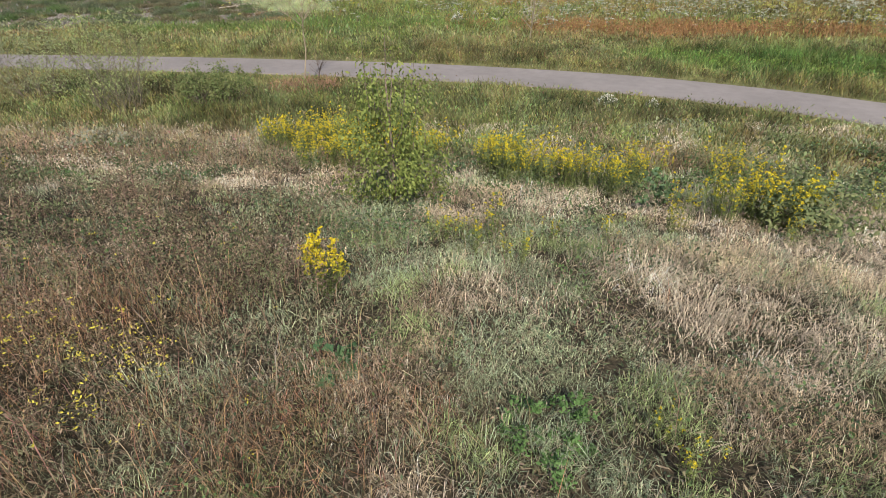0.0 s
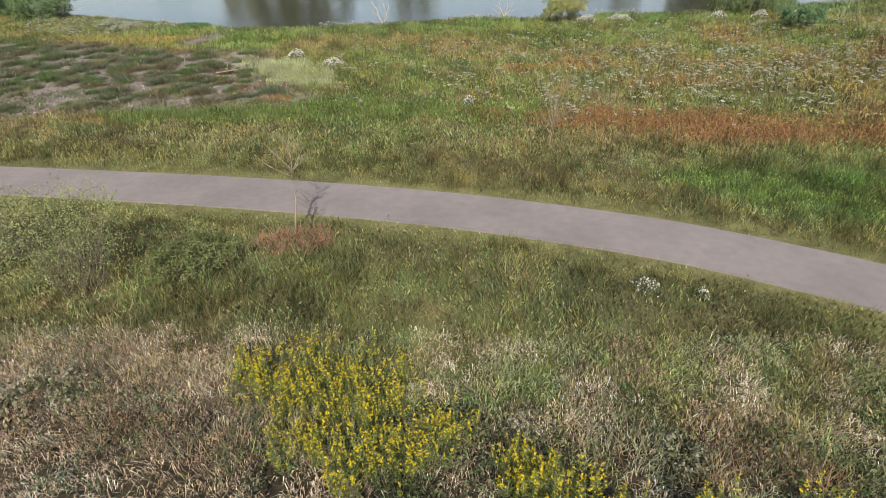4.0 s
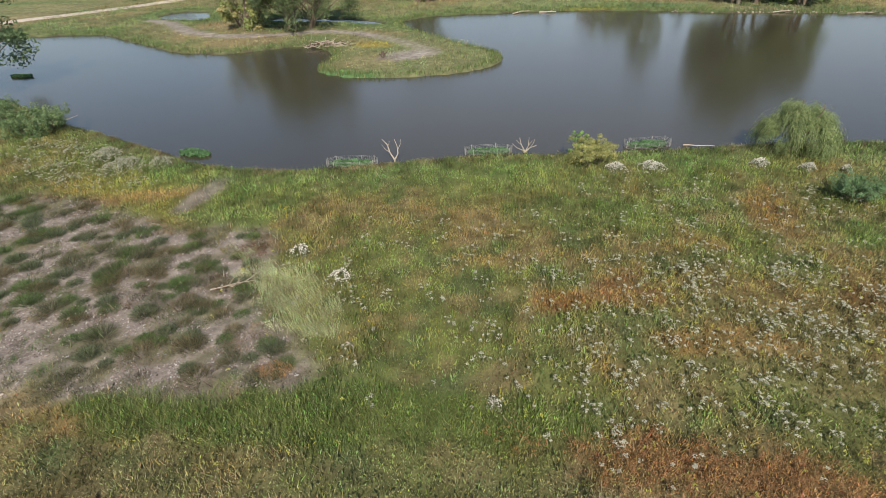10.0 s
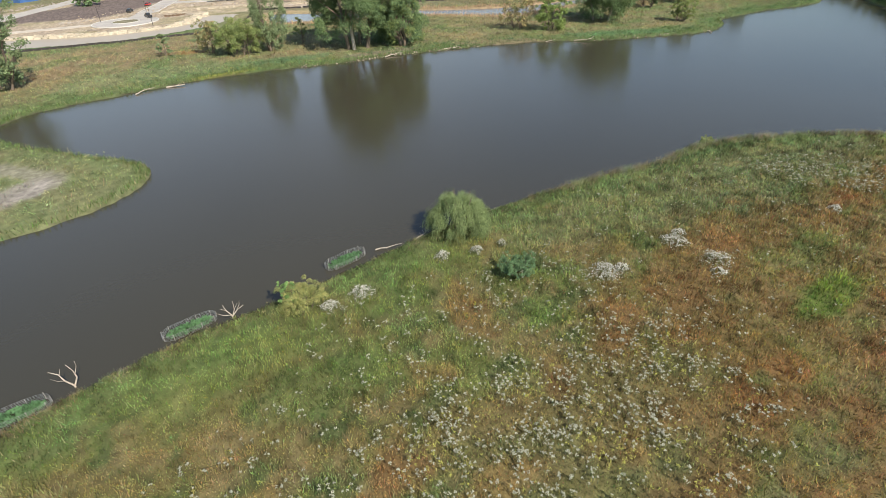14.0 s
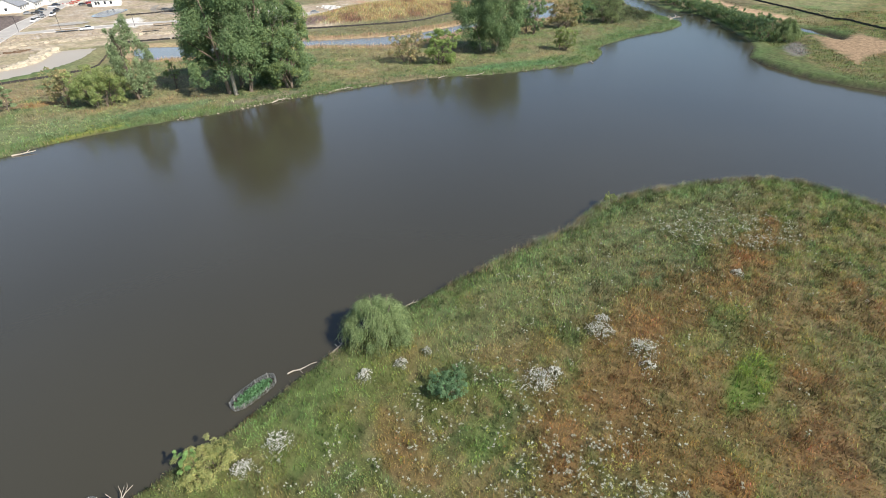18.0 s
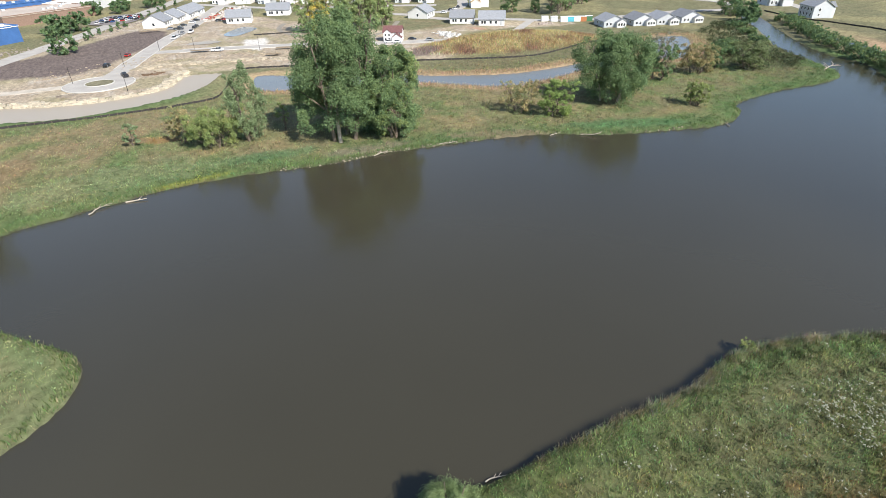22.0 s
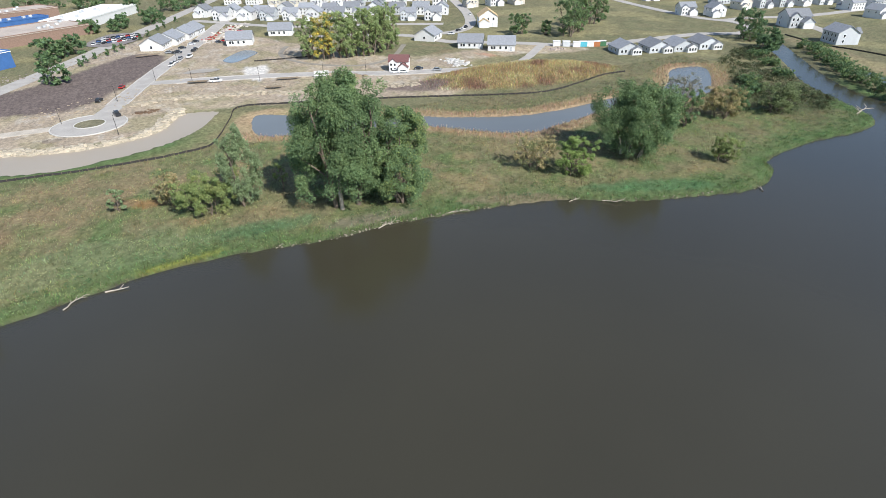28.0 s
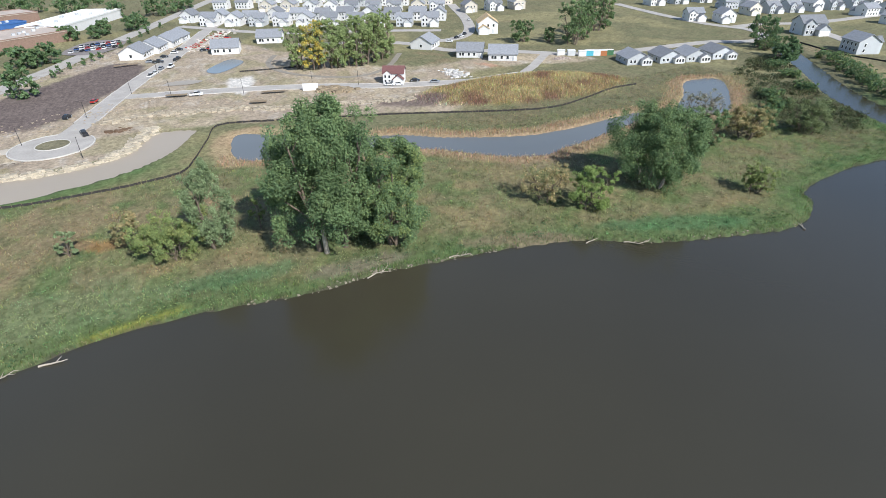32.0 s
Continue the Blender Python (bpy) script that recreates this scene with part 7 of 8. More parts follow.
def silt_fence(points, label):
    """A low fabric fence on wooden stakes."""
    line = spline(points, False, 8)
    step = np.r_[0, np.cumsum(np.linalg.norm(np.diff(line, axis=0), axis=1))]
    s = np.arange(0, step[-1], 2.4)
    px, py = np.interp(s, step, line[:, 0]), np.interp(s, step, line[:, 1])
    pz = height(px, py)
    t = new("silt_fence")
    t.matrix_world = pose(px[0], py[0], 0)
    tagged(t, label, "fence")
    px, py = px - px[0], py - py[0]
    sag = 0.72 + 0.1 * np.sin(s * 1.3)
    v = np.concatenate([np.stack([px + e, py + e, pz + h], -1) for e, h in ((0, -0.1), (0, sag), (0.05, sag), (0.05, -0.1))])
    n = len(s)
    f = [(a * n + k, a * n + k + 1, ((a + 1) % 4) * n + k + 1, ((a + 1) % 4) * n + k) for a in range(4) for k in range(n - 1)]
    mesh_object("fabric", v, f, M_fabric, t)
    base = None
    for k in range(n):
        if base is None:
            base = limbs_object("stake", [((0, 0, -0.2), (0, 0, 1.05), 0.05, 0.05)], M_stake, t, 4)
            ob = base
        else:
            ob = new("stake", base.data)
            ob.parent = t
        ob.location = (px[k], py[k] - 0.06, pz[k])
    return t


silt_fence([(-40, 270), (-13, 266), (2, 263), (18, 260), (35, 259.3), (50, 261), (56.5, 271), (64, 288), (71.5, 302), (91, 295)], "black fabric silt fence on stakes round the basin")
silt_fence([(91, 295), (112, 285.5), (133, 275.8), (152.7, 265), (172.6, 254), (191, 247.5), (210, 249), (229, 252), (246, 252)], "black fabric silt fence along the back channel")
silt_fence([(402, 262), (391, 242), (387, 226), (386, 205), (380, 180), (357, 151), (329, 118), (312, 99), (294, 79), (270, 48)], "black fabric silt fence beyond the creek")
silt_fence([(100, 385), (118, 380), (132, 378)], "short black silt fence by the grove")


def rocks(name, label, points, n, spread, size, colour, seed):
    rng = np.random.RandomState(seed)
    line = spline(points, False, 20)
    k = rng.randint(0, len(line), n)
    x, y = line[k, 0] + spread * rng.normal(size=n), line[k, 1] + spread * rng.normal(size=n)
    z = height(x, y)
    cube = np.array([(-1, -1, -1), (1, -1, -1), (1, 1, -1), (-1, 1, -1), (-0.7, -0.7, 0.8), (0.7, -0.7, 0.9), (0.7, 0.7, 0.7), (-0.7, 0.7, 0.9)])
    quad = np.array([(0, 1, 5, 4), (1, 2, 6, 5), (2, 3, 7, 6), (3, 0, 4, 7), (4, 5, 6, 7)])
    v = np.stack([x, y, z], -1)[:, None] + (cube[None] * (0.75 + 0.5 * rng.rand(n, 8, 3))) * (size * (0.4 + rng.rand(n)))[:, None, None] * np.array((1, 0.8, 0.6))
    f = (np.arange(n) * 8)[:, None, None] + quad[None]
    ob = mesh_object(name, v.reshape(-1, 3), f.reshape(-1, 4), M_plant, None, np.repeat(np.array(colour) * (0.7 + 0.5 * rng.rand(n))[:, None], 8, 0))
    return tagged(ob, label, "rocks", kind="stuff")


rocks("bank_stones", "tan stones and rubble along the basin's bank", [(-40, 309), (-12, 295), (3.2, 287.5), (18, 284), (34, 287.5), (44, 303), (49.5, 313)], 1200, 1.3, 0.85, (0.60, 0.53, 0.41), 1)
rocks("rubble_ridge", "ridge of clods and stones on the building land", [(33, 331), (52, 331), (66, 326), (83, 320), (99, 310), (128, 300), (150, 290)], 1000, 1.4, 0.8, (0.52, 0.45, 0.34), 2)
rocks("soil_clods", "scattered clods on bare building land", [(0, 330), (30, 345), (60, 345), (110, 325), (140, 300)], 500, 7.0, 0.4, (0.45, 0.37, 0.27), 3)
rocks("soil_clods_far", "rubble along the ploughed strip", [(-30, 400), (20, 440), (50, 480)], 260, 4.0, 0.6, (0.36, 0.31, 0.26), 4)
rocks("shore_driftwood", "small bleached sticks and stones along the waterline", [(57, 79.6), (72, 77.9), (80, 78.6), (88, 76.9), (98, 72.2), (106, 67.2), (112.8, 62)], 420, 0.35, 0.16, (0.42, 0.38, 0.31), 5)
rocks("far_waterline_wood", "bleached roots and stones under the far bank", [(50, 182.8), (63, 179.3), (76, 178.8), (86, 176.3), (106, 171.2), (138, 154), (174, 139.8)], 170, 0.5, 0.24, (0.30, 0.26, 0.20), 6)
rocks("soil_heap", "heap of tan soil beside the new street", [(124, 326), (130, 323)], 260, 2.2, 1.5, (0.42, 0.34, 0.23), 7)

# houses
M_white = material("white_siding", (0.69, 0.685, 0.665), 0.7, spread=0.04, scale=0.5, random_tint=0.08)
M_grey = material("grey_siding", (0.50, 0.52, 0.53), 0.7, spread=0.05, scale=0.5, random_tint=0.15)
M_beige = material("beige_siding", (0.62, 0.57, 0.48), 0.7, spread=0.05, scale=0.5, random_tint=0.12)
M_shingle = material("grey_shingles", (0.235, 0.245, 0.26), 0.9, spread=0.15, scale=1.2, bump=0.4, bump_scale=8, random_tint=0.22)
M_redroof = material("red_brown_shingles", (0.16, 0.075, 0.07), 0.9, spread=0.15, scale=1.2)
M_trim = material("white_trim", (0.82, 0.82, 0.80), 0.6, spread=0.02)
M_pane = material("dark_window_glass", (0.03, 0.035, 0.04), 0.12, spread=0.1, scale=0.5)
M_blue = material("blue_metal_roof", (0.05, 0.13, 0.32), 0.5, spread=0.1, scale=0.2)
M_brick = material("brown_brick", (0.24, 0.16, 0.12), 0.9, spread=0.15, scale=1.0)
M_membrane = material("white_roof_membrane", (0.78, 0.78, 0.75), 0.7, spread=0.08, scale=0.06)
M_tanroof = material("tan_roof_gravel", (0.45, 0.38, 0.32), 0.9, spread=0.12, scale=0.1)
M_wood = material("raw_framing_timber", (0.55, 0.40, 0.22), 0.9, spread=0.15, scale=1.5)


def box(bm, x0, y0, z0, x1, y1, z1):
    vs = [bm.verts.new((x, y, z)) for z in (z0, z1) for x, y in ((x0, y0), (x1, y0), (x1, y1), (x0, y1))]
    for f in ((3, 2, 1, 0), (4, 5, 6, 7), (0, 1, 5, 4), (1, 2, 6, 5), (2, 3, 7, 6), (3, 0, 4, 7)):
        bm.faces.new([vs[k] for k in f])


def gable_block(parent, x0, x1, y0, y1, z, rise, along, wall, roof, over=0.5, names=("wall", "roof")):
    """Walls with gables and a two-slope roof with eaves. along: the ridge runs along 'x' or 'y'."""
    bm = bmesh.new()
    lo = [bm.verts.new((x, y, -0.4)) for x, y in ((x0, y0), (x1, y0), (x1, y1), (x0, y1))]
    hi = [bm.verts.new((x, y, z)) for x, y in ((x0, y0), (x1, y0), (x1, y1), (x0, y1))]
    if along == "y":
        xm = (x0 + x1) / 2
        a, b = bm.verts.new((xm, y0, z + rise)), bm.verts.new((xm, y1, z + rise))
        bm.faces.new((lo[0], lo[1], hi[1], a, hi[0]))
        bm.faces.new((lo[2], lo[3], hi[3], b, hi[2]))
        bm.faces.new((lo[1], lo[2], hi[2], hi[1]))
        bm.faces.new((lo[3], lo[0], hi[0], hi[3]))
    else:
        ym = (y0 + y1) / 2
        a, b = bm.verts.new((x0, ym, z + rise)), bm.verts.new((x1, ym, z + rise))
        bm.faces.new((lo[1], lo[2], hi[2], b, hi[1]))
        bm.faces.new((lo[3], lo[0], hi[0], a, hi[3]))
        bm.faces.new((lo[0], lo[1], hi[1], hi[0]))
        bm.faces.new((lo[2], lo[3], hi[3], hi[2]))
    part(names[0], bm, wall, parent)
    bm = bmesh.new()
    half = ((x1 - x0) if along == "y" else (y1 - y0)) / 2
    drop = rise / half * over
    prof = [(-half - over, z - drop), (0, z + rise), (half + over, z - drop), (half + over, z - drop + 0.22), (0, z + rise + 0.25), (-half - over, z - drop + 0.22)]
    ends = []
    for e in ((y0 - over, y1 + over) if along == "y" else (x0 - over, x1 + over)):
        c = (x0 + x1) / 2 if along == "y" else (y0 + y1) / 2
        ends.append([bm.verts.new((c + p, e, q) if along == "y" else (e, c + p, q)) for p, q in prof])
    for k in range(6):
        bm.faces.new((ends[0][k], ends[0][(k + 1) % 6], ends[1][(k + 1) % 6], ends[1][k]))
    bm.faces.new(ends[0])
    bm.faces.new(ends[1][::-1])
    bmesh.ops.recalc_face_normals(bm, faces=bm.faces)
    part(names[1], bm, roof, parent)


def opening(parent, name, x, y, z, w, h, face, pane=None):
    """A framed window or door on a wall that faces -y ('f'), +y ('b'), -x ('l') or +x ('r')."""
    fr, gl = bmesh.new(), bmesh.new()
    t = 0.14
    if face in "fb":
        s = -1 if face == "f" else 1
        for a, b, c, d in ((-w / 2 - t, -w / 2, 0, h), (w / 2, w / 2 + t, 0, h), (-w / 2 - t, w / 2 + t, h, h + t), (-w / 2 - t, w / 2 + t, -t, 0)):
            box(fr, x + a, y + min(0, s * 0.1), z + c, x + b, y + max(0, s * 0.1), z + d)
        box(gl, x - w / 2, y + min(0, s * 0.05), z, x + w / 2, y + max(0, s * 0.05), z + h)
    else:
        s = -1 if face == "l" else 1
        for a, b, c, d in ((-w / 2 - t, -w / 2, 0, h), (w / 2, w / 2 + t, 0, h), (-w / 2 - t, w / 2 + t, h, h + t), (-w / 2 - t, w / 2 + t, -t, 0)):
            box(fr, x + min(0, s * 0.1), y + a, z + c, x + max(0, s * 0.1), y + b, z + d)
        box(gl, x + min(0, s * 0.05), y - w / 2, z, x + max(0, s * 0.05), y + w / 2, z + h)
    ob = part(name, fr, M_trim, parent)
    part("pane" if pane is None else "panel", gl, pane or M_pane, ob)


def house(kind, wall, roof, label, group):
    """House kinds at the origin, fronts facing -y."""
    t = tagged(new("house"), label, "house", group)
    if kind == "ranch":
        gable_block(t, -6.5, 6.5, -7, 7, 3.1, 3.0, "y", wall, roof)
        gable_block(t, 0.5, 6.0, -9.5, -7, 2.7, 1.5, "y", M_white, roof, 0.3, ("sunroom_wall", "sunroom_roof"))
        for x in (-4.6, -2.4):
            opening(t, "window", x, -7, 0.9, 1.1, 1.4, "f")
        for x in (1.6, 3.2, 4.8):
            opening(t, "window", x, -9.5, 0.8, 1.1, 1.4, "f")
        for y in (-3, 2):
            opening(t, "window", -6.5, y, 0.9, 1.1, 1.4, "l")
            opening(t, "window", 6.5, y, 0.9, 1.1, 1.4, "r")
    elif kind == "plain":
        gable_block(t, -7, 7, -6, 6, 3.2, 3.4, "x", wall, roof)
        for x in (-5, -3.6, -0.5, 2.4):
            opening(t, "window", x, -6, 0.9, 1.1, 1.5, "f")
        opening(t, "door", 5.0, -6, 0.0, 1.0, 2.1, "f", M_grey)
        opening(t, "window", 7, 0, 1.0, 1.2, 1.4, "r")
        opening(t, "window", -7, 0, 1.0, 1.2, 1.4, "l")
    elif kind == "two_storey":
        gable_block(t, -6, 6, -4.5, 5.5, 5.6, 3.0, "x", wall, roof)
        gable_block(t, 0.2, 6.0, -8.5, -4.5, 3.0, 2.2, "y", wall, roof, 0.4, ("garage_wall", "garage_roof"))
        gable_block(t, -5.6, -0.6, -6.0, -4.5, 5.4, 2.0, "y", wall, roof, 0.35, ("bay_wall", "bay_roof"))
        opening(t, "garage_door", 3.1, -8.5, 0.0, 4.6, 2.3, "f", M_trim)
        for x in (-4.3, -2.0):
            opening(t, "window", x, -6.0, 3.4, 1.0, 1.4, "f")
            opening(t, "window", x, -6.0, 0.8, 1.0, 1.5, "f")
        for x in (1.8, 4.4):
            opening(t, "window", x, -4.5, 3.5, 1.0, 1.3, "f")
        for f, x in (("l", -6), ("r", 6)):
            opening(t, "window", x, 2.4, 3.4, 0.9, 1.3, f)
            opening(t, "window", x, 2.4, 0.9, 0.9, 1.3, f)
        for x in (-4, -1.3, 1.4, 4):
            opening(t, "window", x, 5.5, 3.4, 1.0, 1.3, "b")
            opening(t, "window", x, 5.5, 0.9, 1.0, 1.4, "b")
    else:
        gable_block(t, -5.5, 5.5, -6, 6, 5.7, 3.6, "y", wall, roof)
        gable_block(t, -5.5, 0.4, -8.5, -6, 3.0, 1.8, "y", wall, roof, 0.35, ("garage_wall", "garage_roof"))
        opening(t, "garage_door", -2.6, -8.5, 0.0, 4.4, 2.2, "f", M_trim)
        opening(t, "door", 2.6, -6, 0.0, 1.1, 2.2, "f", M_grey)
        for x in (-3, 0, 3):
            opening(t, "window", x, -6, 3.6, 1.0, 1.4, "f")
            opening(t, "window", x, 6, 3.6, 1.0, 1.4, "b")
            opening(t, "window", x, 6, 0.9, 1.0, 1.4, "b")
        for y in (-3, 2.5):
            opening(t, "window", 5.5, y, 3.4, 0.9, 1.3, "r")
            opening(t, "window", -5.5, y, 3.4, 0.9, 1.3, "l")
    return t


def place(ob, x, y, turn, scale=1.0, first=False):
    z = float(height(np.array([x]), np.array([y]))[0]) + 0.15
    m = pose(x, y, z, 0, 0, turn) @ Matrix.Diagonal((scale, scale, scale, 1))
    if first:
        ob.matrix_basis = m
        return ob
    return copy_thing(ob, m)


K = {
    "ranch": house("ranch", M_grey, M_shingle, "single-storey grey house with a white sunroom and grey roof", "row of sunroom houses"),
    "plain": house("plain", M_white, M_shingle, "white single-storey house with a grey shingle roof", "white single-storey houses"),
    "two": house("two_storey", M_white, M_shingle, "white two-storey house with a garage and grey roof", "two-storey town houses"),
    "two_grey": house("two_storey", M_grey, M_shingle, "grey two-storey house with a garage and grey roof", "two-storey town houses"),
    "tall": house("tall", M_beige, M_shingle, "beige two-storey house with its gable to the street", "two-storey town houses"),
    "tall_white": house("tall", M_white, M_shingle, "white two-storey house with its gable to the street", "two-storey town houses"),
}
used = set()


def build(kind, x, y, turn, scale=1.0):
    first = kind not in used
    used.add(kind)
    return place(K[kind], x, y, turn, scale, first)


for x, y in ((281, 285), (298, 278), (311, 272), (328, 268)):
    build("ranch", x, y, -23, 1.0)
for x, y, a in ((220, 349, -38), (230, 332, -38), (139, 459, -25), (211, 384, 40), (107, 441, -20), (60, 457, 62), (70, 470, 62), (80, 484, 62), (88, 498, 62)):
    build("plain", x, y, a, 1.05)
red = tagged(house("two_storey", M_white, M_redroof, "white house under construction with a red-brown roof", ""), category="house")
place(red, 157, 322, -35, 0.82, True)
shell = tagged(house("tall", M_white, M_wood, "unfinished white house with a raw timber roof", ""), category="house")
place(shell, 272, 404, -30, 1.2, True)
r3 = np.random.RandomState(77)
for a, b, n, turn in (((122, 552), (255, 452), 10, -36), ((112, 578), (150, 545), 3, -36), ((172, 548), (275, 470), 8, 144), ((180, 600), (300, 512), 9, -36), ((150, 640), (330, 545), 11, 144), ((190, 668), (345, 575), 10, -36), ((230, 705), (380, 600), 9, 144), ((318, 490), (360, 482), 3, -10), ((426, 354), (436, 336), 2, -28), ((484, 346), (600, 312), 7, -18), ((500, 375), (640, 335), 8, 162), ((470, 428), (640, 380), 8, -15), ((545, 290), (640, 272), 5, 165), ((520, 262), (600, 244), 4, -15)):
    for k in range(n):
        u = k / max(n - 1, 1)
        kind = ("two", "tall", "two_grey", "tall_white", "two")[r3.randint(0, 5)]
        build(kind, a[0] + (b[0] - a[0]) * u + r3.normal() * 0.6, a[1] + (b[1] - a[1]) * u + r3.normal() * 0.6, turn + r3.normal() * 3, 0.95 + 0.1 * r3.rand())
build("two_grey", 436, 276, -30, 1.3)
build("two_grey", 402, 230, 60, 1.2)

# the school and its outbuildings


def hall(x, y, turn, w, d, h, wall, roof, label):
    t = tagged(new("hall"), label, "building")
    t.matrix_world = pose(x, y, 0.5, 0, 0, turn)
    bm = bmesh.new()
    box(bm, -w / 2, -d / 2, -0.6, w / 2, d / 2, h)
    part("wall", bm, wall, t)
    bm = bmesh.new()
    box(bm, -w / 2 - 0.3, -d / 2 - 0.3, h, w / 2 + 0.3, d / 2 + 0.3, h + 0.35)
    part("roof", bm, roof, t)
    bm = bmesh.new()
    for a, b, c, e in ((-w / 2 - 0.3, -w / 2, -d / 2, d / 2), (w / 2, w / 2 + 0.3, -d / 2, d / 2), (-w / 2, w / 2, -d / 2 - 0.3, -d / 2), (-w / 2, w / 2, d / 2, d / 2 + 0.3)):
        box(bm, a, c, h + 0.352, b, e, h + 0.9)
    part("parapet", bm, wall, t)
    rr = np.random.RandomState(int(w))
    for k in range(8):
        bm = bmesh.new()
        a, b = (rr.rand() - 0.5) * w * 0.8, (rr.rand() - 0.5) * d * 0.7
        box(bm, a - 1, b - 0.8, h + 0.352, a + 1, b + 0.8, h + 1.7)
        bmesh.ops.bevel(bm, geom=bm.edges[:], offset=0.12, segments=1, affect="EDGES")
        part("roof_unit", bm, M_grey, t)
    return t


hall(-6, 545, 30, 62, 40, 6, M_brick, M_tanroof, "low brown brick school hall with a flat tan roof")
hall(-20, 592, 30, 50, 14, 7, M_blue, M_blue, "long hall with a bright blue metal roof")
hall(34, 608, 60, 88, 30, 6, M_white, M_membrane, "long low hall with a flat white roof")
hall(-22, 655, 25, 60, 30, 7, M_brick, M_tanroof, "far brown brick hall with a flat roof")
hall(-24, 452, 35, 16, 20, 8, M_blue, M_membrane, "small building with a blue front by the avenue")
fill("car_park", spline([(22, 492), (44, 482), (60, 515), (40, 530)], True, 3), 0.75, M_asphalt, "dark asphalt car park beside the school", "car park")

# vehicles
M_tyre = material("tyre_rubber", (0.02, 0.02, 0.02), 0.85)
PAINT = {"white": (0.75, 0.75, 0.74), "red": (0.42, 0.035, 0.03), "dark": (0.03, 0.032, 0.036), "grey": (0.28, 0.29, 0.30), "blue": (0.04, 0.09, 0.24)}
PAINTS = {k: material(k + "_car_paint", c, 0.25, spread=0.03) for k, c in PAINT.items()}


def loft(bm, sections):
    """A closed body from four-point sections (x, half width, z low, z high)."""
    rows = [[bm.verts.new(p) for p in ((x, -w, a), (x, w, a), (x, w * 0.94, b), (x, -w * 0.94, b))] for x, w, a, b in sections]
    for p, q in zip(rows, rows[1:]):
        for k in range(4):
            bm.faces.new((p[k], p[(k + 1) % 4], q[(k + 1) % 4], q[k]))
    bm.faces.new(rows[0][::-1])
    bm.faces.new(rows[-1])
    bmesh.ops.recalc_face_normals(bm, faces=bm.faces)


def car(paint, kind="car"):
    t = tagged(new("pickup_truck" if kind == "pickup" else "car"), f"parked {paint} " + ("pickup truck with an open bed" if kind == "pickup" else "car on the concrete street"), "truck" if kind == "pickup" else "car", "parked vehicles")
    bm = bmesh.new()
    if kind == "pickup":
        loft(bm, [(-2.9, 0.92, 0.5, 1.15), (-2.8, 0.97, 0.4, 1.2), (2.5, 0.97, 0.4, 1.15), (2.8, 0.9, 0.5, 0.95)])
    else:
        loft(bm, [(-2.3, 0.8, 0.45, 0.85), (-2.1, 0.9, 0.35, 0.98), (1.8, 0.9, 0.35, 0.92), (2.25, 0.8, 0.45, 0.75)])
    part("body", bm, PAINTS[paint], t)
    bm = bmesh.new()
    if kind == "pickup":
        loft(bm, [(-0.7, 0.86, 1.16, 1.3), (-0.5, 0.82, 1.16, 1.9), (0.9, 0.82, 1.16, 1.9), (1.7, 0.86, 1.16, 1.25)])
    else:
        loft(bm, [(-1.9, 0.8, 0.96, 1.05), (-1.2, 0.74, 0.96, 1.48), (0.3, 0.74, 0.96, 1.48), (1.2, 0.8, 0.96, 1.0)])
    cab = part("cabin", bm, M_pane, t)
    bm = bmesh.new()
    if kind == "pickup":
        box(bm, -0.45, -0.72, 1.9, 0.85, 0.72, 1.97)
    else:
        box(bm, -1.1, -0.66, 1.48, 0.25, 0.66, 1.54)
    part("roof", bm, PAINTS[paint], cab)
    if kind == "pickup":
        bm = bmesh.new()
        box(bm, -2.7, -0.8, 1.18, -0.8, 0.8, 1.24)
        part("bed", bm, M_tyre, t)
    base = None
    for x in (-1.5, 1.45):
        for y in (-0.86, 0.86):
            if base is None:
                base = limbs_object("wheel", [((0, -0.11, 0), (0, 0.11, 0), 0.36, 0.36)], M_tyre, t, 14)
                bm = bmesh.new()
                bmesh.ops.create_circle(bm, cap_ends=True, segments=14, radius=0.36, matrix=pose(0, 0.111, 0, -90))
                bmesh.ops.create_circle(bm, cap_ends=True, segments=14, radius=0.36, matrix=pose(0, -0.111, 0, 90))
                rim = part("rim", bm, PAINTS["grey"], base)
                base.location = (x, y, 0.36)
            else:
                ob = new("wheel", base.data)
                ob.parent, ob.location = t, (x, y, 0.36)
                o2 = new("rim", rim.data)
                o2.parent = ob
    return t


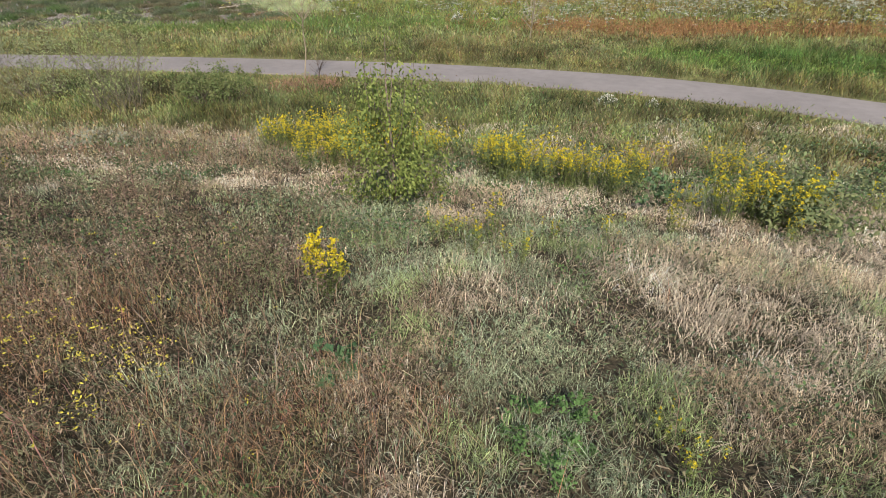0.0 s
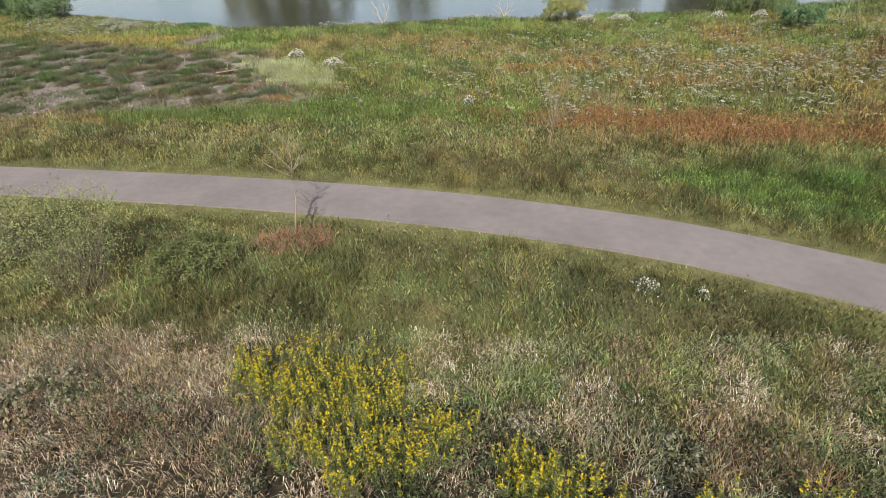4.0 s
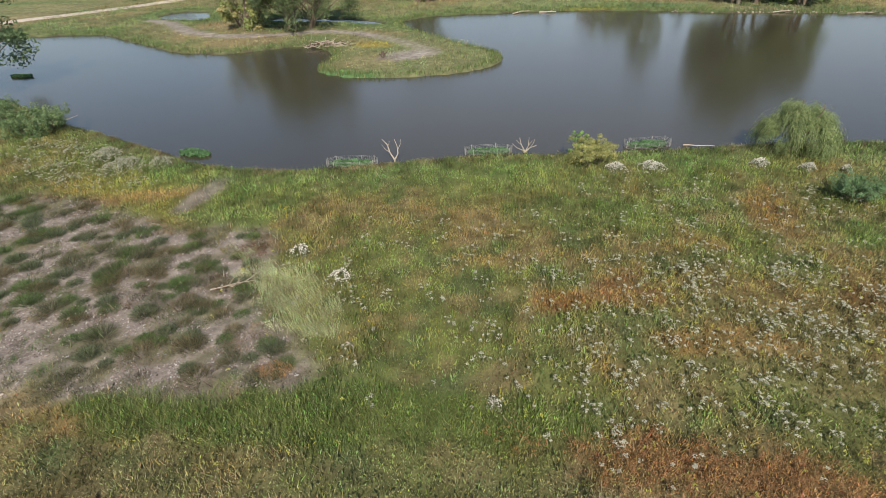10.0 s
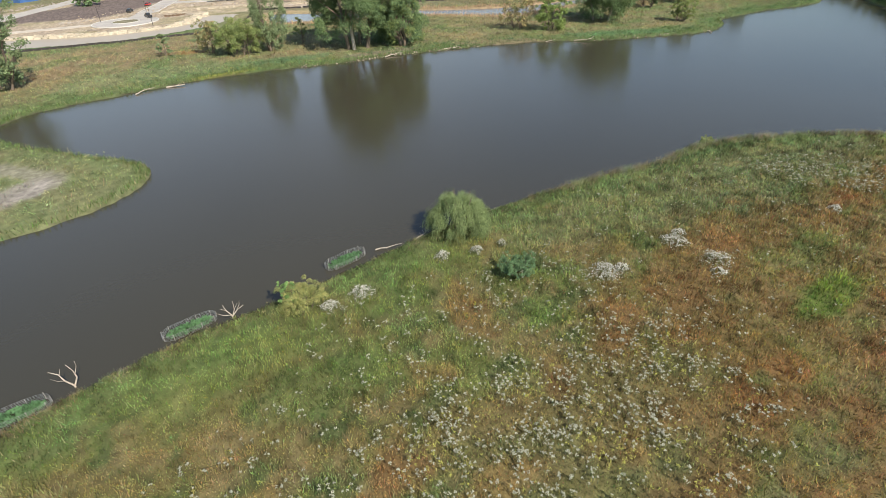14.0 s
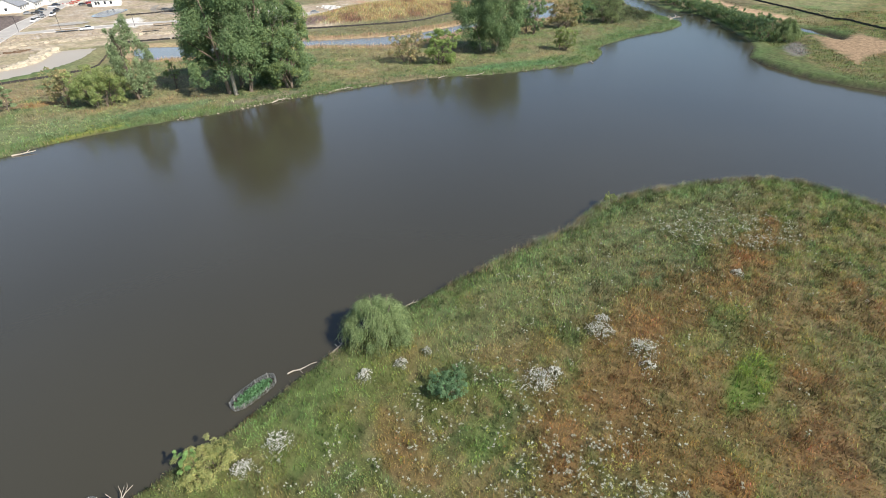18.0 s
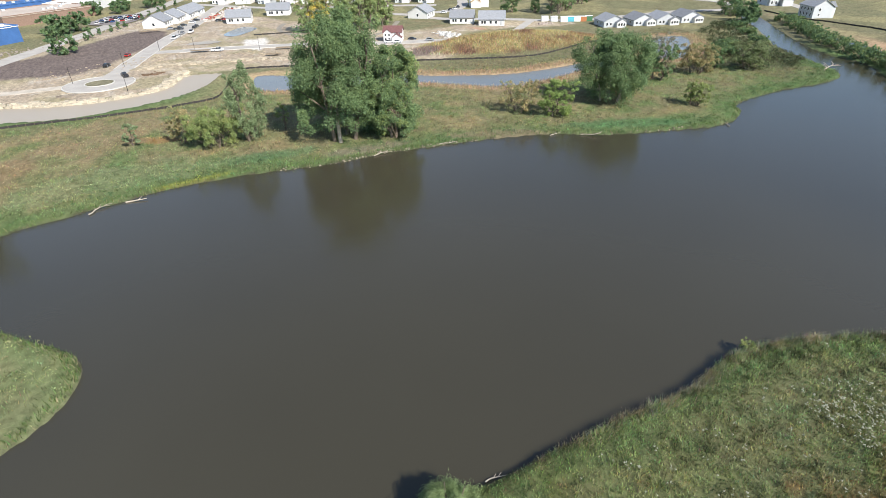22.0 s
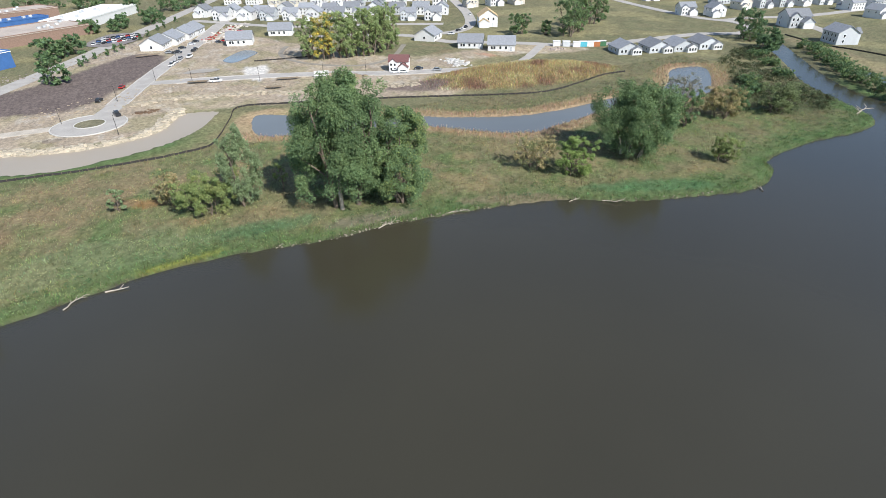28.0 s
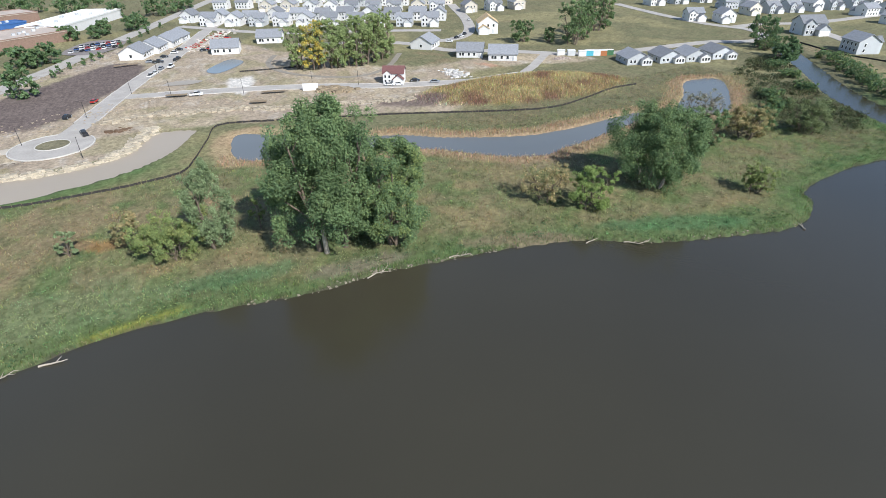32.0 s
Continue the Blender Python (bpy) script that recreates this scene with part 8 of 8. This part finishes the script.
CARS = {(p, k): car(p, k) for p, k in (("white", "car"), ("red", "car"), ("dark", "car"), ("grey", "car"), ("blue", "car"), ("white", "pickup"), ("dark", "pickup"))}
parked = set()
SPOTS = [(22.4, 345.5, 62, "dark", "car"), (33, 364.7, 62, "red", "car"), (27.1, 318.4, 100, "dark", "pickup"), (60, 400, 62, "white", "pickup"), (63, 406, 62, "white", "car"), (67, 415, 62, "grey", "car"), (72, 416, 62, "white", "pickup"),
         (77, 433, 62, "dark", "car"), (79, 437, 62, "dark", "car"), (68, 433, -20, "dark", "pickup"), (64, 436, -20, "grey", "car"), (73, 446, -20, "dark", "car"), (80, 455, -25, "white", "car"), (84, 463, -25, "dark", "car"),
         (72.3, 350.5, -22, "white", "pickup"), (151.5, 316.3, -30, "white", "car"), (155.5, 314.6, -30, "white", "car"), (165, 316, -40, "dark", "car"), (171.5, 308.4, -30, "grey", "car"), (100, 455, 40, "red", "car"), (104, 460, 40, "red", "car"),
         (96, 452, 10, "dark", "car"), (118, 486, -20, "red", "car"), (231, 388, -35, "white", "car"), (242, 396, 20, "dark", "car"), (247, 398, 20, "white", "car"), (252, 402, 40, "dark", "pickup"), (290, 452, 60, "white", "car"), (400, 285, 30, "dark", "car")]
for k in range(26):
    SPOTS.append((28 + 3.0 * (k % 9) + 3.2 * (k // 9), 492 + 3.0 * (k // 9) * 3.1 + 0.6 * (k % 9), 62, ("white", "grey", "dark", "blue", "white", "red")[k * 7 % 6], "car"))
for x, y, a, p, k in SPOTS:
    ob = CARS[p, k]
    z = float(height(np.array([x]), np.array([y]))[0]) + 0.2
    if (p, k) in parked:
        copy_thing(ob, pose(x, y, z, 0, 0, a))
    else:
        parked.add((p, k))
        ob.matrix_basis = pose(x, y, z, 0, 0, a)


def trailer(x, y, turn, length):
    t = tagged(new("flatbed_trailer"), "flatbed trailer standing on the building site", "trailer")
    t.matrix_world = pose(x, y, float(height(np.array([x]), np.array([y]))[0]) + 0.18, 0, 0, turn)
    bm = bmesh.new()
    box(bm, -length / 2, -1.1, 0.7, length / 2, 1.1, 0.9)
    part("deck", bm, M_stake, t)
    for x2 in (-0.8, 0.5):
        for y2 in (-1.2, 1.2):
            limbs_object("wheel", [((x2, y2 - 0.1, 0.38), (x2, y2 + 0.1, 0.38), 0.38, 0.38)], M_tyre, t, 12)
    limbs_object("drawbar", [((length / 2, 0, 0.75), (length / 2 + 1.4, 0, 0.55), 0.06, 0.05)], M_tyre, t, 5)
    return t


trailer(64.5, 353.6, -22, 9)
trailer(102.5, 335, -22, 10)
trailer(92.1, 322.9, -22, 7)
trailer(52, 434, 0, 12)


def container(x, y, turn, w, d, h, mat, label, name="container"):
    t = tagged(new(name), label, "container", "skips and huts at the site")
    t.matrix_world = pose(x, y, float(height(np.array([x]), np.array([y]))[0]), 0, 0, turn)
    bm = bmesh.new()
    loft(bm, [(-w / 2, d / 2 * 0.96, 0, h * 0.96), (-w / 2 + 0.15, d / 2, -0.1, h), (w / 2 - 0.15, d / 2, -0.1, h), (w / 2, d / 2 * 0.96, 0, h * 0.96)])
    part("body", bm, mat, t)
    bm = bmesh.new()
    box(bm, -w / 2 - 0.1, -d / 2 - 0.1, h, w / 2 + 0.1, d / 2 + 0.1, h + 0.15)
    part("lid", bm, M_trim, t)
    return t


M_cyan = material("pale_blue_panels", (0.10, 0.42, 0.52), 0.5)
M_orange = material("rusty_orange_panels", (0.42, 0.16, 0.06), 0.7)
M_green = material("green_panels", (0.06, 0.17, 0.08), 0.6)
for x, y, m, lab in ((262, 320, M_white, "white site hut beside the street"), (266, 316, M_grey, "grey skip beside the street"), (270, 311.5, M_white, "white site hut beside the street"), (274, 310, M_cyan, "pale blue panelled container at the site"), (277.5, 308, M_white, "tall white container at the site"), (280.5, 306, M_orange, "rusty orange container at the site"), (284, 304.5, M_green, "green container at the street's edge")):
    container(x, y, -35, 4.2, 2.6, 2.8, m, lab)
container(118, 330, -25, 7, 0.4, 3.0, M_white, "white board fence panel by the soil heap", "panel")


def lamp(x, y, turn):
    t = tagged(new("street_lamp"), "slim dark street lamp on a new street", "street lamp", "street lamps")
    t.matrix_world = pose(x, y, float(height(np.array([x]), np.array([y]))[0]), 0, 0, turn)
    limbs_object("pole", [((0, 0, -0.3), (0, 0, 6.6), 0.11, 0.07)], M_fabric, t, 8)
    limbs_object("arm", [((0, 0, 6.5), (1.2, 0, 6.8), 0.05, 0.04)], M_fabric, t, 6)
    bm = bmesh.new()
    box(bm, 1.0, -0.16, 6.72, 1.7, 0.16, 6.86)
    part("lamp_head", bm, M_fabric, t)
    return t


for x, y, a in ((25.5, 293, 90), (29, 341, 160), (48.1, 371, 160), (62.8, 358, -110), (90.6, 341, -110), (121.5, 337, -110), (140, 326, -110), (64, 408, 160), (8, 318, 0)):
    lamp(x, y, a)

# dark bushes along the opposite bank and the creek
for k, (x, y, h, w) in enumerate(((247, 109, 9, 11), (256, 114, 8, 10), (264, 122, 6, 9), (271, 127, 5, 11), (278, 133, 5, 11), (286, 141, 5, 11), (293, 149, 5, 11), (300, 158, 5, 11), (307, 167, 5, 12), (314, 176, 5, 12), (322, 185, 5, 12), (331, 194, 5, 12), (340, 202, 5, 12), (349, 211, 5, 12), (359, 220, 5, 12), (369, 231, 4, 11), (300, 205, 2.6, 10), (316, 222, 2.6, 11), (330, 236, 3, 11), (262, 196, 4, 9), (274, 206, 4, 10), (366, 262, 7, 13))):
    tree(x, y, h, w, "dark green shrub along the creek bank", DARK + OLIVE[1:2], 500 + k, 4, 0.02, 2200, 0.32, name="bush", category="bush", clumps=60, group="shrubs along the creek")

# the bank beyond the pond's mouth
willow(250, 102.5, 9.5, 10, 71, "large weeping willow leaning over the pond's mouth")
bare_tree(244.5, 109.5, 3.5, 8.0, 72, M_dead, "dark dead branches reaching over the water", 5, "snag", "dead tree", 0.09, 0.2)
rocks("rubble_heap", "heap of broken concrete and wood beside the turning circle", [(3, 299), (5.4, 298.4), (8, 297.5)], 60, 0.9, 0.6, (0.34, 0.29, 0.23), 11)
rocks("clod_heap", "dark heap of turned earth on the building land", [(34, 318), (38, 317), (41, 317.5)], 60, 1.0, 0.6, (0.22, 0.15, 0.10), 12)
rocks("white_rubble", "pale rubble and debris by the cross street", [(188, 312), (190, 318), (191, 324)], 130, 2.2, 0.9, (0.70, 0.68, 0.64), 13)
rocks("site_material", "stacked building material beside the lane", [(251, 314), (255, 313.5), (259, 313)], 60, 1.2, 0.6, (0.55, 0.46, 0.40), 14)
rng = np.random.RandomState(77)
x, y = scatter(60000, 196, 345, 40, 165, rng, lambda a, b: smooth(0.1, 1.0, shore(a, b)) * (shore(a, b) < 60) * (b < 40 + 0.9 * (a - 190) + 20))
k = (np.maximum(1 - smooth(-2, 2, distance(x, y, SCRAPED, True)), 1 - smooth(4, 8, distance(x, y, SCRAPED_STRIP))) < 0.4) & ((y < 110) | (x > 262))
x, y = x[k], y[k]
blades("east_bank_growth", "rank olive growth on the bank beyond the pond's mouth", x, y, 0.3 + 0.7 * rng.rand(len(x)) * fbm(x, y, 4, 401), 0.12 + 0.12 * rng.rand(len(x)), jitter(cover(x, y) * 1.6, rng, 0.45, 0.03, (x, y), 1.5), 0.2 + 0.5 * rng.rand(len(x)), rng, segs=1)

# dark thicket between the back pool and the creek
THICKET = np.array([(240, 178), (262, 166), (285, 173), (296, 195), (318, 215), (345, 238), (352, 252), (330, 252), (300, 240), (290, 226), (262, 204)], float)
cx, cy = scatter(2600, 235, 355, 160, 256, rng, lambda a, b: (distance(a, b, THICKET, True) < 0) * smooth(0.8, 2.0, shore(a, b)) * smooth(0.3, 0.5, fbm(a, b, 8, 411)))
rep = 34
wide = 0.7 + 1.3 * rng.rand(len(cx)) ** 1.5
k = np.repeat(np.arange(len(cx)), rep)
d = rng.normal(size=(len(k), 3))
d[:, 2] = np.abs(d[:, 2])
d /= np.linalg.norm(d, axis=1)[:, None]
px, py = cx[k] + wide[k] * d[:, 0], cy[k] + wide[k] * d[:, 1]
p = np.stack([px, py, height(px, py) + wide[k] * (0.1 + 1.2 * d[:, 2] * (0.7 + 0.4 * rng.rand(len(k))))], -1)
tint = np.array([(0.085, 0.105, 0.05), (0.10, 0.115, 0.055), (0.12, 0.12, 0.065), (0.075, 0.10, 0.055)])[rng.randint(0, 4, len(cx))] * (0.75 + 0.5 * rng.rand(len(cx)))[:, None]
bits("thicket", "dark olive thicket between the back pool and the creek", p, 0.3, tint[k] * np.clip(np.exp(0.25 * rng.normal(size=len(k))), 0.5, 1.6)[:, None], rng, "scrub", stretch=0.5)

rocks("red_material", "red building material and wrapped pallets in the street", [(90, 462), (98, 478), (106, 494), (118, 512)], 34, 2.6, 1.0, (0.40, 0.085, 0.07), 15)
rocks("pale_material", "pale rubble and lumber between the new houses", [(92, 460), (104, 480), (114, 500), (124, 516)], 130, 4.0, 1.0, (0.68, 0.62, 0.56), 16)


def kerbs(line, off, label):
    d = np.gradient(line, axis=0)
    d /= np.linalg.norm(d, axis=1)[:, None]
    side = np.stack([-d[:, 1], d[:, 0]], -1)
    for k in (-1, 1):
        ribbon("kerb", line + side * off * k, 0.5, M_concrete, label, "kerb", 0.26, 0.3)


kerbs(spline([(43, 368), (75, 356), (105, 344), (130, 330), (150, 317.5), (170, 308), (188, 301), (216, 298)], False, 6)[3:], 3.95, "pale concrete kerb of the cross street")
kerbs(spline([(28, 335), (40, 364), (55, 398), (72, 432), (92, 478), (112, 525)], False, 6), 4.2, "pale concrete kerb of the new street")

depot = tagged(new("warehouse"), "white warehouse with a red stripe and a dark open door", "building")
depot.matrix_world = pose(-172, 296, 0.5, 0, 0, 8)
bm = bmesh.new()
box(bm, -16, -8, -0.6, -6, 8, 7)
box(bm, 0, -8, -0.6, 16, 8, 7)
box(bm, -6, -8, 4.2, 0, 8, 7)
box(bm, -6, 6, -0.6, 0, 8, 4.2)
part("wall", bm, M_white, depot)
bm = bmesh.new()
box(bm, -16.1, -8.12, 5.2, 16.1, -8.003, 6.0)
part("stripe", bm, material("dull_red_stripe", (0.34, 0.05, 0.045), 0.7), depot, "dull red painted stripe")
bm = bmesh.new()
box(bm, -16.5, -8.5, 7.004, 16.5, 8.5, 7.4)
part("roof", bm, M_membrane, depot)
tree(-137, 264, 11, 14, "round olive tree beside the haul road", OLIVE + BROWN[:1], 601, 4, 0.06, 2600, 0.4, clumps=26)
tree(-122, 262, 5, 7, "small olive bush beside the haul road", OLIVE, 602, 3, 0.04, 900, 0.35, name="bush", category="bush", clumps=14)
